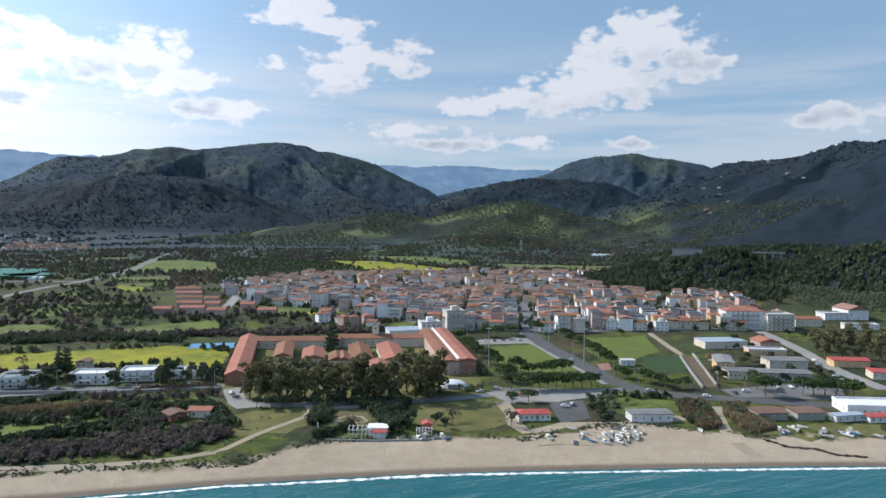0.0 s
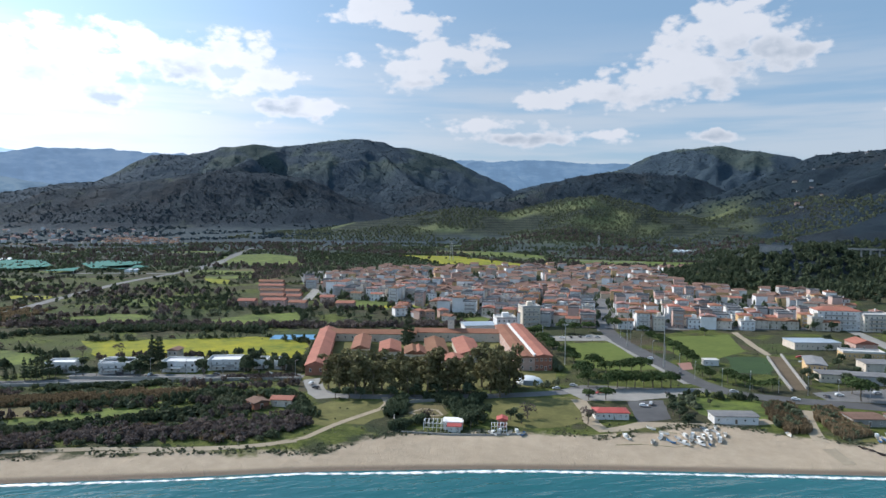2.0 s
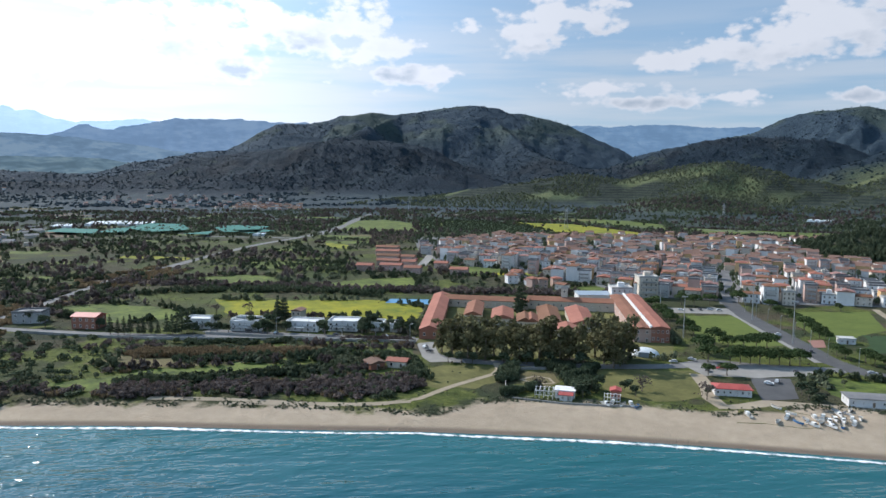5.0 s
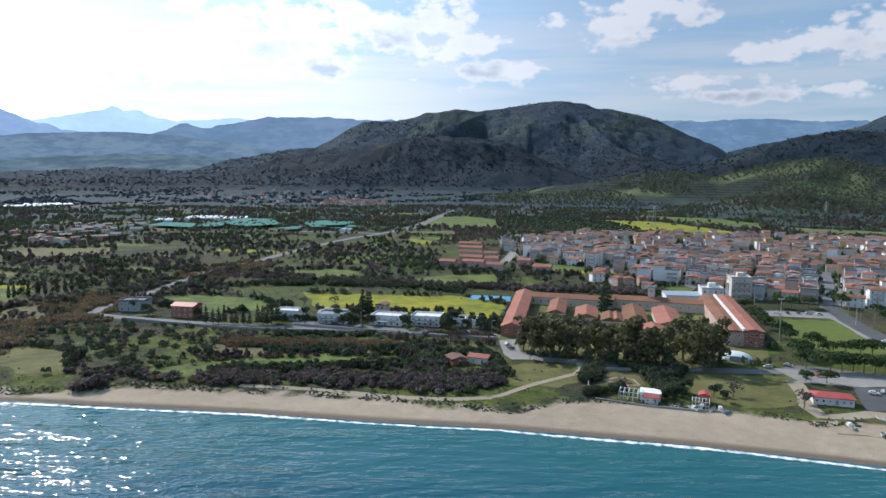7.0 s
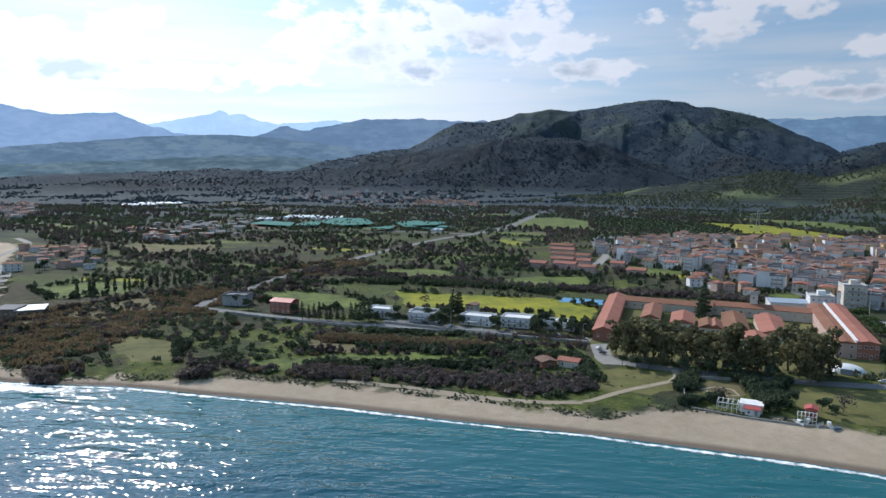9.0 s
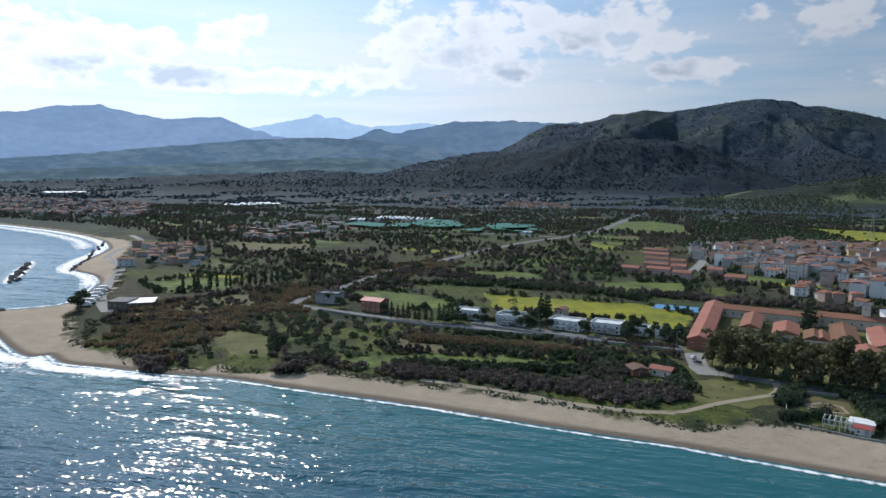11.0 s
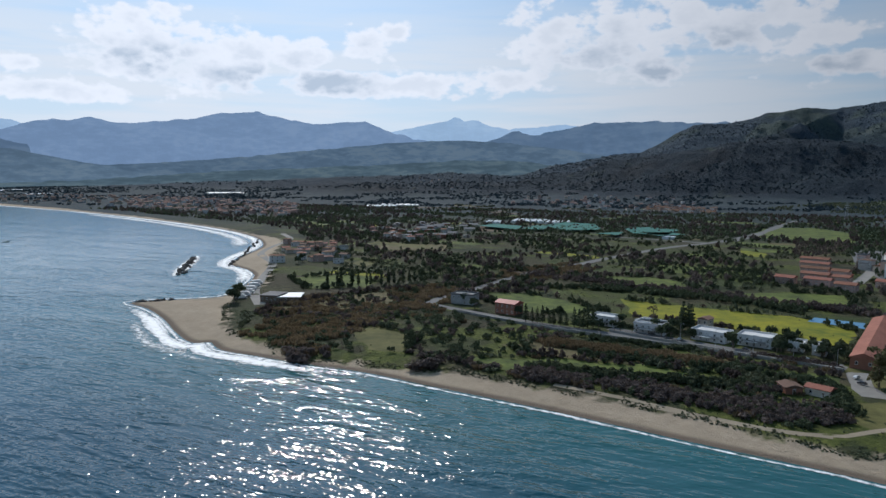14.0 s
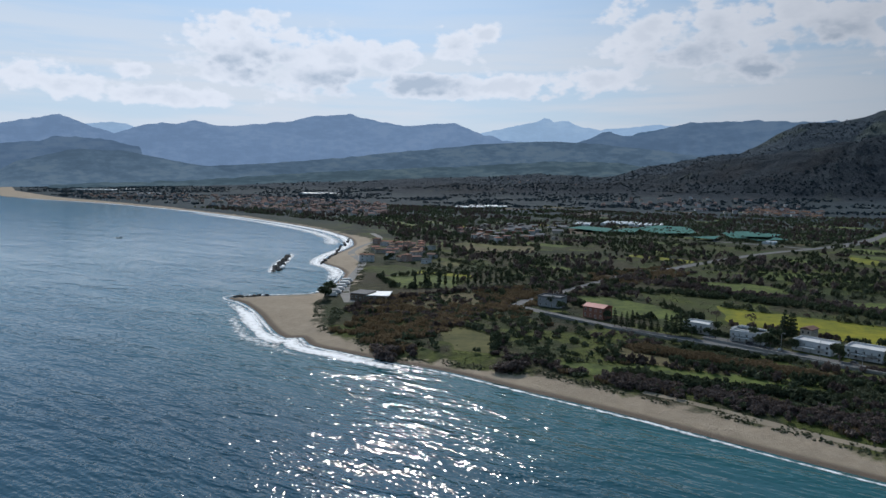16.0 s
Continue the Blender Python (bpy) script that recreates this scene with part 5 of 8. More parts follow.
def leaf_cloud(rng, lobes, n, size, corners=4, flat=0.0):
    """Leaf sprays on the skins of some lobes (x, y, z, rx, ry, rz)."""
    lobes = np.array(lobes, dtype=float)
    area = (lobes[:, 3] * lobes[:, 5]) ** 1.0
    pick = rng.choice(len(lobes), n, p=area / area.sum())
    d = rng.normal(size=(n, 3))
    d[:, 2] = np.where(d[:, 2] < -0.35, -d[:, 2], d[:, 2])
    d /= np.linalg.norm(d, axis=1)[:, None]
    L = lobes[pick]
    c = L[:, :3] + d * L[:, 3:] * rng.uniform(0.62, 1.08, (n, 1))
    nrm = d + rng.normal(size=(n, 3)) * 0.7
    nrm[:, 2] += flat
    nrm /= np.linalg.norm(nrm, axis=1)[:, None]
    u = np.cross(nrm, rng.normal(size=(n, 3)))
    u /= np.linalg.norm(u, axis=1)[:, None] + 1e-9
    v = np.cross(nrm, u)
    s = size * rng.uniform(0.6, 1.4, (n, 1))
    if corners == 4:
        offs = ((-1, -0.55), (0.9, -0.7), (1.0, 0.6), (-0.8, 0.75))
    else:
        offs = ((-1, -0.7), (1.1, -0.5), (0.0, 1.1))
    return np.stack([c + s * (a * u + b * v) for a, b in offs], 1)


def lumps(rng, n, r, h, spread=0.55, squash=0.8):
    out = []
    for _ in range(n):
        a, q = rng.uniform(0, 2 * math.pi), r * spread * math.sqrt(rng.uniform(0, 1))
        s = rng.uniform(0.35, 0.6) * r
        out.append((q * math.cos(a), q * math.sin(a), rng.uniform(0.3, 0.75) * h, s, s, s * squash))
    return out


def clump_protos(seed, count, n, size, corners, lob=4):
    rng = np.random.default_rng(seed)
    return [leaf_cloud(rng, lumps(rng, lob, 1.0, 1.0, 0.6, 0.85), n, size, corners) for _ in range(count)]


BUSH = clump_protos(1, 6, 110, 0.16, 4, 7)
HEDGE = clump_protos(4, 6, 72, 0.18, 4, 6)
CLUMP = clump_protos(2, 6, 36, 0.27, 3, 4)
TUFT = clump_protos(3, 6, 11, 0.5, 3, 3)
REED = []
for q in range(4):
    rng_ = np.random.default_rng(40 + q)
    b_ = rng_.uniform(-1, 1, (70, 2))
    t_ = rng_.uniform(0, math.pi, 70)
    h_ = rng_.uniform(0.6, 1.1, 70)
    w_ = np.stack([np.cos(t_), np.sin(t_)], 1) * 0.09
    l_ = rng_.normal(0, 0.15, (70, 2))
    z_ = np.zeros((70, 1))
    REED.append(np.stack([np.hstack([b_ - w_, z_]), np.hstack([b_ + w_, z_]), np.hstack([b_ + l_ + w_ * 1.6, h_[:, None]]), np.hstack([b_ + l_ - w_ * 1.6, h_[:, None] * 0.95])], 1))


def plant(name, label, category, protos, xs, ys, radius, height, material, seed, sink=0.15):
    """Many clumps joined into one mesh."""
    if len(xs) == 0:
        return None
    rng = np.random.default_rng(seed)
    zs = level(xs, ys)
    pick = rng.integers(0, len(protos), len(xs))
    ang = rng.uniform(0, 2 * math.pi, len(xs))
    out = []
    for k, p in enumerate(protos):
        i = np.where(pick == k)[0]
        if len(i) == 0:
            continue
        c, s = np.cos(ang[i])[:, None, None], np.sin(ang[i])[:, None, None]
        x, y, z = p[None, :, :, 0], p[None, :, :, 1], p[None, :, :, 2]
        r, h = radius[i][:, None, None], height[i][:, None, None]
        q = np.stack([(x * c - y * s) * r + np.asarray(xs)[i][:, None, None], (x * s + y * c) * r + np.asarray(ys)[i][:, None, None],
                      np.maximum(z, -0.1) * h + zs[i][:, None, None] - sink * h], -1)
        out.append(q.reshape(-1, p.shape[1], 3))
    ob = new(name, fast_mesh(name, np.concatenate(out), material))
    return tagged(ob, label, category, kind="stuff")


def spots(rng, poly, n, keep_fields=0.06, lanes=4.0, mask=None):
    """Random places in an outline, mostly off the clearings and off the roads."""
    p = np.array(poly)
    x, y = rng.uniform(p[:, 0].min(), p[:, 0].max(), n), rng.uniform(p[:, 1].min(), p[:, 1].max(), n)
    ok = inside(x, y, [tuple(q) for q in poly])
    x, y = x[ok], y[ok]
    ok = np.ones(len(x), dtype=bool)
    for pts, m in CLEARINGS:
        hit = inside(x, y, pts)
        ok &= ~hit | (rng.uniform(0, 1, len(x)) < (0.6 if m is M_REED else 0.0 if m in (M_PITCH, M_BLUE_COURT, M_DARK_ROAD, M_PALE_PAVE) else keep_fields))
    for line, width in LANES:
        ok &= to_line(x, y, line)[0] > width / 2 + lanes * 0.5
    for house_poly in FOOTPRINTS:
        ok &= ~inside(x, y, house_poly)
    ok &= signed(x, y, LANDWARD) > 0
    if mask is not None:
        ok &= mask(x, y, rng)
    return x[ok], y[ok]


def spots_in(rng, poly, n):
    p = np.array(poly)
    x, y = rng.uniform(p[:, 0].min(), p[:, 0].max(), n), rng.uniform(p[:, 1].min(), p[:, 1].max(), n)
    ok = inside(x, y, poly)
    return x[ok], y[ok]


def patchy(scale, lo, hi, seed):
    """Keeps more places where the noise is high."""
    return lambda x, y, rng: rng.uniform(0, 1, len(x)) < np.clip((fractal(x / scale, y / scale, seed, 4) - lo) / (hi - lo), 0, 1)


def hedgy(scale, lo, hi, seed):
    return lambda x, y, rng: rng.uniform(0, 1, len(x)) < np.clip((fractal(x / scale / 2.2, y / scale, seed, 3, True) - lo) / (hi - lo), 0, 1)


VINES = [spot(*p) for p in [(-25.74, -5.16), (-28.15, -5.03), (-30.29, -5.30), (-32.61, -5.38), (-32.65, -6.63), (-30.33, -6.50), (-28.20, -6.66), (-26.71, -6.22)]]
RUIN = heading((-19.37, -3.27)[0]) * 826
FOOTPRINTS = [TOWN, ROWS_QUARTER, WORKS]


def grow():
    rng = np.random.default_rng(11)
    R = lambda n, a, b: rng.uniform(a, b, n)
    # the scrub between the beach and the villa road
    scrub = [(-94.4, 298.6), (-74.6, 235.8), (-82.3, 222.0), (-134.8, 209.5), (-137.3, 205.1), (-180.8, 193.2), (-205.5, 188.2), (-218.1, 185.3), (-244.3, 179.3), (-261.6, 161.3), (-293.3, 150.1), (-363.7, 187.3), (-376.5, 230.7), (-348.7, 289.6), (-277.7, 263.3), (-212.6, 267.8), (-158.8, 286.0), (-107.6, 301.1)]
    for mat, protos, n, mask, rr, hh, label in (
            (M_LEAF_DARK, HEDGE, 1000, hedgy(36, 0.6, 0.8, 5), (1.4, 3.0), (1.5, 3.0), "dark green coastal scrub in dense hedges"),
            (M_LEAF_OLIVE, HEDGE, 1200, patchy(40, 0.46, 0.65, 6), (1.1, 2.5), (1.2, 2.4), "olive-green bushes and low trees"),
            (M_LEAF_BARE, HEDGE, 1700, patchy(45, 0.5, 0.66, 7), (1.2, 2.6), (1.4, 2.6), "leafless brown thicket"),
            (M_LEAF_REED, REED, 600, patchy(55, 0.5, 0.62, 8), (1.4, 2.6), (1.4, 2.4), "tall dry reeds")):
        x, y = spots(rng, scrub, n, 0.13, 3, mask)
        plant("scrub", label, "bushes", protos, x, y, R(len(x), *rr), R(len(x), *hh), mat, int(n))
    # hedges in rows along the coast, with grass between them
    for k, (line, n, wide, mat, protos, rr, hh, label) in enumerate((
            ([(-203.1, 247.8), (-188.0, 253.1), (-163.0, 261.2), (-137.6, 270.7)], 420, 2.2, M_LEAF_REED, REED, (1.2, 2.2), (1.8, 3.0), "tall brown reeds in a row"),
            ([(-181.3, 244.0), (-162.1, 250.5), (-137.1, 266.5), (-112.1, 279.2)], 170, 1.6, M_LEAF_DARK, HEDGE, (1.2, 2.4), (1.6, 3.2), "dark green hedge row of the coastal plots"),
            ([(-181.6, 211.0), (-162.3, 218.1), (-146.9, 226.8), (-128.9, 240.5), (-112.8, 250.5)], 330, 2.0, M_LEAF_DARK, HEDGE, (1.3, 2.6), (1.8, 3.4), "dark green hedge row of the coastal plots"),
            ([(-172.1, 202.9), (-155.4, 208.9), (-126.7, 218.6), (-101.2, 228.4), (-76.1, 238.1)], 520, 2.8, M_LEAF_BARE, HEDGE, (1.4, 2.6), (1.8, 3.2), "purple-brown leafless hedge row"),
            ([(-126.2, 266.6), (-110.6, 261.2), (-109.7, 247.5), (-119.9, 237.9)], 120, 2.5, M_LEAF_OLIVE, HEDGE, (1.2, 2.4), (1.6, 3.0), "olive-green hedge between the plots"),
            ([(-105.2, 273.1), (-92.6, 273.4), (-82.3, 257.0), (-80.2, 243.8)], 130, 2.5, M_LEAF_DARK, HEDGE, (1.3, 2.4), (1.8, 3.4), "dark hedge round the red-roofed sheds"),
            ([(-196.3, 268.8), (-180.1, 278.4), (-166.1, 277.8), (-154.2, 287.7)], 90, 1.5, M_LEAF_DARK, HEDGE, (1.0, 2.2), (1.4, 2.6), "dark bushes below the road wall"),
            ([(-129.2, 297.9), (-113.6, 302.1), (-100.7, 304.9)], 80, 1.8, M_LEAF_BARE, HEDGE, (1.0, 2.0), (1.4, 2.4), "leafless bushes below the road wall"))):
        ln = np.array(line)
        i, f = rng.integers(0, len(ln) - 1, n), rng.uniform(0, 1, (n, 1))
        q = ln[i] * (1 - f) + ln[i + 1] * f + rng.normal(0, wide, (n, 2))
        q = q[fractal(q[:, 0] / 14, q[:, 1] / 14, 60 + k, 3) > 0.34]
        plant("hedgerow", label, "hedge", protos, q[:, 0], q[:, 1], R(len(q), *rr), R(len(q), *hh), mat, 300 + k)
    # reeds along the stream at the western beach
    stream = [(-299.3, 132.7), (-276.4, 138.8), (-257.7, 151.8), (-247.7, 159.0), (-273.0, 166.6), (-291.7, 160.4), (-316.4, 142.6), (-360.5, 172.2), (-380.1, 224.9), (-367.8, 314.5), (-383.7, 399.3), (-384.4, 504.1), (-346.5, 486.3), (-325.8, 374.3), (-304.9, 260.6), (-304.0, 227.6), (-273.1, 184.7), (-285.8, 157.1)]
    for mat, protos, n, hh in ((M_LEAF_REED, REED, 2400, (1.6, 2.8)), (M_LEAF_BARE, BUSH, 700, (1.6, 3.0)), (M_LEAF_OLIVE, HEDGE, 900, (1.4, 2.4))):
        x, y = spots(rng, stream, n, 0.1, 2, patchy(50, 0.4, 0.6, n))
        plant("stream_thicket", "brown thicket and reeds along the stream", "bushes", protos, x, y, R(len(x), 1.8, 3.4), R(len(x), *hh), mat, n)
    # reeds on both sides of the dry stream bed
    for k, bank in enumerate(([(98.3, 287.3), (109.0, 287.0), (102.7, 253.4), (95.4, 250.2), (94.7, 268.1)], [(117.1, 284.7), (122.1, 285.0), (123.3, 254.5), (111.1, 244.8), (111.7, 269.1)])):
        for mat, protos, n, label in ((M_LEAF_REED, REED, 260, "brown reeds along the dry stream bed"), (M_LEAF_OLIVE, HEDGE, 90, "olive-green bushes along the dry stream bed")):
            x, y = spots_in(rng, bank, n)
            plant("reeds", label, "reeds", protos, x, y, R(len(x), 0.9, 1.8), R(len(x), 1.4, 2.8), mat, 400 + 2 * k + n)
    # dark wrack thrown up on the sand
    wrack = np.array([(113.3, 240.4), (118.6, 234.4), (127.6, 233.1), (132.0, 228.8), (141.0, 227.5)])
    i, f = rng.integers(0, len(wrack) - 1, 260), rng.uniform(0, 1, (260, 1))
    q = wrack[i] * (1 - f) + wrack[i + 1] * f + rng.normal(0, 0.35, (260, 2))
    plant("wrack", "dark line of driftwood and weed on the sand", "driftwood", TUFT, q[:, 0], q[:, 1], R(len(q), 0.3, 0.7), R(len(q), 0.15, 0.35), M_LEAF_BARE, 410)
    # the front thicket right behind the beach
    front = [(-79.4, 251.1), (-74.3, 234.6), (-82.0, 220.9), (-134.2, 208.5), (-136.9, 204.6), (-176.1, 194.3), (-207.3, 189.9), (-234.5, 185.1), (-243.8, 198.4), (-185.5, 204.7), (-146.4, 218.8), (-145.1, 225.8), (-112.5, 235.4)]
    x, y = spots(rng, front, 1300, 0.1, 1.0, patchy(30, 0.3, 0.5, 3))
    plant("scrub", "dark leafless thicket right behind the beach", "bushes", BUSH, x, y, R(len(x), 1.4, 2.6), R(len(x), 1.6, 2.9), M_LEAF_BARE, 77)
    x, y = spots(rng, front, 700, 0.1, 1.0, patchy(30, 0.35, 0.55, 4))
    plant("scrub", "dark evergreen thicket right behind the beach", "bushes", BUSH, x, y, R(len(x), 1.3, 2.4), R(len(x), 1.5, 2.7), M_LEAF_DARK, 78)
    for k, line in enumerate(([(-262.7, 146.2), (-253.4, 148.3)], [(-214.1, 175.1), (-206.6, 181.3)], [(-272.1, 149.5), (-252.5, 159.4)])):
        x, y = np.array([p[0] for p in row(*line, 7, 2.0)]), np.array([p[1] for p in row(*line, 7, 2.0, 3)])
        plant("tamarisk", "leafless tamarisk thicket on the beach edge", "bushes", BUSH, x, y, R(len(x), 2.5, 4.0), R(len(x), 2.8, 4.2), M_LEAF_BARE, 60 + k)
    # tufts where the sand begins
    edge = np.array([p for p in smooth_line(LANDWARD, 5.0) if math.hypot(*p) < 700])
    n = 5200
    i = rng.integers(0, len(edge) - 1, n)
    f = rng.uniform(0, 1, (n, 1))
    q = edge[i] * (1 - f) + edge[i + 1] * f + rng.normal(0, 2.2, (n, 2))
    keep = (fractal(q[:, 0] / 9, q[:, 1] / 9, 41, 3) > 0.44) & (signed(q[:, 0], q[:, 1], LANDWARD) > -2.5)
    q = q[keep]
    plant("dune_grass", "tufts of dune grass and low weeds at the sand edge", "grass", TUFT, q[:, 0], q[:, 1], R(len(q), 0.25, 0.7), R(len(q), 0.2, 0.5), M_LEAF_OLIVE, 41)
    # small weeds and shrubs over the open ground
    near = [(159.3, 245.9), (285.6, 444.7), (77.4, 434.6), (-132.5, 424.4), (-267.1, 417.9), (-336.6, 361.7), (-385.0, 198.6), (-293.3, 150.1), (-205.5, 188.2), (-138.4, 206.8), (-136.9, 212.8), (-66.0, 222.4), (-31.4, 237.6), (23.8, 242.2)]
    for k, (mat, lo) in enumerate(((M_LEAF_OLIVE, 0.42), (M_LEAF_DARK, 0.48), (M_LEAF_BARE, 0.5))):
        x, y = spots(rng, near, 5200, 0.16, 1.0, patchy(25, lo, lo + 0.18, 70 + k))
        plant("weeds", "low weeds and small shrubs over rough ground", "grass", TUFT, x, y, R(len(x), 0.25, 0.65), R(len(x), 0.2, 0.55), mat, 70 + k)
    # gardens and street trees of the town
    x, y = spots_in(rng, TOWN, 1900)
    plant("garden_trees", "dark garden trees between the town houses", "trees", CLUMP, x, y, R(len(x), 1.6, 3.0), R(len(x), 3.0, 6.5), M_LEAF_DARK, 43)
    # the plain: hedges, groves and gardens
    plain = [(-365.3, 413.1), (-267.1, 417.9), (-80.4, 443.2), (-33.9, 449.8), (-60.8, 523.6), (-103.2, 568.7), (-167.9, 601.1), (-216.8, 686.6), (-266.5, 823.1), (-156.9, 864.5), (51.0, 937.2), (278.6, 933.6), (376.1, 990.8), (581.0, 1533.5), (20.9, 1560.5), (-344.4, 1496.4), (-571.7, 1456.5), (-1161.1, 1095.7), (-1639.7, 793.5), (-1584.2, 521.7), (-1607.7, 424.5), (-1034.5, 499.5), (-835.6, 480.4), (-511.4, 319.4), (-311.6, 266.3), (-243.9, 320.6)]
    for mat, n, mask, rr, hh, label in (
            (M_LEAF_DARK, 38000, hedgy(60, 0.6, 0.8, 15), (1.6, 3.3), (2.2, 5.0), "dark hedges and groves of the plain"),
            (M_LEAF_OLIVE, 26000, patchy(90, 0.46, 0.62, 16), (1.4, 2.8), (1.8, 3.8), "olive groves of the plain"),
            (M_LEAF_BARE, 18000, hedgy(80, 0.6, 0.78, 17), (2.0, 3.8), (3.0, 6.0), "leafless brown thickets of the plain")):
        x, y = spots(rng, plain, n, 0.03, 3, mask)
        far = np.hypot(x, y) > 900
        plant("grove", label, "trees", CLUMP, x[~far], y[~far], R((~far).sum(), *rr), R((~far).sum(), *hh), mat, n)
        plant("grove", label, "trees", TUFT, x[far], y[far], R(far.sum(), *rr), R(far.sum(), *hh), mat, n + 1)
    # hedges along the field edges
    ends = {m: ([], []) for m in (M_LEAF_DARK, M_LEAF_BARE, M_LEAF_OLIVE)}
    for own, (pts, m) in enumerate(CLEARINGS):
        if m not in (M_GRASS, M_YELLOW, M_SOIL, M_REED, M_DRY) or math.hypot(*pts[0]) < 290:
            continue
        for a, b in zip(pts, pts[1:] + pts[:1]):
            span = math.hypot(b[0] - a[0], b[1] - a[1])
            if span < 12 or rng.uniform() < 0.25:
                continue
            n = int(span / 1.5)
            f = rng.uniform(0, 1, n)
            mat = (M_LEAF_DARK, M_LEAF_BARE, M_LEAF_OLIVE)[int(rng.integers(3))]
            hx, hy = a[0] + (b[0] - a[0]) * f + rng.normal(0, 1.3, n), a[1] + (b[1] - a[1]) * f + rng.normal(0, 1.3, n)
            free = np.ones(n, dtype=bool)
            for other, (q, _) in enumerate(CLEARINGS):
                if other != own and math.hypot(q[0][0] - a[0], q[0][1] - a[1]) < 500:
                    free &= ~inside(hx, hy, q)
            ends[mat][0].append(hx[free])
            ends[mat][1].append(hy[free])
    for k, (mat, (hx, hy)) in enumerate(ends.items()):
        x, y = np.concatenate(hx), np.concatenate(hy)
        ok = (fractal(x / 25, y / 25, 66 + k, 3) > 0.40) & ~inside(x, y, TOWN) & ~inside(x, y, WORKS) & (relief(x, y) < 6)
        for line, width in LANES:
            ok &= to_line(x, y, line)[0] > width / 2 + 1.5
        x, y = x[ok], y[ok]
        plant("field_hedge", ("dark evergreen hedges between the fields", "leafless brown hedges between the fields", "olive-green hedges between the fields")[k], "hedge", CLUMP, x, y, R(len(x), 1.2, 2.4), R(len(x), 1.6, 4.0), mat, 160 + k)
    # railway hedge behind the meadow
    line = [(-359.0, 406.0), (-270.6, 423.5), (-177.3, 432.1), (-81.6, 449.5), (-34.5, 458.5)]
    x, y = spots(rng, [(p[0], p[1] - 7) for p in line] + [(p[0], p[1] + 9) for p in line[::-1]], 2600, 0.9, 1)
    plant("railway_hedge", "continuous dark hedge along the railway", "hedge", CLUMP, x, y, R(len(x), 1.5, 2.6), R(len(x), 2.0, 3.6), M_LEAF_BARE, 5)
    line = [(-156.0, 418.5), (-206.5, 418.6), (-253.2, 406.9), (-289.6, 390.5), (-321.6, 356.6)]
    x, y = spots(rng, [(p[0], p[1] - 8) for p in line] + [(p[0], p[1] + 10) for p in line[::-1]], 1800, 0.9, 1)
    plant("railway_hedge", "continuous dark hedge along the railway", "hedge", CLUMP, x, y, R(len(x), 1.5, 2.6), R(len(x), 2.0, 3.6), M_LEAF_DARK, 6)
    # woods on the castle knoll and the eastern slopes
    az, rd = rng.uniform(-40, -10, 16000), rng.uniform(560, 1250, 16000)
    x, y = -np.sin(np.radians(az)) * rd, np.cos(np.radians(az)) * rd
    hgt = relief(x, y)
    ok = (hgt > 2.0) & (fractal(x / 70, y / 70, 21, 3) > 0.36)
    for pts, m in CLEARINGS:
        ok &= ~inside(x, y, pts)
    x, y = x[ok][:5000], y[ok][:5000]
    ok = ~inside(x, y, VINES) & (np.hypot(x - RUIN.x, y - RUIN.y) > 20)
    x, y = x[ok], y[ok]
    plant("wood", "dense dark evergreen wood on the knoll", "trees", CLUMP, x, y, R(len(x), 2.5, 4.6), R(len(x), 4.0, 8.0), M_LEAF_DARK, 21)
    # hedge round the garden plot
    for k, line in enumerate(([(-45.3, 252.1), (-47.2, 269.7), (-43.9, 279.6)], [(-43.9, 279.6), (-32.4, 279.9), (-25.5, 275.2)], [(-25.5, 275.2), (-19.1, 255.7), (-13.0, 245.0)], [(-41.1, 239.2), (-35.9, 241.8), (-34.3, 247.0)], [(-19.8, 265.1), (-14.5, 280.5)])):
        x, y = spots(rng, [(p[0] - 3, p[1] - 3) for p in line] + [(p[0] + 3, p[1] + 4) for p in line[::-1]], 500, 0.9, 0)
        plant("hedge", "dense dark hedge round the garden plot", "hedge", BUSH, x[:90], y[:90], R(len(x[:90]), 1.2, 2.2), R(len(x[:90]), 2.0, 3.6), M_LEAF_DARK, 90 + k)
    # olives in rows on the low green hill
    gx, gy = np.meshgrid(np.arange(-700, 900, 11.0), np.arange(1380, 2100, 11.0))
    gx, gy = (gx + rng.normal(0, 3.5, gx.shape)).ravel(), (gy + rng.normal(0, 3.5, gy.shape)).ravel()
    hgt = relief(gx, gy)
    ok = (hgt > 3) & (hgt < 115) & (fractal(gx / 150, gy / 150, 9, 3) > 0.44)
    plant("olive_grove", "rows of grey-green olive trees on the low hill", "trees", TUFT, gx[ok], gy[ok], R(ok.sum(), 2.2, 3.6), R(ok.sum(), 3.0, 5.0), M_LEAF_OLIVE, 31)
    # woodland on the mountain sides
    az, rd = rng.uniform(-38, 88, 150000), rng.uniform(1500, 4450, 150000)
    x, y = -np.sin(np.radians(az)) * rd, np.cos(np.radians(az)) * rd
    hgt = relief(x, y)
    plain_ok = (rd > 1700) & (hgt < 18) & (fractal(x / 120, y / 120, 13, 4) > 0.47)
    plain_ok &= signed(x, y, GROWTH) > 20
    xs, ys = x[plain_ok][:8000], y[plain_ok][:8000]
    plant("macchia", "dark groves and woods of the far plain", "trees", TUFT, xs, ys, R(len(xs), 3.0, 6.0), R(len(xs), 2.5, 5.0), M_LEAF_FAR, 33)
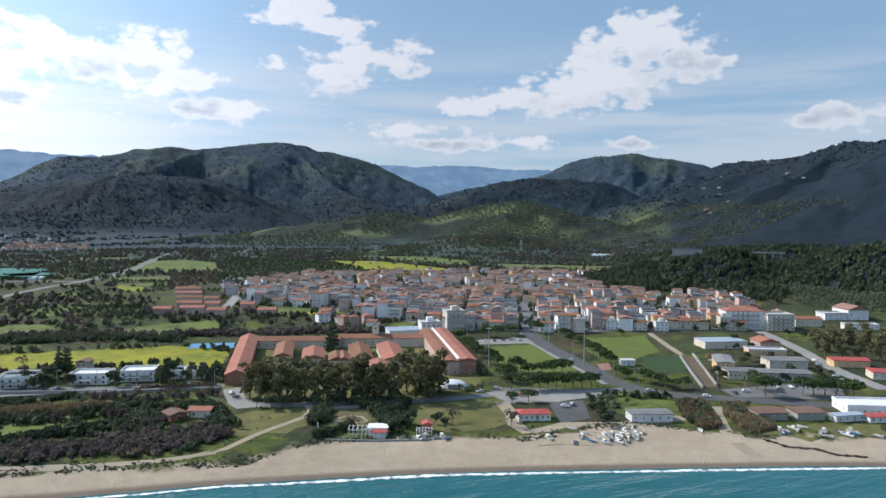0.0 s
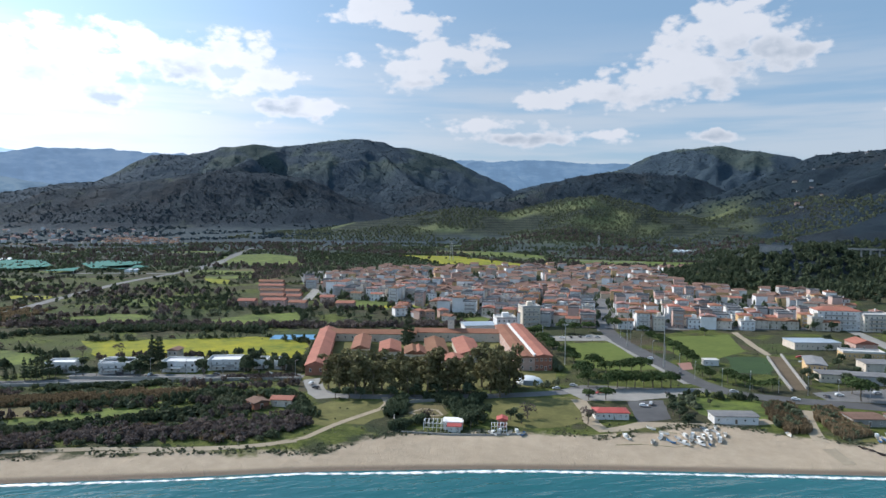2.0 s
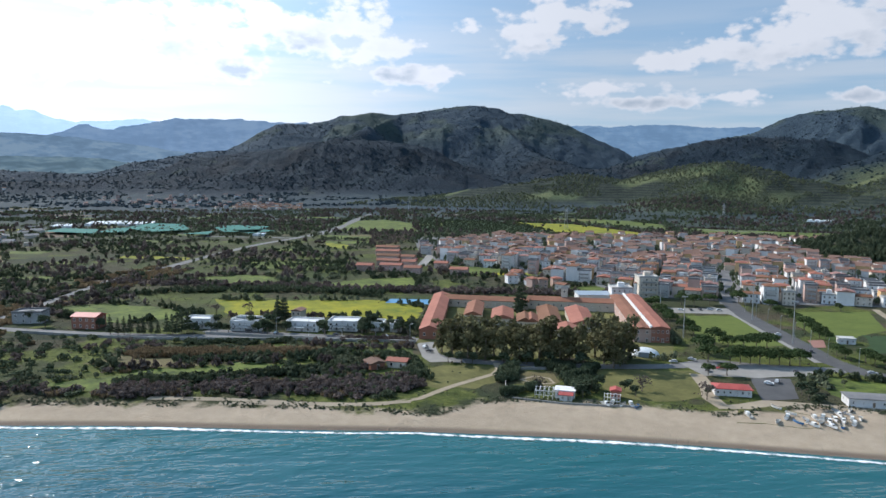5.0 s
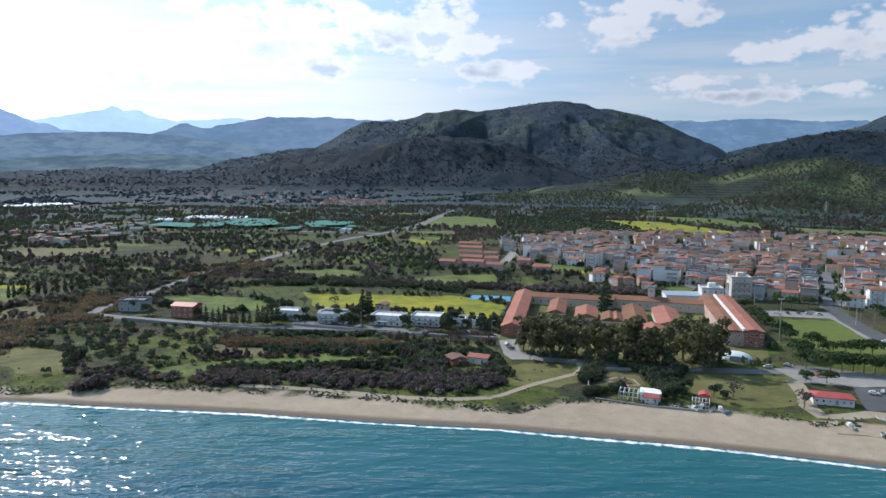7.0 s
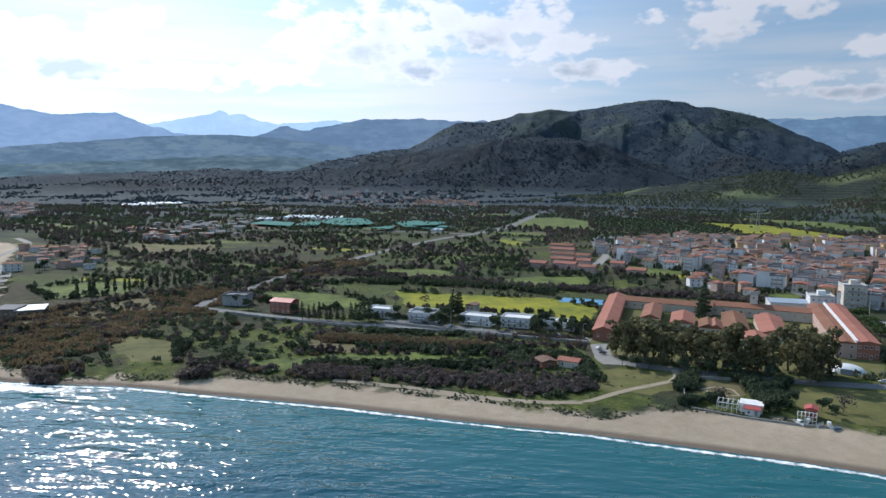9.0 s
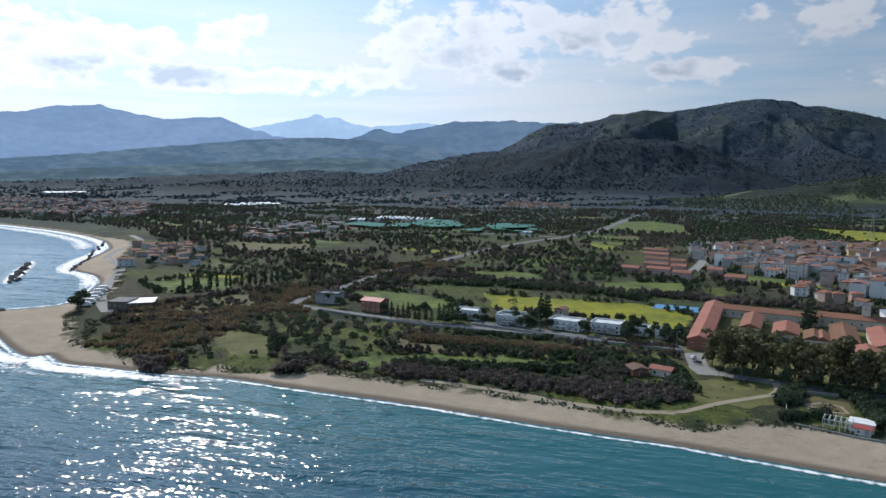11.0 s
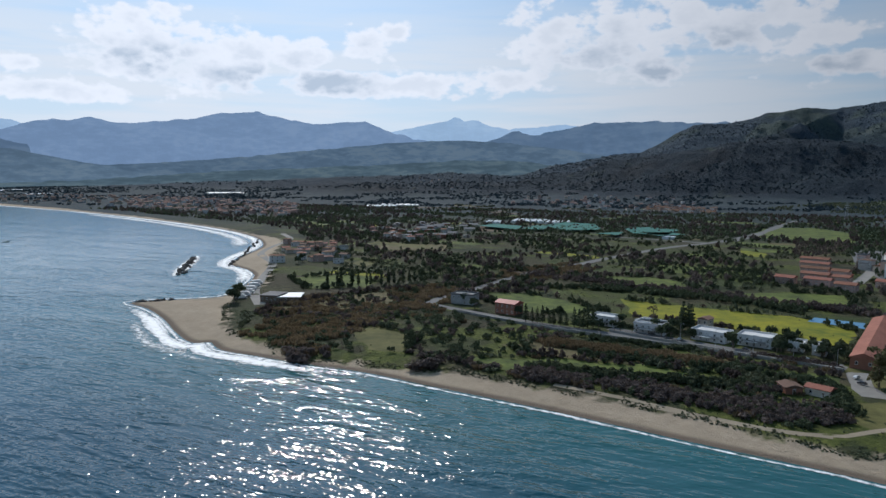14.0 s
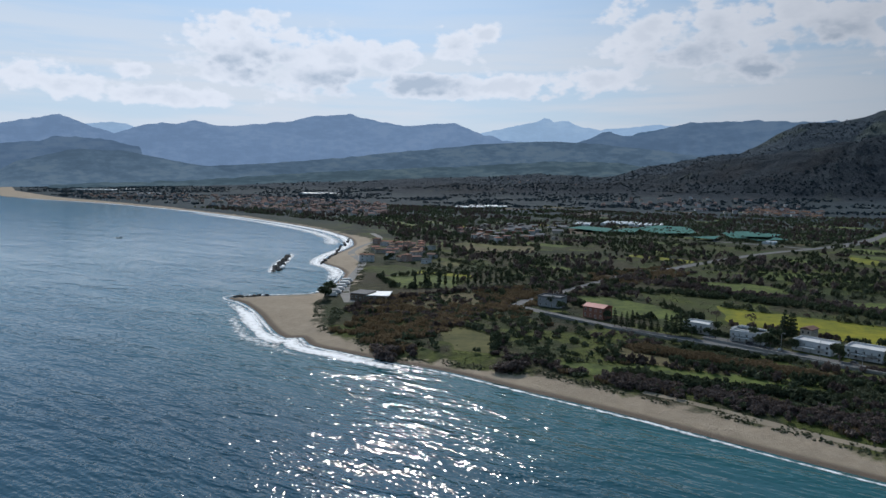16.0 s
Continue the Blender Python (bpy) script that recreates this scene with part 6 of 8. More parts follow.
    for mat, lo, hi, count, seed, label in ((M_LEAF_FAR, 0.44, 0.60, 9000, 34, "dark evergreen wood on the mountain sides"), (M_LEAF_SLOPE, 0.40, 0.62, 4500, 35, "oaks among the evergreens on the mountain sides, tinted haze blue")):
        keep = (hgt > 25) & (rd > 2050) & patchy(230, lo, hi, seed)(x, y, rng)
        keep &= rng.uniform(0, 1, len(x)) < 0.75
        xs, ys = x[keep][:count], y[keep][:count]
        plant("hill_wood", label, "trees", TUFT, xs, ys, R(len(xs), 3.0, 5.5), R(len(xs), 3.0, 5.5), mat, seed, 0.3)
    # orchard rows
    for poly, step, mat, label in (
            ([(-368.4, 1167.8), (-240.9, 1170.3), (-111.5, 957.7), (-99.6, 886.6), (-285.3, 910.8)], 7.0, M_LEAF_DARK, "dark citrus trees in straight rows"),
            ([(-309.1, 535.8), (-236.0, 543.6), (-219.5, 523.0), (-293.8, 512.7)], 6.0, M_LEAF_DARK, "young orchard trees in rows"),
            ([(-318.0, 530.2), (-289.9, 552.6), (-231.0, 543.6), (-223.2, 519.6), (-272.5, 509.4)], 7.0, M_LEAF_DARK, "young orchard trees in rows"),
            (VINES, 4.0, M_LEAF_OLIVE, "vines in rows on the slope"),
            ([(-335.8, 854.7), (-292.6, 892.4), (-264.6, 823.3), (-257.7, 698.9), (-275.5, 708.2)], 6.0, M_LEAF_BARE, "leafless orchard trees in rows")):
        p = np.array(poly)
        gx, gy = np.meshgrid(np.arange(p[:, 0].min(), p[:, 0].max(), step), np.arange(p[:, 1].min(), p[:, 1].max(), step * 1.4))
        gx, gy = gx.ravel() + rng.normal(0, 0.4, gx.size), gy.ravel() + rng.normal(0, 0.4, gx.size)
        ok = inside(gx, gy, poly)
        gx, gy = gx[ok][:1500], gy[ok][:1500]
        plant("orchard", label, "trees", CLUMP, gx, gy, R(len(gx), 1.5, 2.3), R(len(gx), 2.2, 3.6), mat, int(step * 10))


# ---- single trees ----
def trunk_mesh(rng, height, r, limbs, lean=0.05):
    bm = bmesh.new()
    def tube(a, b, ra, rb, sides=6):
        a, b = Vector(a), Vector(b)
        q = (b - a).to_track_quat("Z", "Y").to_matrix()
        rings = [[bm.verts.new(c + q @ Vector((rad * math.cos(2 * math.pi * k / sides), rad * math.sin(2 * math.pi * k / sides), 0))) for k in range(sides)] for c, rad in ((a, ra), (b, rb))]
        for k in range(sides):
            bm.faces.new((rings[0][k], rings[0][(k + 1) % sides], rings[1][(k + 1) % sides], rings[1][k]))
        bm.faces.new(rings[1])
    top = Vector((rng.uniform(-lean, lean) * height, rng.uniform(-lean, lean) * height, height))
    mid = top * 0.5 + Vector((rng.uniform(-0.3, 0.3), rng.uniform(-0.3, 0.3), 0))
    tube((0, 0, -0.4), mid, r, r * 0.72)
    tube(mid, top, r * 0.72, r * 0.4)
    for _ in range(limbs):
        a = rng.uniform(0, 2 * math.pi)
        s = mid.lerp(top, rng.uniform(0, 0.9))
        tube(s, s + Vector((math.cos(a), math.sin(a), 0.9)) * height * 0.28, r * 0.35, r * 0.1, 4)
    return bm


def tree(kind, seed):
    rng = np.random.default_rng(seed)
    root = new("tree")
    if kind == "eucalyptus":
        lob = [(rng.uniform(-3, 3), rng.uniform(-3, 3), z, rng.uniform(1.8, 3.2), rng.uniform(1.8, 3.2), rng.uniform(1.6, 2.6)) for z in np.linspace(3.0, 16.0, 13)]
        part("trunk", trunk_mesh(rng, 14, 0.45, 6), M_BARK, root)
        leaf, mat = leaf_cloud(rng, lob, 900, 0.52), M_LEAF_EUC
    elif kind == "pine":
        lob = [(3.0 * math.cos(a), 3.0 * math.sin(a), 5.2 + rng.uniform(-0.5, 0.6), 2.4, 2.4, 1.9) for a in np.arange(0, 6.2, 1.05)] + [(0, 0, 6.3, 3.0, 3.0, 1.8)]
        part("trunk", trunk_mesh(rng, 5.0, 0.3, 6), M_BARK, root)
        leaf, mat = leaf_cloud(rng, lob, 560, 0.42), M_LEAF_PINE
    elif kind == "cypress":
        lob = [(0, 0, z, r, r, 1.4) for z, r in ((1.5, 1.2), (3.2, 1.5), (5, 1.4), (6.8, 1.1), (8.5, 0.75), (10, 0.4))]
        part("trunk", trunk_mesh(rng, 8, 0.2, 0, 0.01), M_BARK, root)
        leaf, mat = leaf_cloud(rng, lob, 300, 0.4), M_LEAF_DARK
    elif kind == "conifer":
        lob = [(0, 0, z, r, r, 0.7) for z, r in ((2.2, 2.6), (4, 2.4), (5.8, 2.0), (7.6, 1.6), (9.4, 1.2), (11, 0.8), (12.4, 0.35))]
        part("trunk", trunk_mesh(rng, 12, 0.25, 0, 0.01), M_BARK, root)
        leaf, mat = leaf_cloud(rng, lob, 420, 0.42), M_LEAF_DARK
    elif kind == "bare":
        lob = lumps(rng, 7, 3.6, 7.0, 0.7, 0.9)
        part("trunk", trunk_mesh(rng, 5, 0.25, 9), M_BARK, root)
        leaf, mat = leaf_cloud(rng, lob, 150, 0.28), M_LEAF_BARE
    else:
        lob = lumps(rng, 9, 3.4, 6.5, 0.75, 0.85)
        part("trunk", trunk_mesh(rng, 4.0, 0.28, 6), M_BARK, root)
        leaf, mat = leaf_cloud(rng, [(x, y, z + 1.2, a, b, c) for x, y, z, a, b, c in lob], 420, 0.45), (M_LEAF_DARK if kind == "round" else M_LEAF_OLIVE)
    crown = new("crown", fast_mesh("crown", leaf, mat))
    crown.parent = root
    label = {"eucalyptus": "tall eucalyptus with open olive-brown crown", "pine": "umbrella pine with flat dark green crown",
             "cypress": "slim dark green columnar cypress", "conifer": "tall dark conifer tapering to a tip", "bare": "leafless grey-brown tree in winter",
             "round": "round dark green broadleaf tree", "olive": "grey-green olive tree with loose crown"}[kind]
    return tagged(root, label, "tree")


TREE_KINDS = {k: [tree(k, 100 * i + j) for j in range(2 if k != "eucalyptus" else 3)] for i, k in enumerate(("eucalyptus", "pine", "cypress", "conifer", "bare", "round", "olive"))}
SPARE = {k: list(v) for k, v in TREE_KINDS.items()}


def trees(kind, places, size=(0.85, 1.15), group="", seed=0):
    rnd = random.Random(seed + len(places) * 7)
    zs = level([p[0] for p in places], [p[1] for p in places])
    for (x, y), z in zip(places, zs):
        s = rnd.uniform(*size)
        m = pose(x, y, float(z), 0, 0, rnd.uniform(0, 360))
        if SPARE[kind]:
            ob = SPARE[kind].pop()
            ob.matrix_basis = m
        else:
            ob = copy_thing(rnd.choice(TREE_KINDS[kind]), m)
        ob.scale = (s * rnd.uniform(0.9, 1.1), s * rnd.uniform(0.9, 1.1), s)
        if group:
            tagged(ob, group=group)


def row(a, b, n, jitter=0.6, seed=0):
    rnd = random.Random(seed + n)
    return [(a[0] + (b[0] - a[0]) * i / max(1, n - 1) + rnd.uniform(-jitter, jitter), a[1] + (b[1] - a[1]) * i / max(1, n - 1) + rnd.uniform(-jitter, jitter)) for i in range(n)]


trees("eucalyptus", [(-80.4, 288.8), (-73.9, 282.0), (-72.8, 292.7), (-67.0, 282.2), (-65.3, 291.2), (-59.4, 281.6), (-57.3, 289.6), (-52.1, 281.8), (-49.9, 290.7), (-44.8, 282.9), (-42.2, 290.1), (-37.0, 283.2), (-33.6, 290.4), (-28.6, 283.5), (-25.2, 292.5), (-21.6, 289.0), (-11.0, 291.1), (-6.8, 284.2), (-3.2, 292.3), (-15.1, 300.4), (-9.1, 304.5), (-1.5, 300.8)], (0.8, 1.1), "grove before the old works")
trees("eucalyptus", [(217.5, 401.0), (213.5, 384.8), (233.5, 412.0), (221.4, 382.0), (241.8, 408.9), (229.2, 379.4), (247.8, 402.3), (235.6, 373.7), (253.1, 397.6), (250.8, 427.4), (242.2, 430.8), (261.6, 427.9)], (0.6, 0.8), "brown grove beside the school")
trees("round", [(-73.3, 273.7), (-67.3, 272.2), (-63.2, 274.0), (-41.6, 279.6), (-32.4, 279.9), (-18.7, 280.4), (-50.1, 276.0)], (0.6, 0.9))
trees("conifer", [(-62.6, 388.6), (-62.0, 379.2), (-62.0, 395.2)], (1.1, 1.4))
trees("pine", [(30.4, 320.5), (37.1, 339.2), (41.5, 329.9), (48.8, 333.7), (53.7, 333.8), (59.1, 336.4), (28.3, 351.6), (25.4, 359.5), (31.0, 305.9), (39.6, 304.2), (43.6, 306.3), (47.4, 306.4), (51.2, 306.6), (55.2, 307.7), (59.2, 308.8), (63.0, 309.0), (67.1, 310.1)], (0.75, 1.0), "pines round the playing field")
trees("pine", [(84.6, 385.5), (86.3, 376.4), (87.3, 367.6), (88.3, 359.3), (83.5, 401.8), (81.6, 412.1), (78.8, 423.0), (77.4, 438.6)], (0.7, 0.9), "pines along the avenue")
trees("pine", [(94.9, 322.8), (96.8, 318.5), (100.3, 316.5), (101.5, 310.3), (104.6, 308.4), (109.7, 310.6), (88.1, 327.0), (86.0, 331.5)], (0.6, 0.8), "pines along the sea road")
trees("pine", [(140.3, 297.9), (157.4, 300.4), (161.4, 298.6), (167.5, 300.7), (171.4, 299.0), (174.3, 297.2), (141.9, 309.7), (177.3, 296.4)], (0.9, 1.15), "umbrella pines beside the yard")
trees("round", [(178.0, 420.2), (190.3, 417.2), (175.7, 371.3), (164.9, 370.8), (230.4, 442.0), (233.5, 434.2), (224.3, 447.9), (192.1, 472.6), (183.0, 479.2), (203.0, 470.9)], (0.6, 0.9))
trees("pine", [(28.0, 440.3), (34.9, 436.5), (44.7, 445.2), (62.3, 454.7), (13.4, 431.5), (10.3, 419.8), (14.2, 403.8), (17.0, 392.1), (18.9, 376.5)], (0.8, 1.0))
trees("conifer", [(-178.4, 321.7), (-177.6, 325.2), (-177.6, 328.7), (-177.2, 317.3), (-211.2, 286.9), (-210.3, 290.6), (-177.8, 320.1), (-176.1, 324.5)], (0.85, 1.15), "conifers among the villas")
trees("round", [(-171.9, 298.9), (-177.9, 313.0), (-126.8, 314.8), (-127.7, 323.6), (-128.6, 332.9), (-115.9, 324.1), (-110.7, 324.3), (-115.7, 331.0), (-106.6, 319.9), (-143.6, 303.8), (-176.7, 298.7), (-185.0, 304.4)], (0.7, 1.1), "garden trees among the villas")
trees("conifer", row(*[(-242.3, 274.6), (-211.6, 285.0)], 11), (0.55, 0.8), "dark conifer row beside the road")
trees("bare", [(-206.3, 339.8), (-32.7, 247.1), (25.8, 252.1), (4.0, 256.3), (-223.0, 333.5)], (0.8, 1.0))
trees("round", [(-205.3, 306.9), (-199.9, 293.7), (-143.8, 304.7), (-126.9, 310.7), (-124.3, 315.1), (-123.4, 324.3), (-115.2, 322.0), (-111.5, 319.9), (-301.4, 286.0), (-286.1, 279.7), (-256.0, 283.3)], (0.6, 0.9), "garden trees among the villas")
trees("round", [(-209.2, 287.5), (-204.5, 286.9), (-195.6, 293.0), (-190.2, 294.3), (-173.7, 298.3), (-169.5, 301.9), (-163.8, 303.4), (-128.4, 314.4), (-123.0, 315.8), (-116.7, 314.9), (-109.5, 315.9), (-105.6, 317.9), (-101.4, 317.3)], (0.55, 0.85), "garden trees among the villas")
trees("cypress", row(*[(-404.5, 254.4), (-380.3, 320.0)], 14, 2.0), (0.8, 1.2), "cypress row beside the paddock")
trees("round", [(-395.3, 183.9), (-408.2, 191.8), (-388.1, 178.8), (-527.9, 302.7), (-538.6, 313.1)], (0.9, 1.2))
trees("round", [(-16.1, 242.4), (-18.4, 246.2), (-14.1, 248.9), (-11.7, 254.5), (-2.2, 253.3), (-0.2, 256.2), (1.9, 249.4), (26.2, 257.0), (60.2, 262.3), (59.1, 267.5), (63.0, 273.1), (60.6, 279.5)], (0.5, 0.75))
trees("pine", [(29.3, 285.3), (36.3, 285.5)], (0.55, 0.7))
trees("round", [(61.2, 253.1), (115.5, 444.6), (37.8, 529.5), (28.2, 511.8), (21.3, 495.3), (-35.3, 525.1), (-27.4, 537.6), (-11.4, 512.3), (-19.1, 550.7), (-148.8, 565.8), (-146.4, 583.7), (-166.9, 564.6), (201.3, 539.2), (177.3, 520.3)], (0.6, 0.9))
trees("round", [(131.2, 333.2), (131.1, 324.1), (146.0, 324.6), (148.0, 320.3), (159.0, 318.6), (172.0, 339.5), (182.2, 335.1), (175.5, 319.2), (157.8, 359.4), (159.6, 341.4), (189.1, 369.0), (169.0, 398.8), (197.2, 428.6), (176.8, 394.3), (173.5, 310.8)], (0.55, 0.8), "trees round the school")
trees("olive", [(76.5, 283.4), (65.6, 286.5), (117.1, 274.7), (116.1, 266.9), (104.0, 275.9), (103.6, 268.8), (124.3, 279.8)], (0.35, 0.55), "bushes along the stream mouth")


# ---- buildings ----
M_CREAM = surface("cream_render", (0.42, 0.37, 0.30), (0.58, 0.52, 0.44), 0.4, 0.9, 0.12, vary=0.15)
M_PINK = surface("pink_render", (0.36, 0.25, 0.21), (0.50, 0.36, 0.31), 0.4, 0.9, 0.12, vary=0.15)
M_OCHRE = surface("ochre_render", (0.40, 0.27, 0.13), (0.54, 0.39, 0.21), 0.4, 0.9, 0.12, vary=0.12)
M_GREY = surface("grey_render", (0.30, 0.30, 0.30), (0.46, 0.46, 0.45), 0.4, 0.9, 0.12, vary=0.12)
M_BRICK = surface("red_brick_wall", (0.25, 0.11, 0.075), (0.36, 0.17, 0.12), 0.8, 0.9, 0.12, vary=0.1)
M_TILE = surface("terracotta_tiles", (0.150, 0.066, 0.042), (0.275, 0.132, 0.084), 0.9, 0.85, 0.1, vary=0.3)
M_TILE_OLD = surface("old_brown_tiles", (0.14, 0.08, 0.062), (0.25, 0.15, 0.12), 0.9, 0.9, 0.1, vary=0.28)
M_RED_SHEET = surface("red_roof_sheet", (0.27, 0.045, 0.038), (0.38, 0.075, 0.06), 0.4, 0.6, 0.1)
M_GREY_ROOF = surface("grey_roofing", (0.12, 0.12, 0.125), (0.21, 0.21, 0.21), 0.4, 0.85, 0.1, vary=0.15)
M_PALE_ROOF = surface("pale_roof_screed", (0.28, 0.275, 0.265), (0.44, 0.43, 0.41), 0.4, 0.85, 0.1, vary=0.2)
M_BLUE_ROOF = surface("blue_grey_roof_sheet", (0.22, 0.27, 0.32), (0.33, 0.38, 0.43), 0.4, 0.5, 0.1)
M_GLASS = surface("dark_window_glass", (0.02, 0.024, 0.028), (0.05, 0.055, 0.06), 0.5, 0.15)
M_FRAME = surface("window_frame_paint", (0.45, 0.43, 0.40), (0.62, 0.60, 0.56), 1.0, 0.7, vary=0.2)
M_SHUTTER = surface("dark_shutter_paint", (0.10, 0.075, 0.05), (0.17, 0.13, 0.09), 1.0, 0.7, vary=0.4)
M_STEEL = surface("galvanised_steel", (0.35, 0.36, 0.37), (0.50, 0.51, 0.52), 1.0, 0.45, metal=0.6)
M_NET = surface("turquoise_shade_net", (0.03, 0.125, 0.105), (0.05, 0.165, 0.14), 0.15, 0.95, 0.03)
M_PLASTIC = surface("white_greenhouse_film", (0.5, 0.53, 0.54), (0.66, 0.69, 0.7), 0.2, 0.35, 0.05)
M_STONE = surface("dark_breakwater_rock", (0.05, 0.045, 0.042), (0.13, 0.12, 0.11), 0.6, 0.9, 0.15, vary=0.3)


def box(bm, x0, x1, y0, y1, z0, z1):
    v = [bm.verts.new((x, y, z)) for z in (z0, z1) for x, y in ((x0, y0), (x1, y0), (x1, y1), (x0, y1))]
    for f in ((3, 2, 1, 0), (4, 5, 6, 7), (0, 1, 5, 4), (1, 2, 6, 5), (2, 3, 7, 6), (3, 0, 4, 7)):
        bm.faces.new([v[i] for i in f])
    return v


def boxed(*args):
    bm = bmesh.new()
    box(bm, *args)
    return bm


def gable(w, d, z, rise, over=0.5, along="x", t=0.22, hip=0.0):
    """Pitched roof slab over a w x d plan, centred; hip: how far the ridge ends draw in."""
    bm = bmesh.new()
    x, y = w / 2 + over, d / 2 + over
    if along == "x":
        ring = [(-x, -y), (x, -y), (x, y), (-x, y)]
        ridge = [(-x + hip, 0), (x - hip, 0)]
    else:
        ring = [(x, -y), (x, y), (-x, y), (-x, -y)]
        ridge = [(0, -y + hip), (0, y - hip)]
    low = [bm.verts.new((a, b, z - t)) for a, b in ring]
    top = [bm.verts.new((a, b, z)) for a, b in ring]
    r = [bm.verts.new((a, b, z + rise)) for a, b in ridge]
    bm.faces.new(low[::-1])
    for k in range(4):
        bm.faces.new((low[k], low[(k + 1) % 4], top[(k + 1) % 4], top[k]))
    bm.faces.new((top[0], top[1], r[1], r[0]))
    bm.faces.new((top[1], top[2], r[1]))
    bm.faces.new((top[2], top[3], r[0], r[1]))
    bm.faces.new((top[3], top[0], r[0]))
    return bm


def terrace(w, d, z, over=0.15):
    """Flat roof with a parapet and a stair head."""
    bm = bmesh.new()
    x, y = w / 2 + over, d / 2 + over
    box(bm, -x, x, -y, y, z - 0.05, z + 0.2)
    for a in ((-x, x, -y, -y + 0.25), (-x, x, y - 0.25, y), (-x, -x + 0.25, -y + 0.25, y - 0.25), (x - 0.25, x, -y + 0.25, y - 0.25)):
        box(bm, *a, z + 0.2, z + 1.0)
    return bm


def pane_mesh():
    """A window one metre wide and high: frame standing proud of a set-back pane."""
    bm = bmesh.new()
    o, i, f, g = 0.5, 0.38, -0.06, 0.0
    rings = [[bm.verts.new((x * s, y, z * s)) for x, z in ((-1, -1), (1, -1), (1, 1), (-1, 1))] for s, y in ((o, 0.02), (o, f), (i, f), (i, g))]
    for a, b in zip(rings, rings[1:]):
        for k in range(4):
            bm.faces.new((a[k], a[(k + 1) % 4], b[(k + 1) % 4], b[k]))
    last = bm.faces.new(rings[3])
    last.material_index = 1
    me = bpy.data.meshes.new("window")
    bm.to_mesh(me)
    bm.free()
    return me


PANE = pane_mesh()
PANE.materials.append(M_FRAME)
PANE.materials.append(M_GLASS)
PANE_DARK = PANE.copy()
PANE_DARK.materials[0] = M_SHUTTER
DOOR = PANE.copy()
DOOR.materials[1] = M_SHUTTER


def window(parent, x, y, z, w, h, turn=0, mesh=None, name="window"):
    ob = new(name, mesh or PANE)
    ob.parent = parent
    ob.matrix_basis = pose(x, y, z, 0, 0, turn) @ Matrix.Diagonal((w, 1, h, 1))
    return ob


def building(name, label, w, d, h, roof="gable", wall=None, roof_mat=None, floors=2, cols=3, sides=2, rise=None, along=None, win=(1.1, 1.5),
             balcony=0, door=True, hip=None, stairhead=False, category="house", dark=False, chimney=False):
    wall, roof_mat = wall or M_CREAM, roof_mat or M_TILE
    root = new(name)
    body = boxed(-w / 2, w / 2, -d / 2, d / 2, -0.5, h)
    along = along or ("x" if w >= d else "y")
    span = min(w, d) if (along == "x") == (w >= d) else max(w, d)
    rise = rise if rise is not None else span * 0.18
    if roof == "gable" and not hip:
        ends = ((-w / 2, 0), (w / 2, 0)) if along == "x" else ((0, -d / 2), (0, d / 2))
        for ex, ey in ends:
            a = [(ex, -d / 2, h), (ex, d / 2, h), (ex, 0, h + rise * 0.93)] if along == "x" else [(-w / 2, ey, h), (w / 2, ey, h), (0, ey, h + rise * 0.93)]
            body.faces.new([body.verts.new(v) for v in a])
    part("wall", body, wall, root)
    if roof in ("gable", "hip"):
        part("roof", gable(w, d, h + 0.25, rise, 0.45, along, hip=(span * 0.45 if roof == "hip" else (hip or 0))), roof_mat, root)
    elif roof == "shed":
        part("roof", boxed(-w / 2 - 0.3, w / 2 + 0.3, -d / 2 - 0.3, d / 2 + 0.3, h, h + 0.35), roof_mat, root)
    else:
        part("roof", terrace(w, d, h), roof_mat, root)
        if stairhead:
            part("stair_head", boxed(-w * 0.1, w * 0.22, d * 0.05, d * 0.35, h + 0.2, h + 2.7), wall, root)
    storey = h / floors
    mesh = PANE_DARK if dark else PANE
    for f in range(floors):
        z = storey * f + storey * 0.55
        for c in range(cols):
            x = -w / 2 + w * (c + 0.5) / cols
            if f == 0 and door and c == cols // 2:
                window(root, x, -d / 2, 1.05, 1.1, 2.1, 0, DOOR, "door")
            else:
                window(root, x, -d / 2, z, win[0], win[1], 0, mesh)
        for c in range(sides):
            y = -d / 2 + d * (c + 0.5) / max(1, sides)
            window(root, -w / 2, y, z, win[0], win[1], -90, mesh)
            window(root, w / 2, y, z, win[0], win[1], 90, mesh)
        if f and balcony and f <= balcony:
            b = boxed(-w * 0.36, w * 0.36, -d / 2 - 1.2, -d / 2, storey * f - 0.15, storey * f + 0.02)
            for a in ((-w * 0.36, w * 0.36, -d / 2 - 1.2, -d / 2 - 1.12), ):
                box(b, *a, storey * f + 0.02, storey * f + 0.95)
            part("balcony", b, M_PALE_ROOF, root)
    if chimney:
        part("chimney", boxed(w * 0.2, w * 0.2 + 0.7, d * 0.1, d * 0.1 + 0.7, h, h + rise + 1.0), wall, root)
    return tagged(root, label, category)


def stand(root, p, q, depth):
    """Sets a building with its front from p to q."""
    a = math.atan2(q[1] - p[1], q[0] - p[0])
    n = Vector((-math.sin(a), math.cos(a)))
    c = (Vector(p) + Vector(q)) / 2 + n * depth / 2
    root.matrix_basis = pose(c.x, c.y, float(level([c.x], [c.y])[0]), 0, 0, math.degrees(a))
    return root


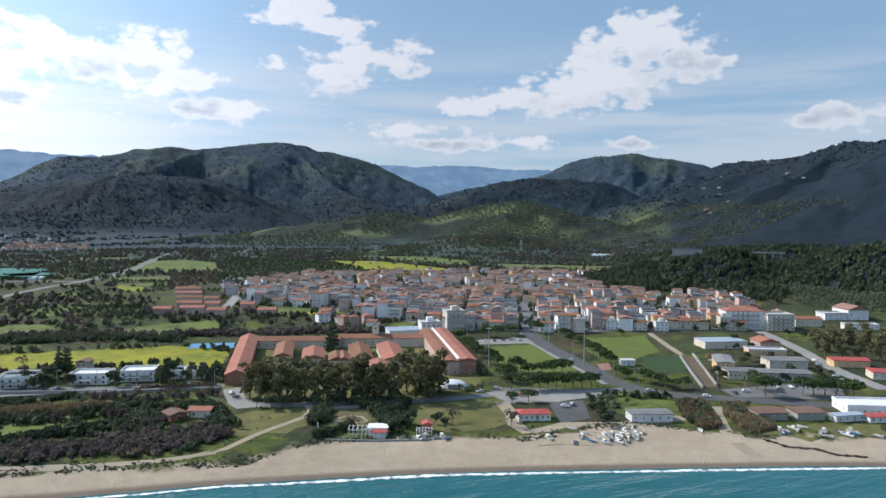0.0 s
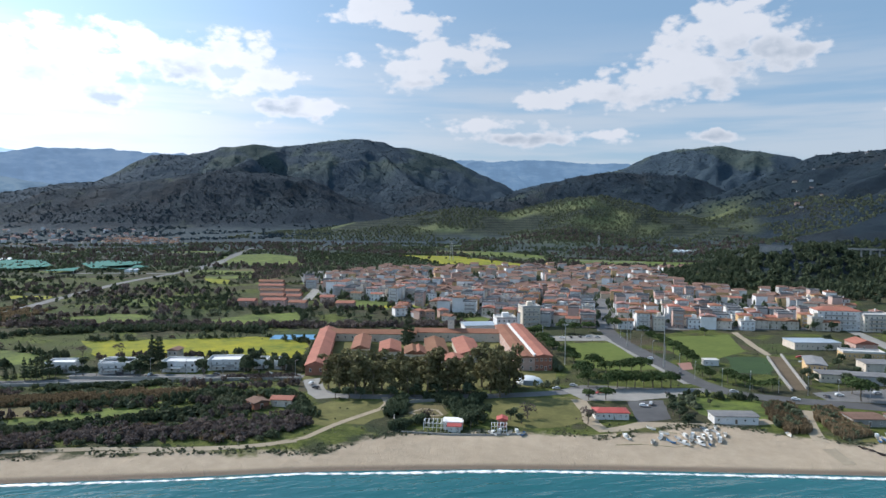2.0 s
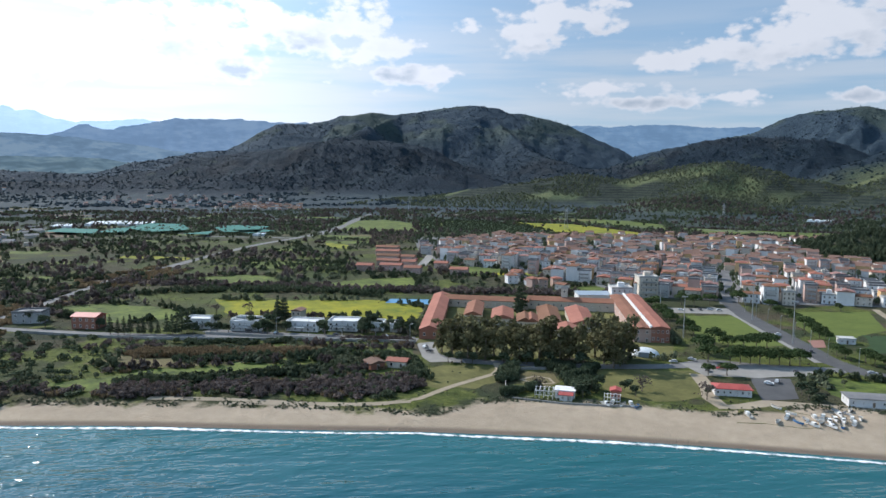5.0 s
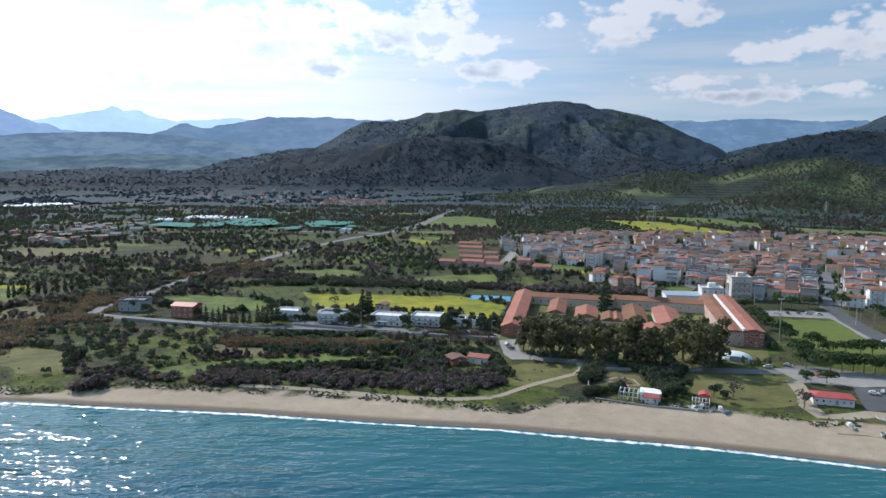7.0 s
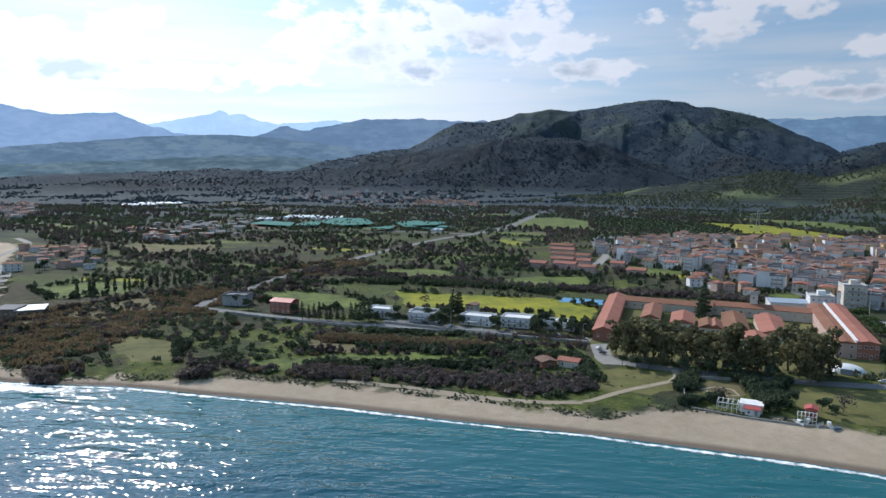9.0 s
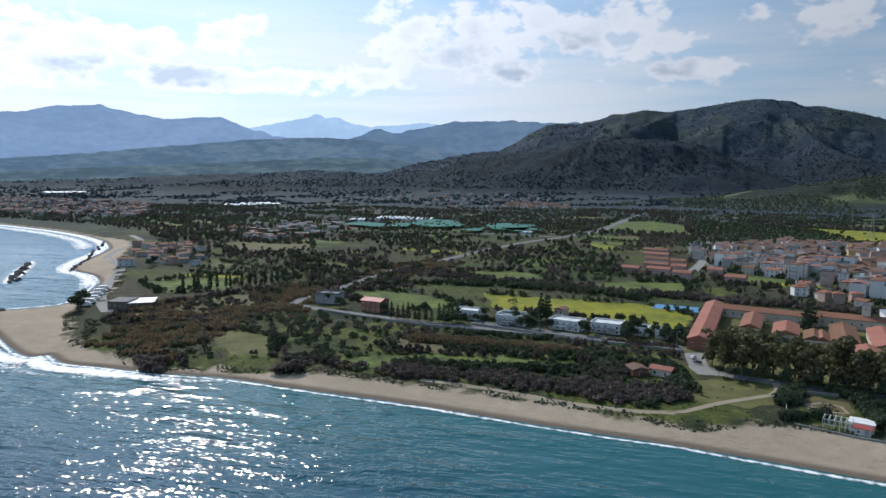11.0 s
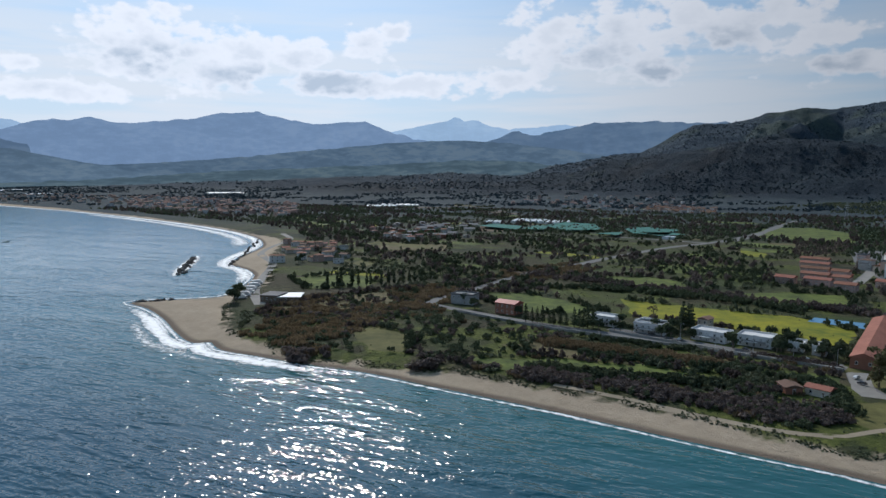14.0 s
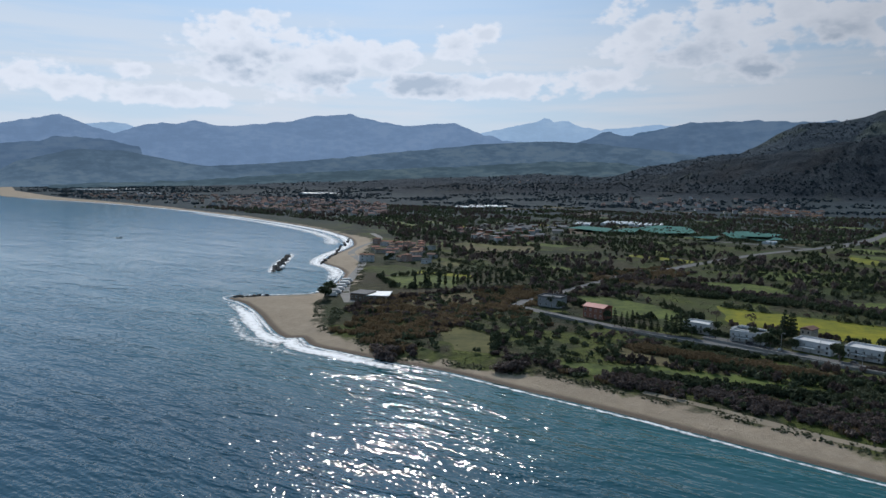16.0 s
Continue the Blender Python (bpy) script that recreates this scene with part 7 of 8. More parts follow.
def built(name, label, front, depth, h, **kw):
    p, q = front
    w = math.hypot(q[0] - p[0], q[1] - p[1])
    root = building(name, label, w, depth, h, **kw)
    FOOTPRINTS.append([p, q, (q[0] - (q[1] - p[1]) / w * depth, q[1] + (q[0] - p[0]) / w * depth), (p[0] - (q[1] - p[1]) / w * depth, p[1] + (q[0] - p[0]) / w * depth)])
    return stand(root, p, q, depth)


# the old works with its long tiled wings, all turned ten degrees
def turned(p, width, deg=10.0):
    return [p, (p[0] + width * math.cos(radians(deg)), p[1] + width * math.sin(radians(deg)))]


built("works_wing", "long brick wing with old red tile roof", turned((-97.3, 309.5), 9.5, 12), 98, 4.6, wall=M_BRICK, roof_mat=M_TILE, floors=1, cols=2, sides=12, door=False, along="y", rise=2.0, category="building")
built("works_wing", "long low back wing with terracotta tile roof", turned((-110.5, 393.1), 52, 4), 11, 4.4, wall=M_CREAM, floors=1, cols=12, sides=1, rise=1.8, category="building")
built("works_wing", "long low back wing with terracotta tile roof", turned((-59.6, 400.4), 52, 4), 11, 5.0, wall=M_CREAM, floors=1, cols=12, sides=1, rise=1.8, category="building")
built("works_hall", "two-storey hall with shallow red tile roof", turned((0.7, 333.0), 8.0, 9), 92, 6.4, wall=M_PINK, floors=2, cols=2, sides=12, along="y", rise=0.8, category="building")
built("works_hall", "two-storey brick hall with white parapet and tile roof", turned((8.6, 334.5), 8.4, 9), 92, 6.8, wall=M_BRICK, floors=2, cols=4, sides=14, along="y", rise=1.0, category="building")
built("parapet_wall", "white parapet wall between the two hall roofs", turned((8.1, 334.5), 0.6, 9), 92, 7.6, roof="shed", wall=M_WHITE, roof_mat=M_WHITE, floors=1, cols=0, sides=0, door=False, category="wall")
for p, w_, dp, hh in (((-45.6, 348.7), 11, 40, 3.6), ((-29.4, 346.7), 12, 42, 4.0), ((-56.9, 348.2), 8, 18, 3.2), ((-70.7, 350.3), 11, 26, 3.6), ((-86.2, 353.7), 9, 36, 3.8), ((-36.0, 334.0), 12, 12, 3.2), ((-52.4, 348.4), 6, 18, 3.2)):
    built("works_shed", "gabled works shed with terracotta tile roof", turned(p, w_), dp, hh, wall=M_CREAM, floors=1, cols=2, sides=4, along="y", rise=1.9, category="building")
built("works_chimney", "square pale brick tower of the old works", [(-40.9, 406.5), (-37.2, 406.7)], 4.2, 12, roof="flat", wall=M_CREAM, roof_mat=M_PALE_ROOF, floors=3, cols=1, sides=1, door=False, category="tower")
built("white_villa", "white three-storey villa with terrace roof", [(-12.7, 430.2), (-0.7, 432.8)], 13, 9.5, roof="flat", wall=M_WHITE, roof_mat=M_PALE_ROOF, floors=3, cols=4, sides=3, stairhead=True, balcony=1)
built("warehouse", "long warehouse with blue-grey sheet roof", [(-32.2, 427.3), (-14.2, 432.1)], 15, 5, wall=M_WHITE, roof_mat=M_BLUE_ROOF, floors=1, cols=5, sides=2, rise=1.4, category="building")

# villas along the road
for k, fr in enumerate(([(-194.8, 304.1), (-179.7, 304.6)], [(-166.0, 307.1), (-149.7, 308.7)], [(-146.1, 313.1), (-131.6, 315.7)], [(-125.9, 319.2), (-119.6, 320.5)], [(-115.6, 319.6), (-110.3, 320.9)], [(-191.9, 298.5), (-177.3, 302.5)], [(-217.3, 297.3), (-204.3, 299.7)])):
    w_ = math.hypot(fr[1][0] - fr[0][0], fr[1][1] - fr[0][1])
    b_ = built("villa", "white two-storey seaside villa with flat terrace roof and porch", fr, 9 + k % 3, 4.3 if w_ > 12 else 3.4, roof="flat", wall=M_WHITE, roof_mat=M_WHITE, floors=2 if w_ > 12 else 1, cols=5 if w_ > 12 else 2, sides=2, stairhead=False, balcony=1, win=(1.2, 1.4))
    part("porch", boxed(-w_ * 0.3, w_ * 0.12, -7.4, -4.5 - 0.5 * (k % 3) + 0.2, 2.2, 2.5), M_WHITE, b_)
    tagged(b_, group="villas along the road")
built("house", "red two-storey house with red roof beside the road", [(-270.2, 280.1), (-257.5, 282.4)], 9, 6, wall=M_BRICK, roof_mat=M_RED_SHEET, floors=2, cols=4, sides=2, rise=1.4)
built("house", "grey unfinished two-storey house at the road bend", [(-307.6, 280.3), (-294.5, 286.3)], 10, 5.5, roof="flat", wall=M_GREY, roof_mat=M_GREY_ROOF, floors=2, cols=4, sides=2)
built("house", "small cream house behind the villas", [(-173.2, 326.5), (-168.0, 326.7)], 7, 6, wall=M_CREAM, roof_mat=M_TILE_OLD, floors=2, cols=2, sides=1)

# ruined huts in the scrub
built("hut", "low hut with old brown tile roof", [(-99.7, 253.3), (-95.3, 257.7)], 7, 2.4, wall=M_BRICK, roof_mat=M_TILE_OLD, floors=1, cols=1, sides=1, rise=0.9, category="hut")
built("hut", "low hut with bright orange tile roof", [(-95.4, 259.2), (-87.2, 259.4)], 6, 2.6, wall=M_CREAM, roof_mat=M_TILE, floors=1, cols=2, sides=1, rise=0.9, category="hut")

# along the beach
built("beach_house", "white flat-roofed beach house", [(-25.4, 239.6), (-18.7, 239.8)], 5, 2.6, roof="shed", wall=M_WHITE, roof_mat=M_WHITE, floors=1, cols=3, sides=1, win=(0.8, 1.0))
built("beach_hut", "small white beach hut with red roof", [(-23.5, 236.6), (-19.2, 236.7)], 3, 2.1, wall=M_WHITE, roof_mat=M_RED_SHEET, floors=1, cols=2, sides=1, rise=0.6, win=(0.8, 1.0), category="hut")
built("beach_bar", "low beach bar with bright red roof and blue-white walls", [(29.1, 258.5), (41.4, 259.5)], 6.5, 2.5, roof="hip", wall=M_WHITE, roof_mat=M_RED_SHEET, floors=1, cols=6, sides=2, rise=1, win=(0.8, 1.0), category="bar")
built("boat_shed", "long white boat shed with weathered flat grey roof", [(71.6, 258.3), (87.3, 259.4)], 7, 2.9, wall=M_WHITE, roof_mat=M_GREY_ROOF, floors=1, cols=5, sides=2, rise=0.35, win=(0.8, 1.0), category="shed")
built("boat_shed", "grey concrete shed with brown corrugated roof", [(121.2, 261.9), (132.7, 262.9)], 8.5, 2.7, wall=M_CONCRETE, roof_mat=M_TILE_OLD, floors=1, cols=3, sides=2, rise=0.5, win=(0.8, 1.0), category="shed")
built("boat_shed", "grey concrete shed with brown corrugated roof", [(136.1, 262.3), (147.0, 263.3)], 8.5, 2.8, wall=M_CONCRETE, roof_mat=M_TILE_OLD, floors=1, cols=3, sides=2, rise=0.5, win=(0.8, 1.0), category="shed")
built("kiosk", "low white kiosk with blue roof", [(149.8, 260.5), (162.4, 263.1)], 4, 2.2, roof="shed", wall=M_WHITE, roof_mat=M_BLUE_ROOF, floors=1, cols=4, sides=1, win=(0.8, 1.0), category="kiosk")
built("restaurant", "large white beach restaurant with flat white roof", [(159.8, 270.5), (181.0, 268.8)], 13, 3.2, roof="flat", wall=M_WHITE, roof_mat=M_WHITE, floors=1, cols=8, sides=2, win=(0.8, 1.0), category="restaurant")
built("awning", "red awning roof before the restaurant", [(162.4, 260.2), (176.0, 261.3)], 5, 2.1, wall=M_WHITE, roof_mat=M_RED_SHEET, floors=1, cols=5, sides=1, rise=0.4, win=(0.8, 1.0), category="awning")

built("pavilion", "small white changing hut on the sports field", [(93.4, 357.2), (100.3, 357.7)], 4.5, 2.6, roof="shed", wall=M_WHITE, roof_mat=M_PALE_ROOF, floors=1, cols=3, sides=1, win=(0.7, 0.8), category="hut")

# school, apartments and church
built("school", "long school hall with pale blue and white sheet roof", [(154.3, 404.9), (180.1, 407.8)], 14, 4, roof="shed", wall=M_CREAM, roof_mat=M_BLUE_ROOF, floors=1, cols=9, sides=3, win=(0.8, 1.0), category="school")
built("school", "two-storey yellow school block with grey roof", [(135.7, 340.5), (143.7, 338.4)], 20, 5.6, wall=M_OCHRE, roof_mat=M_GREY_ROOF, floors=2, cols=4, sides=5, rise=0.6, win=(0.8, 1.0), category="school")
built("school", "school block with grey flat roof", [(137.0, 328.8), (151.6, 328.2)], 9, 3.8, wall=M_CREAM, roof_mat=M_GREY_ROOF, floors=1, cols=7, sides=2, rise=0.4, win=(0.8, 1.0), category="school")
built("school", "long school block with grey sheet roof", [(151.1, 327.0), (174.7, 324.6)], 9, 3.8, wall=M_GREY, roof_mat=M_GREY_ROOF, floors=1, cols=10, sides=2, rise=0.5, win=(0.8, 1.0), category="school")
built("school", "school block with grey pitched roof", [(166.6, 350.5), (185.8, 349.9)], 11, 4.6, wall=M_CREAM, roof_mat=M_GREY_ROOF, floors=2, cols=8, sides=2, rise=0.7, win=(0.8, 1.0), category="school")
built("school", "pale school block with flat screed roof", [(170.2, 382.9), (190.1, 380.7)], 9, 3.6, roof="flat", wall=M_OCHRE, roof_mat=M_PALE_ROOF, floors=1, cols=9, sides=2, win=(0.8, 1.0), category="school")
built("workshop", "red-roofed workshop with cluttered yard", [(185.6, 402.9), (197.3, 403.5)], 12, 4.5, wall=M_PINK, roof_mat=M_TILE, floors=1, cols=4, sides=2, category="workshop")
built("apartment_house", "white four-storey apartment house with red roof", [(195.6, 477.5), (222.5, 476.5)], 15, 12.5, roof="hip", wall=M_WHITE, roof_mat=M_TILE, floors=4, cols=8, sides=3, rise=2, balcony=3, category="apartment house")
built("apartment_house", "pale four-storey apartment house with flat roof", [(221.9, 471.8), (240.9, 472.8)], 14, 10.5, roof="flat", wall=M_CREAM, roof_mat=M_PALE_ROOF, floors=4, cols=6, sides=3, balcony=3, category="apartment house")
built("apartment_house", "beige apartment tower at the edge of the town", [(3.3, 458.3), (15.0, 461.1)], 13, 13, roof="flat", wall=M_CREAM, roof_mat=M_PALE_ROOF, floors=4, cols=4, sides=3, balcony=3, stairhead=True, category="apartment house")
ch = built("church", "white church with gabled front and round window", [(307.9, 525.0), (323.9, 525.9)], 20, 7.5, wall=M_WHITE, roof_mat=M_TILE_OLD, floors=1, cols=3, sides=4, rise=3.2, along="y", win=(1.2, 2.4), category="church")
built("parish_house", "low white parish building beside the church", [(289.7, 524.0), (307.0, 524.9)], 12, 4.6, roof="flat", wall=M_WHITE, roof_mat=M_PALE_ROOF, floors=2, cols=6, sides=2, win=(0.8, 1.0), category="building")
built("house", "long low house with orange tile roof", [(251.7, 492.6), (269.7, 491.1)], 10, 5, wall=M_CREAM, roof_mat=M_TILE, floors=1, cols=6, sides=2)
built("warehouse", "long white flat-roofed building below the church", [(280.3, 479.6), (302.3, 478.3)], 8, 3.2, roof="flat", wall=M_WHITE, roof_mat=M_PALE_ROOF, floors=1, cols=7, sides=2, win=(0.8, 1.0), category="building")
built("house", "red-roofed long house among pines", [(203.8, 358.5), (221.4, 356.5)], 9, 3.4, wall=M_OCHRE, roof_mat=M_RED_SHEET, floors=1, cols=7, sides=2, rise=1.1, win=(0.8, 1.0))
built("house", "red-roofed house among pines", [(207.4, 331.4), (220.4, 328.4)], 10, 3.4, wall=M_CREAM, roof_mat=M_RED_SHEET, floors=1, cols=5, sides=2, rise=1.1, win=(0.8, 1.0))
built("castle_ruin", "long roofless stone ruin on the wooded knoll", [(RUIN.x + s * 15, RUIN.y - s * 5) for s in (-1, 1)], 10, 8, roof="flat", wall=M_CONCRETE, roof_mat=M_GREY_ROOF, floors=2, cols=7, sides=2, category="ruin")

# orange row houses at the western edge of the town
for fr, dp in (([(-199.7, 527.1), (-182.0, 528.2)], 11), ([(-212.9, 554.9), (-193.4, 556.1)], 11), ([(-226.1, 589.4), (-205.5, 590.9)], 11), ([(-240.5, 624.4), (-217.7, 626.0)], 11), ([(-253.8, 659.2), (-230.3, 661.0)], 11),
               ([(-189.6, 553.0), (-178.1, 553.7)], 11), ([(-202.3, 587.3), (-190.1, 588.1)], 11), ([(-175.6, 516.8), (-162.3, 517.6)], 11), ([(-217.4, 520.1), (-204.2, 520.9)], 11), ([(-138.6, 519.0), (-124.9, 519.8)], 12), ([(-160.8, 551.6), (-149.7, 552.3)], 11)):
    tagged(built("row_house", "two-storey row house with long orange tile roof", fr, dp * 0.8, 4.6, wall=M_PINK, roof_mat=M_TILE, floors=2, cols=5, sides=1, rise=1.5, win=(0.8, 1.0)), group="orange row houses")

# the town, street after street
def town():
    rnd = random.Random(5)
    walls = [M_CREAM, M_WHITE, M_WHITE, M_PINK, M_CREAM, M_GREY, M_WHITE, M_OCHRE]
    protos = []
    for i in range(15):
        floors = (2, 3, 3, 4, 2, 3)[i % 6]
        w, d = rnd.uniform(7, 10.5), rnd.uniform(7.5, 10)
        pitched = i % 5 not in (1, 3)
        kind = ("gable", "hip")[i % 2] if pitched else "flat"
        wm = walls[i % 8]
        tone = {M_CREAM: "cream", M_WHITE: "white", M_PINK: "pink", M_OCHRE: "ochre", M_GREY: "grey"}[wm]
        label = "%s %s-storey town house with %s" % (tone, ("two", "three", "four")[floors - 2], "red tile roof" if pitched else "flat roof terrace")
        ob = building("house", label, w, d, floors * 2.75, roof=kind, wall=wm, roof_mat=(M_TILE, M_TILE, M_TILE_OLD)[i % 3] if pitched else (M_PALE_ROOF, M_GREY_ROOF)[i % 2],
                      floors=floors, cols=3, sides=0, balcony=floors - 1 if i % 2 else 0, stairhead=i % 2 == 0, rise=1.1, win=(0.9, 1.3), door=True, dark=i % 2 == 0, chimney=pitched)
        tagged(ob, group="houses of the town")
        protos.append(ob)
    spare = list(protos)
    street = [(54.3, 450.0), (61.8, 530.9), (70.4, 638.2)]
    a0 = math.atan2(street[2][1] - street[0][1], street[2][0] - street[0][0])
    ux, uy = Vector((math.sin(a0), -math.cos(a0))), Vector((math.cos(a0), math.sin(a0)))
    o = Vector(street[0])
    n = 0
    for j in range(0, 34):
        y = 5 + j * 10.2 + 3.6 * (j // 2)
        for i in range(-58, 50):
            x = i * 9.6 + 5.0 * (i // 4) + 6
            p = o + ux * (x + rnd.uniform(-1, 1)) + uy * (y + rnd.uniform(-1, 1))
            if not inside(np.array([p.x]), np.array([p.y]), TOWN)[0] or rnd.random() < 0.14:
                continue
            if to_line(np.array([p.x]), np.array([p.y]), street)[0][0] < 9:
                continue
            if fractal(np.array([p.x / 60]), np.array([p.y / 60]), 3, 3)[0] > 0.66:
                continue
            m = pose(p.x, p.y, 2.5, 0, 0, math.degrees(a0) - 90 + rnd.choice((0, 0, 0, 180)) + rnd.uniform(-4, 4))
            if spare:
                spare.pop().matrix_basis = m
            else:
                copy_thing(rnd.choice(protos), m)
            n += 1
            if n >= 298:
                return


town()


# scattered houses near the coast road, and the joined roofs of the far towns
def house_faces(w, d, h, rise):
    """Corner lists of a small pitched house: walls, then roof."""
    x, y = w / 2, d / 2
    b = [(-x, -y, -1), (x, -y, -1), (x, y, -1), (-x, y, -1)]
    t = [(p[0], p[1], h) for p in b]
    e = [(p[0] * 1.06, p[1] * 1.06, h) for p in b]
    r0, r1 = (-x * 1.06, 0, h + rise), (x * 1.06, 0, h + rise)
    walls = [(b[k], b[(k + 1) % 4], t[(k + 1) % 4], t[k]) for k in range(4)]
    roof = [(e[0], e[1], r1, r0), (e[2], e[3], r0, r1), (e[1], e[2], r1, r1), (e[3], e[0], r0, r0)]
    return np.array(walls), np.array(roof)


def far_town(label, poly, n, wall_mats, roof_mat, seed, size=(6, 11), storeys=(3, 8), top=900.0):
    rng = np.random.default_rng(seed)
    p = np.array(poly)
    walls, roofs = [[] for _ in wall_mats], []
    qx, qy = rng.uniform(p[:, 0].min(), p[:, 0].max(), 40 * n), rng.uniform(p[:, 1].min(), p[:, 1].max(), 40 * n)
    ok = np.where(inside(qx, qy, poly) & (relief(qx, qy) < top))[0][:n]
    qx, qy = qx[ok], qy[ok]
    for x, y, z in zip(qx, qy, level(qx, qy)):
        w, r = house_faces(rng.uniform(*size), rng.uniform(8, 11), rng.uniform(*storeys), rng.choice([0.3, 1.5, 2.0]))
        a = math.atan2(-x, y) + rng.choice([0, 0, 1.57]) + rng.normal(0, 0.2)
        m = np.array([[math.cos(a), -math.sin(a), 0], [math.sin(a), math.cos(a), 0], [0, 0, 1]])
        o = np.array([x, y, z])
        walls[int(rng.integers(len(wall_mats)))].append(w @ m.T + o)
        roofs.append(r @ m.T + o)
    polys = np.concatenate([np.concatenate(w) for w in walls if w] + [np.concatenate(roofs)])
    me = fast_mesh("far_houses", polys, wall_mats[0])
    index, slot = [], 0
    for w, m in zip(walls, wall_mats):
        if w:
            if slot:
                me.materials.append(m)
            else:
                me.materials[0] = m
            index += [slot] * (4 * len(w))
            slot += 1
    me.materials.append(roof_mat)
    index += [slot] * (4 * len(roofs))
    me.polygons.foreach_set("material_index", index)
    return tagged(new("far_houses", me), label, "houses", kind="stuff")


def country_houses():
    rnd = random.Random(9)
    protos = []
    for i, (wm, rm, kind) in enumerate(((M_CREAM, M_TILE, "gable"), (M_WHITE, M_PALE_ROOF, "flat"), (M_PINK, M_TILE, "hip"), (M_GREY, M_TILE_OLD, "gable"), (M_WHITE, M_TILE, "hip"))):
        ob = building("cottage", ("cream country house with red tile roof", "white low country house with flat roof", "pink country house with red hipped roof", "grey country house with old tile roof", "white country house with red tile roof")[i],
                      rnd.uniform(6.5, 9), rnd.uniform(6, 8), (3.6, 3.0, 6.0, 3.4, 5.8)[i], roof=kind, wall=wm, roof_mat=rm, floors=(1, 1, 2, 1, 2)[i], cols=2, sides=0, rise=1.1, door=False)
        protos.append(ob)
    spare = list(protos)
    for poly, n in (([(-541.1, 289.4), (-488.8, 332.0), (-609.4, 410.9), (-688.8, 395.6)], 18), ([(-558.3, 290.2), (-536.6, 303.6), (-533.9, 343.4), (-631.8, 401.4), (-701.0, 386.9)], 14), ([(-626.7, 433.7), (-598.4, 553.8), (-721.7, 658.7), (-803.8, 573.5)], 14), ([(-58.9, 506.8), (-30.8, 458.7), (-89.7, 494.3), (-94.6, 546.0)], 12)):
        p = np.array(poly)
        k = 0
        while k < n:
            q = (rnd.uniform(p[:, 0].min(), p[:, 0].max()), rnd.uniform(p[:, 1].min(), p[:, 1].max()))
            if inside(np.array([q[0]]), np.array([q[1]]), poly)[0]:
                m = pose(q[0], q[1], float(level([q[0]], [q[1]])[0]), 0, 0, rnd.uniform(-40, 40) + math.degrees(math.atan2(-q[0], q[1])))
                if spare:
                    spare.pop().matrix_basis = m
                else:
                    copy_thing(rnd.choice(protos), m)
                k += 1


country_houses()
PALE_WALLS = [M_CREAM, M_WHITE, M_PINK, M_GREY]
far_town("crowded far houses of the town on the bay", [(-1623.6, 500.8), (-1294.5, 532.1), (-1123.8, 591.7), (-1175.0, 693.1), (-1591.0, 904.1), (-1906.0, 854.3), (-2323.5, 755.3)], 420, PALE_WALLS, M_TILE_OLD, 1)
far_town("far houses along the beach of the bay", [(-2273.8, 245.6), (-1930.1, 446.3), (-1623.6, 500.8), (-2215.3, 720.1), (-2640.4, 611.5), (-2717.5, 346.6)], 130, PALE_WALLS, M_TILE_OLD, 2)
far_town("far village at the foot of the mountain", [(-830.0, 1304.7), (-674.0, 1310.2), (-782.4, 1545.8), (-970.2, 1565.6)], 80, PALE_WALLS, M_TILE, 3)
far_town("scattered far houses and sheds on the plain", [(-658.0, 494.2), (-613.0, 617.3), (-810.5, 802.9), (-854.5, 642.2)], 34, [M_CREAM, M_GREY, M_BRICK], M_GREY_ROOF, 4, (7, 15), (3, 5))
far_town("far houses along the valley road", [(-1216.3, 1306.4), (-737.0, 1363.5), (-984.6, 1819.7), (-1543.2, 1712.2)], 90, PALE_WALLS, M_TILE_OLD, 5)
far_town("far houses at the valley mouth", [(569.5, 1684.2), (869.2, 1681.8), (1209.6, 2342.4), (792.9, 2347.0)], 12, PALE_WALLS, M_TILE_OLD, 6, (6, 12), (3, 5))
far_town("crowded houses at the back of the town", [(-214.8, 747.8), (-155.4, 856.7), (50.0, 919.1), (270.7, 906.9), (243.9, 717.8), (255.9, 606.8), (243.7, 535.7), (210.5, 552.1), (181.4, 605.6), (33.3, 607.1), (-87.5, 587.6), (-159.8, 647.8)], 640, [M_CREAM, M_WHITE, M_WHITE, M_PINK, M_GREY, M_OCHRE], M_TILE_OLD, 7, (6.5, 10), (4, 9), 3.0)
far_town("houses scattered on the hillside", [(-2048.3, 1541.2), (-1589.0, 1652.3), (-3970.3, 3996.5), (-5034.7, 4044.2)], 60, [M_WHITE, M_CREAM], M_TILE_OLD, 8)


# ---- greenhouses and nets on the plain ----
def tunnel(label, front, depth, spans, h=3.4):
    """A block of plastic tunnels side by side."""
    p, q = front
    w = math.hypot(q[0] - p[0], q[1] - p[1])
    root = new("greenhouse")
    step = w / spans
    for k in range(spans):
        x0 = -w / 2 + k * step
        bm = bmesh.new()
        rings = []
        for y in (-depth / 2, depth / 2):
            rings.append([bm.verts.new((x0 + step * (0.5 - 0.5 * math.cos(a)), y, h * 0.45 * (0 if i in (0, 6) else 1) + h * 0.55 * math.sin(a))) for i, a in enumerate(np.linspace(0, math.pi, 7))])
        for i in range(6):
            bm.faces.new((rings[0][i], rings[1][i], rings[1][i + 1], rings[0][i + 1]))
        bm.faces.new(rings[0][::-1])
        bm.faces.new(rings[1])
        part("tunnel", bm, M_PLASTIC, root)
    stand(root, p, q, depth)
    return tagged(root, label, "greenhouse", "greenhouses on the plain")


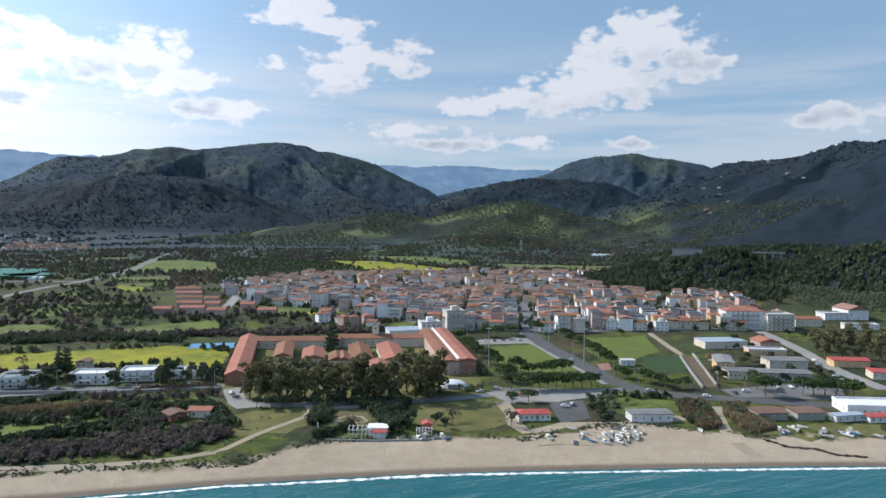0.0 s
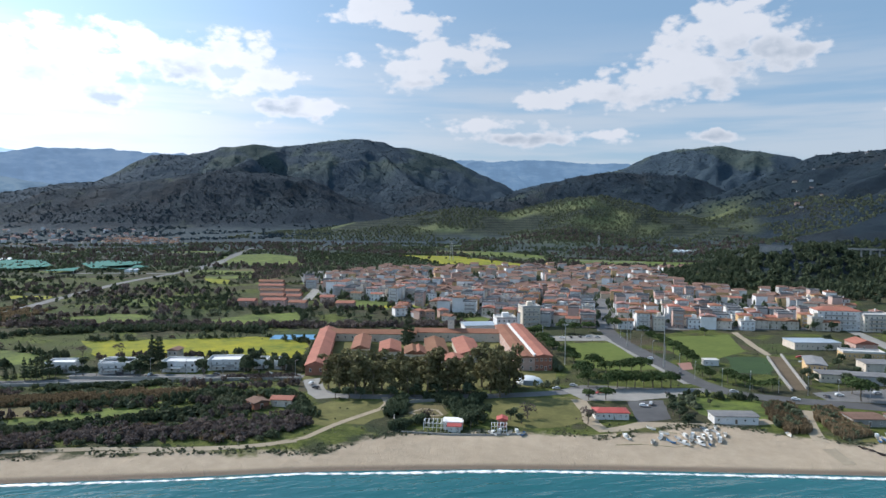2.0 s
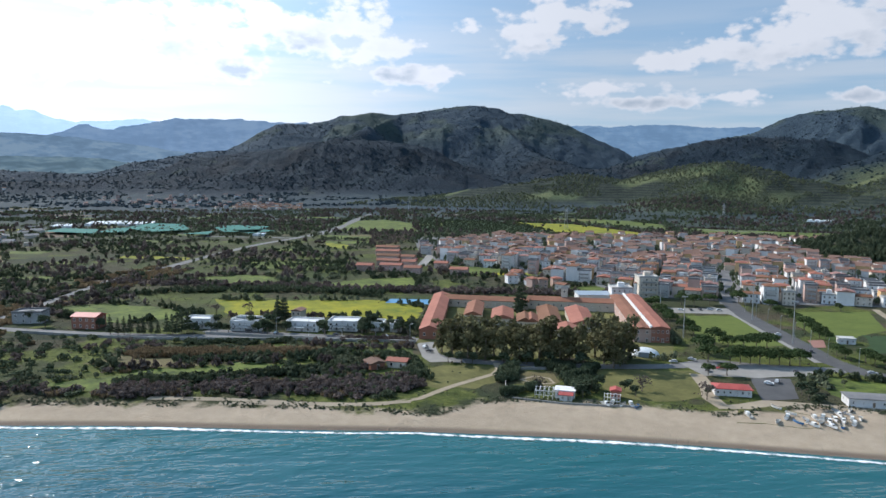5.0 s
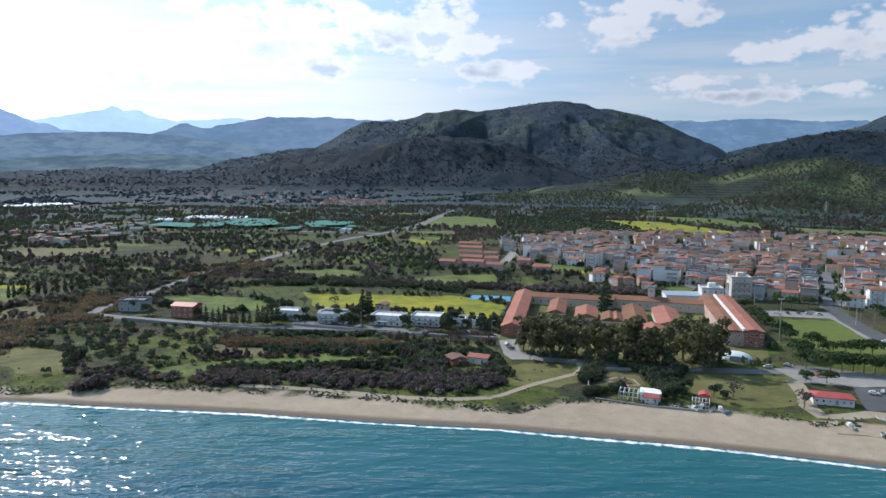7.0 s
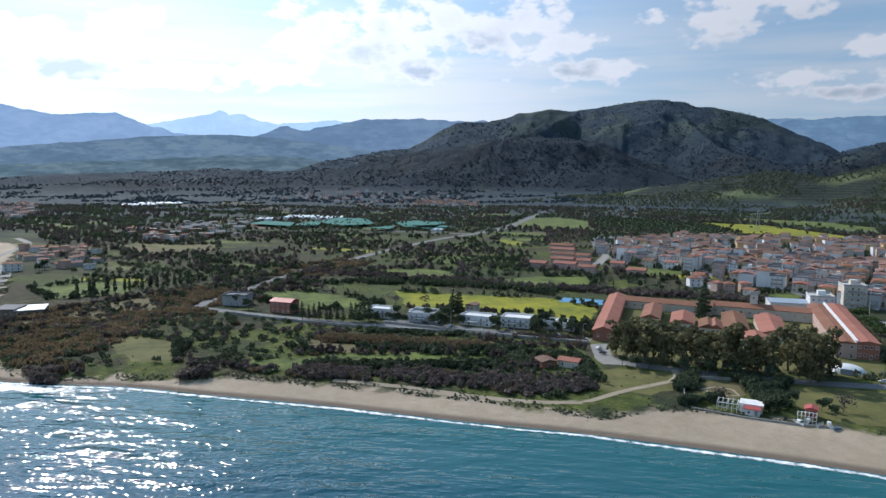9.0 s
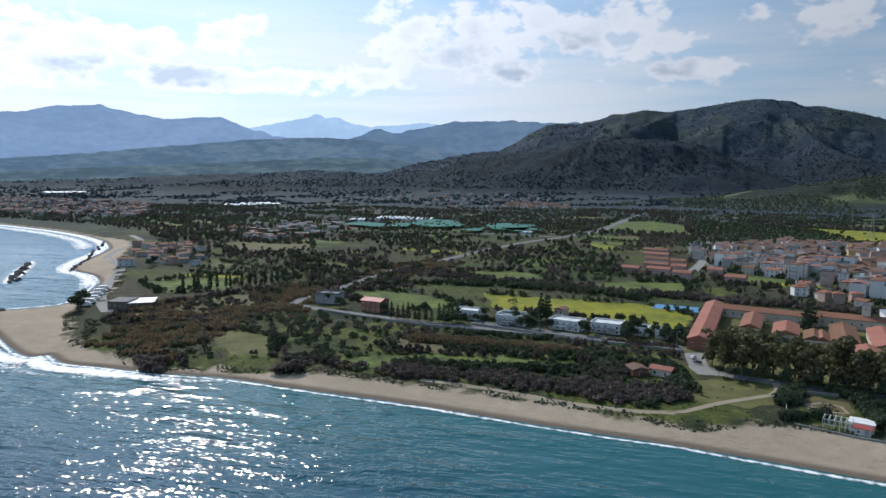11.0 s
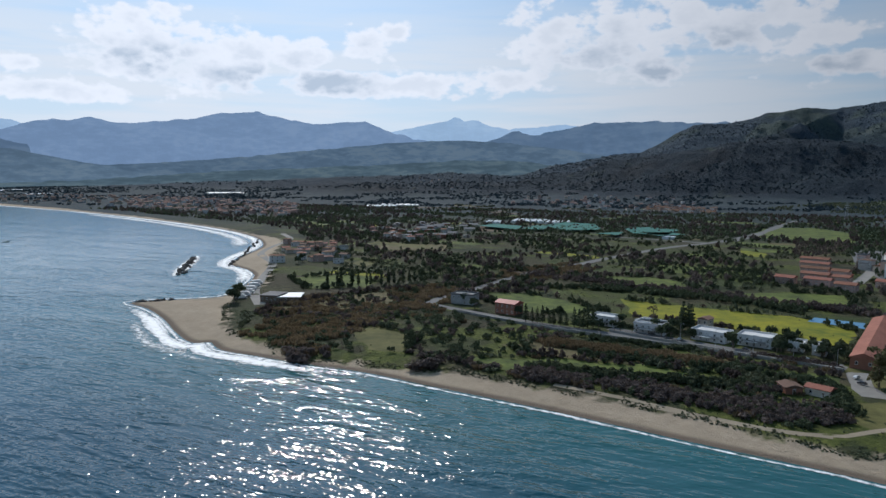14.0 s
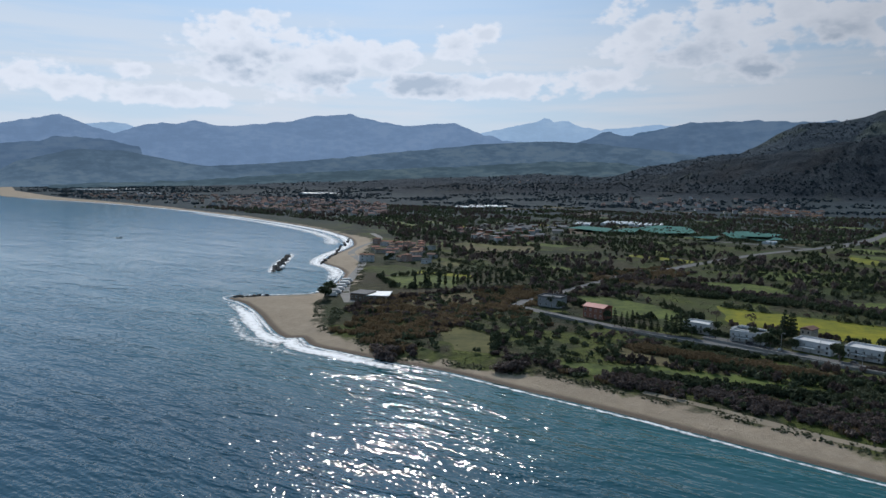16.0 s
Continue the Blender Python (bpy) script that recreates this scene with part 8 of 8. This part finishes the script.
for fr, dp, n in (([(-783.3, 844.8), (-738.2, 874.9)], 60, 7), ([(-728.1, 865.6), (-695.2, 887.5)], 50, 5), ([(-792.7, 792.0), (-771.1, 806.4)], 40, 4), ([(-1352.0, 953.5), (-1304.5, 1003.6)], 60, 7), ([(-1342.5, 1035.5), (-1304.5, 1083.4)], 60, 6),
                  ([(-2555.4, 1073.4), (-2479.5, 1180.0)], 60, 6), ([(-3389.8, 1579.8), (-3436.3, 1775.6)], 80, 6), ([(-4588.3, 165.6), (-4584.6, 251.2)], 60, 4), ([(-3317.0, 359.8), (-3183.0, 507.9)], 60, 8), ([(-3172.7, 554.0), (-3164.1, 592.1)], 60, 3),
                  ([(-2664.1, 530.1), (-2716.9, 609.2)], 50, 4), ([(-2435.9, 1035.4), (-2374.3, 1160.3)], 60, 6), ([(-3273.1, 1494.1), (-3328.3, 1729.7)], 60, 6), ([(-1390.1, 1030.8), (-1336.1, 1103.2)], 50, 6), ([(-639.8, 822.0), (-608.4, 842.6)], 24, 3), ([(-464.4, 776.4), (-450.0, 777.8)], 12, 2), ([(271.4, 1271.9), (309.0, 1260.7)], 30, 4)):
    tunnel("white plastic greenhouse tunnels in a block", fr, dp, n)


def shade_net(pts, label):
    """A flat net on posts, 3.5 m over the crop."""
    root = new("net_house")
    c = Vector((sum(p[0] for p in pts) / len(pts), sum(p[1] for p in pts) / len(pts)))
    root.location = (c.x, c.y, 2.5)
    bm = bmesh.new()
    top = [bm.verts.new((x - c.x, y - c.y, 3.5)) for x, y in pts]
    low = [bm.verts.new((x - c.x, y - c.y, 3.35)) for x, y in pts]
    bm.faces.new(top)
    bm.faces.new(low[::-1])
    for k in range(len(pts)):
        bm.faces.new((low[k], low[(k + 1) % len(pts)], top[(k + 1) % len(pts)], top[k]))
    bmesh.ops.recalc_face_normals(bm, faces=bm.faces[:])
    part("net", bm, M_NET, root)
    for x, y in pts:
        part("post", boxed(x - c.x - 0.1, x - c.x + 0.1, y - c.y - 0.1, y - c.y + 0.1, -0.2, 3.36), M_STEEL, root)
    return tagged(root, label, "net house", "shade nets on the plain")


for pts in ([(-725.9, 714.1), (-744.5, 766.7), (-685.9, 765.4), (-643.2, 709.7)], [(-652.9, 726.1), (-682.8, 793.7), (-666.2, 804.6), (-620.8, 735.5)], [(-674.5, 799.2), (-699.7, 884.5), (-647.0, 888.6), (-572.4, 802.2), (-595.2, 752.1)], [(-564.6, 844.9), (-564.6, 899.1), (-502.4, 885.7), (-466.3, 791.8), (-510.7, 784.7)], [(-541.3, 743.3), (-530.6, 794.1), (-506.6, 745.1)], [(-513.9, 806.7), (-487.0, 839.5), (-455.5, 819.7), (-469.1, 776.0)]):
    shade_net(pts, "turquoise shade net stretched flat over a crop")


# ---- floodlight masts and lamp posts ----
def mast(h, lamps):
    root = new("floodlight_mast")
    bm = bmesh.new()
    rings = [[bm.verts.new((r * math.cos(a), r * math.sin(a), z)) for a in np.arange(8) * math.pi / 4] for z, r in ((-0.3, 0.28), (h, 0.12))]
    for k in range(8):
        bm.faces.new((rings[0][k], rings[0][(k + 1) % 8], rings[1][(k + 1) % 8], rings[1][k]))
    bm.faces.new(rings[1])
    part("pole", bm, M_STEEL, root)
    part("crossbar", boxed(-1.4, 1.4, -0.1, 0.1, h - 0.1, h + 0.1), M_STEEL, root)
    for k in range(lamps):
        x = -1.2 + 2.4 * k / max(1, lamps - 1)
        part("floodlight", boxed(x - 0.25, x + 0.25, -0.35, 0.05, h + 0.1, h + 0.55), M_STEEL, root)
    return tagged(root, "tall grey steel floodlight mast beside the playing field", "mast", "floodlight masts")


first = None
for p in ((23.8, 348.8), (15.0, 416.3), (62.5, 404.2), (72.2, 350.7)):
    m = pose(p[0], p[1], 2.5, 0, 0, random.uniform(-30, 30))
    if first is None:
        first = mast(20, 4)
        first.matrix_basis = m
    else:
        copy_thing(first, m)


def street_lamp():
    root = new("street_lamp")
    part("pole", boxed(-0.07, 0.07, -0.07, 0.07, -0.2, 8), M_STEEL, root)
    part("arm", boxed(-0.05, 1.6, -0.05, 0.05, 7.9, 8.0), M_STEEL, root)
    part("lamp_head", boxed(1.4, 2.1, -0.15, 0.15, 7.8, 7.95), M_WHITE, root)
    return tagged(root, "slim grey street lamp beside the road", "street lamp", "street lamps")


lamp = None
for p in row(*[(62.2, 428.0), (81.6, 327.9)], 7, 0.1) + row(*[(89.8, 314.0), (153.6, 292.9)], 7, 0.1) + row(*[(-183.9, 298.5), (-100.5, 305.3)], 6, 0.1):
    m = pose(p[0], p[1], 2.5, 0, 0, 70)
    if lamp is None:
        lamp = street_lamp()
        lamp.matrix_basis = m
    else:
        copy_thing(lamp, m)


def pylon(p, h):
    root = new("pylon")
    for sx, sy in ((-1, -1), (1, -1), (1, 1), (-1, 1)):
        bm = bmesh.new()
        b, t = [(sx * h * 0.09 + a, sy * h * 0.09 + c, -1) for a, c in ((-.2, -.2), (.2, -.2), (.2, .2), (-.2, .2))], [(sx * 0.4 + a, sy * 0.4 + c, h) for a, c in ((-.15, -.15), (.15, -.15), (.15, .15), (-.15, .15))]
        vb, vt = [bm.verts.new(v) for v in b], [bm.verts.new(v) for v in t]
        for k in range(4):
            bm.faces.new((vb[k], vb[(k + 1) % 4], vt[(k + 1) % 4], vt[k]))
        bm.faces.new(vt)
        part("leg", bm, M_STEEL, root)
    for z, w in ((0.72, 0.16), (0.84, 0.13), (0.95, 0.10)):
        part("cross_arm", boxed(-w * h, w * h, -0.3, 0.3, h * z - 0.3, h * z + 0.3), M_STEEL, root)
    root.matrix_basis = pose(p[0], p[1], float(level([p[0]], [p[1]])[0]), 0, 0, 20)
    return tagged(root, "grey steel lattice pylon below the wooded mountain", "pylon", "power pylons")


for p, h in zip([(-444.5, 1346.8), (-100.3, 1044.1), (151.1, 1342.1)], (34, 30, 24)):
    pylon(p, h)


# ---- viaduct at the valley mouth ----
def viaduct(left, right, dist, n):
    root = new("viaduct")
    a, b = (heading(q[0]).xy * dist for q in (left, right))
    h = 80 + dist * math.tan(radians(left[1]))
    w = (b - a).length
    part("deck", boxed(-w / 2, w / 2, -5, 5, h - 1.6, h), M_CONCRETE, root)
    part("parapet", boxed(-w / 2, w / 2, -5.2, -4.95, h, h + 1.0), M_CONCRETE, root)
    for k in range(n):
        x = -w / 2 + w * (k + 0.5) / n
        part("pier", boxed(x - 1.2, x + 1.2, -3, 3, 1, h - 1.6), M_CONCRETE, root)
    c = (a + b) / 2
    root.matrix_basis = pose(c.x, c.y, 0, 0, 0, math.degrees(math.atan2(b.y - a.y, b.x - a.x)))
    return tagged(root, "grey concrete motorway viaduct on tall piers", "viaduct")


viaduct(*[(-21.24, -2.61), (-26.22, -2.46)], 1130, 9)

# ---- breakwater and rocks on the spit ----
def rock(seed, r):
    rng = np.random.default_rng(seed)
    bm = bmesh.new()
    bmesh.ops.create_icosphere(bm, subdivisions=1, radius=r)
    for v in bm.verts:
        v.co *= rng.uniform(0.7, 1.25)
        v.co.z *= 0.75
    return bm


def rocks(a, b, n, width, r, label, group, seed, z=0.2):
    rng = random.Random(seed)
    a, b = Vector(a), Vector(b)
    base = None
    for k in range(n):
        t = k / max(1, n - 1)
        q = a.lerp(b, t) + Vector((rng.uniform(-width, width), rng.uniform(-width, width)))
        m = pose(q.x, q.y, z + rng.uniform(-0.3, 0.5), rng.uniform(0, 40), rng.uniform(0, 40), rng.uniform(0, 360))
        ob = part("rock", rock(seed * 50 + k % 6, r), M_STONE, None)
        ob.matrix_basis = m
        s = rng.uniform(0.7, 1.3)
        ob.scale = (s, s, s)
        tagged(ob, label, "rock", group)


rocks(*[(-544.9, 206.5), (-644.8, 258.5)], 70, 3.0, 1.5, "dark wet boulder of the breakwater", "breakwater", 3)
rocks(*[(-442.0, 139.3), (-433.4, 160.2)], 18, 1.6, 1.4, "dark boulder on the tip of the spit", "spit rocks", 5, 0.6)
rocks(*[(-566.1, 259.4), (-765.5, 387.7)], 20, 2.0, 1.6, "dark boulder of the coast road bank", "bank rocks", 7, 1.0)


# ---- boats ----
M_HULLS = [surface("boat_paint_" + n, a, b, 1.2, 0.35) for n, a, b in (("white", (0.62, 0.62, 0.60), (0.78, 0.78, 0.76)), ("blue", (0.05, 0.16, 0.36), (0.08, 0.22, 0.45)), ("grey", (0.28, 0.30, 0.32), (0.40, 0.42, 0.44)))]
M_BOAT_IN = surface("boat_inside", (0.30, 0.27, 0.22), (0.42, 0.38, 0.32), 1.2, 0.6)


def boat(kind, length, cabin):
    root = new("boat")
    n, half = 9, length / 2
    bm, inn = bmesh.new(), bmesh.new()
    outer, inner = [], []
    for i in range(n):
        t = i / (n - 1)
        x = -half + length * t
        b = length * 0.17 * (1 - max(0, (t - 0.35) / 0.65) ** 2.2) * (0.85 + 0.15 * min(1, t * 5))
        sheer = 0.75 + 0.35 * t * t
        outer.append([bm.verts.new(v) for v in ((x, -b - 0.02, sheer), (x, -b * 0.75, 0.25), (x, 0, 0.0 + 0.3 * t ** 4), (x, b * 0.75, 0.25), (x, b + 0.02, sheer))])
        inner.append([inn.verts.new(v) for v in ((x, -b - 0.02, sheer), (x, -b * 0.8, 0.4), (x, b * 0.8, 0.4), (x, b + 0.02, sheer))])
    for i in range(n - 1):
        for k in range(4):
            bm.faces.new((outer[i][k], outer[i][k + 1], outer[i + 1][k + 1], outer[i + 1][k]))
        for k in range(3):
            inn.faces.new((inner[i][k], inner[i + 1][k], inner[i + 1][k + 1], inner[i][k + 1]))
    bm.faces.new(outer[0][::-1])
    part("hull", bm, M_HULLS[kind], root)
    part("deck", inn, M_BOAT_IN, root)
    for x in (-half * 0.45, half * 0.1):
        part("thwart", boxed(x - 0.15, x + 0.15, -length * 0.13, length * 0.13, 0.55, 0.62), M_BOAT_IN, root)
    if cabin:
        part("cabin", boxed(-half * 0.2, half * 0.35, -length * 0.1, length * 0.1, 0.5, 1.35), M_HULLS[0], root)
        part("windscreen", boxed(half * 0.35, half * 0.38, -length * 0.09, length * 0.09, 0.9, 1.25), M_GLASS, root)
    tone = ("white", "blue", "grey")[kind]
    return tagged(root, "small %s %s drawn up on the beach" % (tone, "cabin boat" if cabin else "open boat"), "boat", "boats on the beach")


BOATS = [boat(0, 3.9, False), boat(0, 4.8, True), boat(1, 3.6, False), boat(2, 3.6, False)]
boat_spots = [(45.5, 235.4), (49.3, 240.4), (51.6, 236.8), (54.6, 239.3), (55.8, 235.7), (58.7, 238.2), (61.4, 239.5), (63.6, 242.0), (66.2, 245.9), (65.7, 240.8), (69.0, 248.6), (68.8, 243.4), (66.0, 251.2), (68.5, 239.7), (71.6, 244.8), (66.0, 247.2), (60.3, 243.2), (57.6, 241.9), (70.5, 252.7), (61.1, 235.8), (64.3, 237.1), (47.4, 249.3), (51.1, 244.2), (37.2, 238.8), (93.7, 248.0),
              (-7.9, 236.4), (-5.6, 238.9), (-2.1, 237.8), (0.3, 239.1), (2.2, 236.7), (123.3, 250.1), (124.5, 247.5), (129.0, 251.6), (129.3, 249.0), (122.2, 246.2), (138.9, 249.2), (136.7, 242.7), (135.8, 246.5), (144.0, 246.7), (144.6, 244.2), (148.5, 248.2), (148.6, 245.6), (149.4, 250.8), (155.0, 243.2), (133.1, 253.1)]
rb = random.Random(4)
for i, (x, y) in enumerate(boat_spots):
    m = pose(x, y, float(level([x], [y])[0]) + 0.02, 0, rb.uniform(-3, 3), rb.uniform(60, 140) + rb.choice((0, 180)))
    if i < 4:
        BOATS[i].matrix_basis = m
    else:
        copy_thing(rb.choice(BOATS[:2] * 2 + BOATS), m)
p = (-922.9, 153.1)
far_boat = boat(2, 8.0, True)
far_boat.matrix_basis = pose(p[0], p[1], -0.2, 0, 0, 100)
tagged(far_boat, "dark motor boat at anchor in the bay", group="boats at sea")


# ---- cars ----
M_CARS = [surface("car_paint_" + n, a, b, 2.0, 0.3) for n, a, b in (("white", (0.60, 0.60, 0.60), (0.72, 0.72, 0.72)), ("silver", (0.32, 0.33, 0.34), (0.42, 0.43, 0.44)), ("dark", (0.03, 0.03, 0.035), (0.06, 0.06, 0.065)), ("red", (0.30, 0.03, 0.03), (0.38, 0.05, 0.05)))]
M_TYRE = surface("tyre_rubber", (0.015, 0.015, 0.015), (0.03, 0.03, 0.03), 3.0, 0.9)


def car(kind):
    root = new("car")
    bm = bmesh.new()
    prof = [(-2.1, 0.35), (2.1, 0.35), (2.15, 0.75), (1.1, 0.9), (0.5, 1.42), (-1.2, 1.45), (-1.9, 0.95), (-2.15, 0.8)]
    a, b = [bm.verts.new((x, -0.85 if z < 1.2 else -0.68, z)) for x, z in prof], [bm.verts.new((x, 0.85 if z < 1.2 else 0.68, z)) for x, z in prof]
    bm.faces.new(a)
    bm.faces.new(b[::-1])
    for k in range(len(prof)):
        bm.faces.new((a[k], b[k], b[(k + 1) % 8], a[(k + 1) % 8]))
    bmesh.ops.recalc_face_normals(bm, faces=bm.faces[:])
    part("body", bm, M_CARS[kind], root)
    for s in (-1, 1):
        part("side_window", boxed(-1.2, 0.5, s * 0.80 - 0.02, s * 0.80 + 0.02, 0.98, 1.32), M_GLASS, root)
    w = bmesh.new()
    q = [w.verts.new(v) for v in ((1.08, -0.68, 0.95), (1.08, 0.68, 0.95), (0.56, 0.6, 1.40), (0.56, -0.6, 1.40))]
    w.faces.new(q)
    part("windscreen", w, M_GLASS, root)
    for x in (-1.3, 1.3):
        for y in (-0.8, 0.8):
            t = bmesh.new()
            bmesh.ops.create_cone(t, cap_ends=True, segments=10, radius1=0.33, radius2=0.33, depth=0.2, matrix=pose(x, y, 0.33, 90))
            wheel = part("wheel", t, M_TYRE, root)
            t = bmesh.new()
            bmesh.ops.create_cone(t, cap_ends=True, segments=8, radius1=0.2, radius2=0.17, depth=0.22, matrix=pose(x, y, 0.33, 90))
            part("rim", t, M_STEEL, wheel, "grey steel wheel rim")
    root.scale = (0.8, 0.8, 0.8)
    return tagged(root, "parked %s hatchback car" % ("white", "silver", "dark grey", "red")[kind], "car", "parked cars")


CARS = [car(k) for k in range(4)]
car_spots = [(49.9, 277.5), (53.3, 280.9), (29.5, 290.6), (34.7, 294.5), (38.6, 296.4), (63.1, 297.3), (128.3, 301.3), (134.6, 304.5), (152.2, 310.0), (158.4, 312.3), (194.7, 345.2), (192.0, 335.4), (189.5, 326.2), (197.5, 361.0), (200.6, 372.3), (187.0, 317.4), (26.8, 420.6), (32.1, 422.7), (37.5, 424.9), (42.7, 425.1), (48.0, 425.4), (-89.6, 294.0), (-85.5, 286.9), (-137.5, 304.0), (-167.1, 299.1), (-145.9, 308.9), (-181.5, 298.6), (-114.0, 307.9), (24.7, 305.6), (16.9, 299.5), (68.5, 366.9), (76.6, 335.9), (91.9, 304.0), (113.6, 295.2), (144.8, 370.0), (143.9, 361.5), (147.9, 382.0), (-188.3, 580.9), (-192.1, 603.3), (-196.7, 627.6), (-201.7, 653.8), (204.6, 440.8), (203.3, 428.9), (202.5, 417.7)]
for i, (x, y) in enumerate(car_spots):
    m = pose(x, y, 2.88, 0, 0, rb.uniform(-20, 20) + rb.choice((0, 90, 180)))
    if i < 4:
        CARS[i].matrix_basis = m @ Matrix.Scale(0.8, 4)
    else:
        copy_thing(rb.choice(CARS[:3] * 3 + CARS), m)


# ---- beach yard: pergola, tent, sunshade frame ----
def pergola(p, q, depth, h):
    root = new("pergola")
    w = math.hypot(q[0] - p[0], q[1] - p[1])
    n = 6
    for i in range(n):
        for y in (-depth / 2, depth / 2):
            x = -w / 2 + w * i / (n - 1)
            part("post", boxed(x - 0.08, x + 0.08, y - 0.08, y + 0.08, -0.2, h), M_WHITE, root)
    for i in range(n):
        x = -w / 2 + w * i / (n - 1)
        part("beam", boxed(x - 0.07, x + 0.07, -depth / 2 - 0.3, depth / 2 + 0.3, h, h + 0.15), M_WHITE, root)
    for y in (-depth / 2, depth / 2):
        part("rail", boxed(-w / 2, w / 2, y - 0.06, y + 0.06, h * 0.45, h * 0.45 + 0.12), M_WHITE, root)
        part("rail", boxed(-w / 2, w / 2, y - 0.06, y + 0.06, h - 0.14, h - 0.02), M_WHITE, root)
    stand(root, p, q, depth)
    return tagged(root, "white timber pergola frame behind the beach", "pergola")


pergola(*[(-32.1, 237.0), (-24.5, 237.2)], 5, 3.0)
pergola(*[(-8.5, 237.6), (-3.2, 237.7)], 4, 2.6)
built("beach_hut", "small red beach hut in the cluttered yard", [(-6.5, 243.9), (-3.3, 244.0)], 3.5, 2.8, wall=M_BRICK, roof_mat=M_RED_SHEET, floors=1, cols=1, sides=1, rise=0.7, category="hut")
low_wall("yard_wall", [(-39.6, 234.4), (-23.2, 233.6), (-7.8, 235.2), (3.8, 237.9)], 0.35, 0.6, M_CONCRETE, "low pale wall along the beach yard")
low_wall("yard_wall", [(-41.8, 236.7), (-46.2, 257.0), (-45.6, 269.7), (-31.8, 275.0)], 0.25, 1.2, M_CONCRETE, "pale garden wall round the plot")


def dome_tent(p, r):
    root = new("dome_tent")
    bm = bmesh.new()
    rings = []
    for j in range(6):
        e = j / 5 * math.pi / 2
        rings.append([bm.verts.new((r * 1.25 * math.cos(e) * math.cos(a), r * math.cos(e) * math.sin(a), r * 0.55 * math.sin(e))) for a in np.arange(14) * 2 * math.pi / 14] if j < 5 else [bm.verts.new((0, 0, r * 0.55))])
    for j in range(4):
        for k in range(14):
            bm.faces.new((rings[j][k], rings[j][(k + 1) % 14], rings[j + 1][(k + 1) % 14], rings[j + 1][k]))
    for k in range(14):
        bm.faces.new((rings[4][k], rings[4][(k + 1) % 14], rings[5][0]))
    part("canopy", bm, M_PLASTIC, root)
    part("skirt", boxed(-r * 0.4, r * 0.4, -r - 0.2, -r + 0.5, -0.2, 2.2), M_BLUE_ROOF, root)
    root.matrix_basis = pose(p[0], p[1], 2.5)
    return tagged(root, "pale domed marquee tent beside the hall", "tent")


dome_tent((5.0, 311.1), 5.5)

# lido buildings behind the spit
built("lido", "dark timber lido building with flat roof", [(-384.7, 194.3), (-375.6, 200.8)], 14, 4.0, roof="shed", wall=M_SHUTTER, roof_mat=M_GREY_ROOF, floors=1, cols=4, sides=2, category="lido")
built("lido", "lido with white plastic sheeting roof", [(-375.6, 200.8), (-367.1, 211.6)], 16, 3.2, roof="shed", wall=M_SHUTTER, roof_mat=M_PLASTIC, floors=1, cols=4, sides=2, category="lido")
for k, p in enumerate([(-402.3, 189.7), (-409.5, 196.0), (-417.4, 202.0), (-428.0, 209.1), (-439.0, 216.9), (-448.6, 223.8)]):
    v = new("camper_van")
    part("body", boxed(-3, 3, -1.1, 1.1, 0.5, 2.9), M_CARS[0], v)
    part("cab", boxed(3, 4.2, -1.0, 1.0, 0.5, 1.9), M_CARS[0], v)
    part("windscreen", boxed(4.2, 4.24, -0.9, 0.9, 1.2, 1.85), M_GLASS, v)
    for x in (-1.8, 3.2):
        for y in (-1.0, 1.0):
            t = bmesh.new()
            bmesh.ops.create_cone(t, cap_ends=True, segments=10, radius1=0.4, radius2=0.4, depth=0.25, matrix=pose(x, y, 0.4, 90))
            part("wheel", t, M_TYRE, v)
    v.matrix_basis = pose(p[0], p[1], 2.6, 0, 0, 40 + 8 * k)
    tagged(v, "white camper van parked beside the beach", "van", "vans beside the beach")

grow()
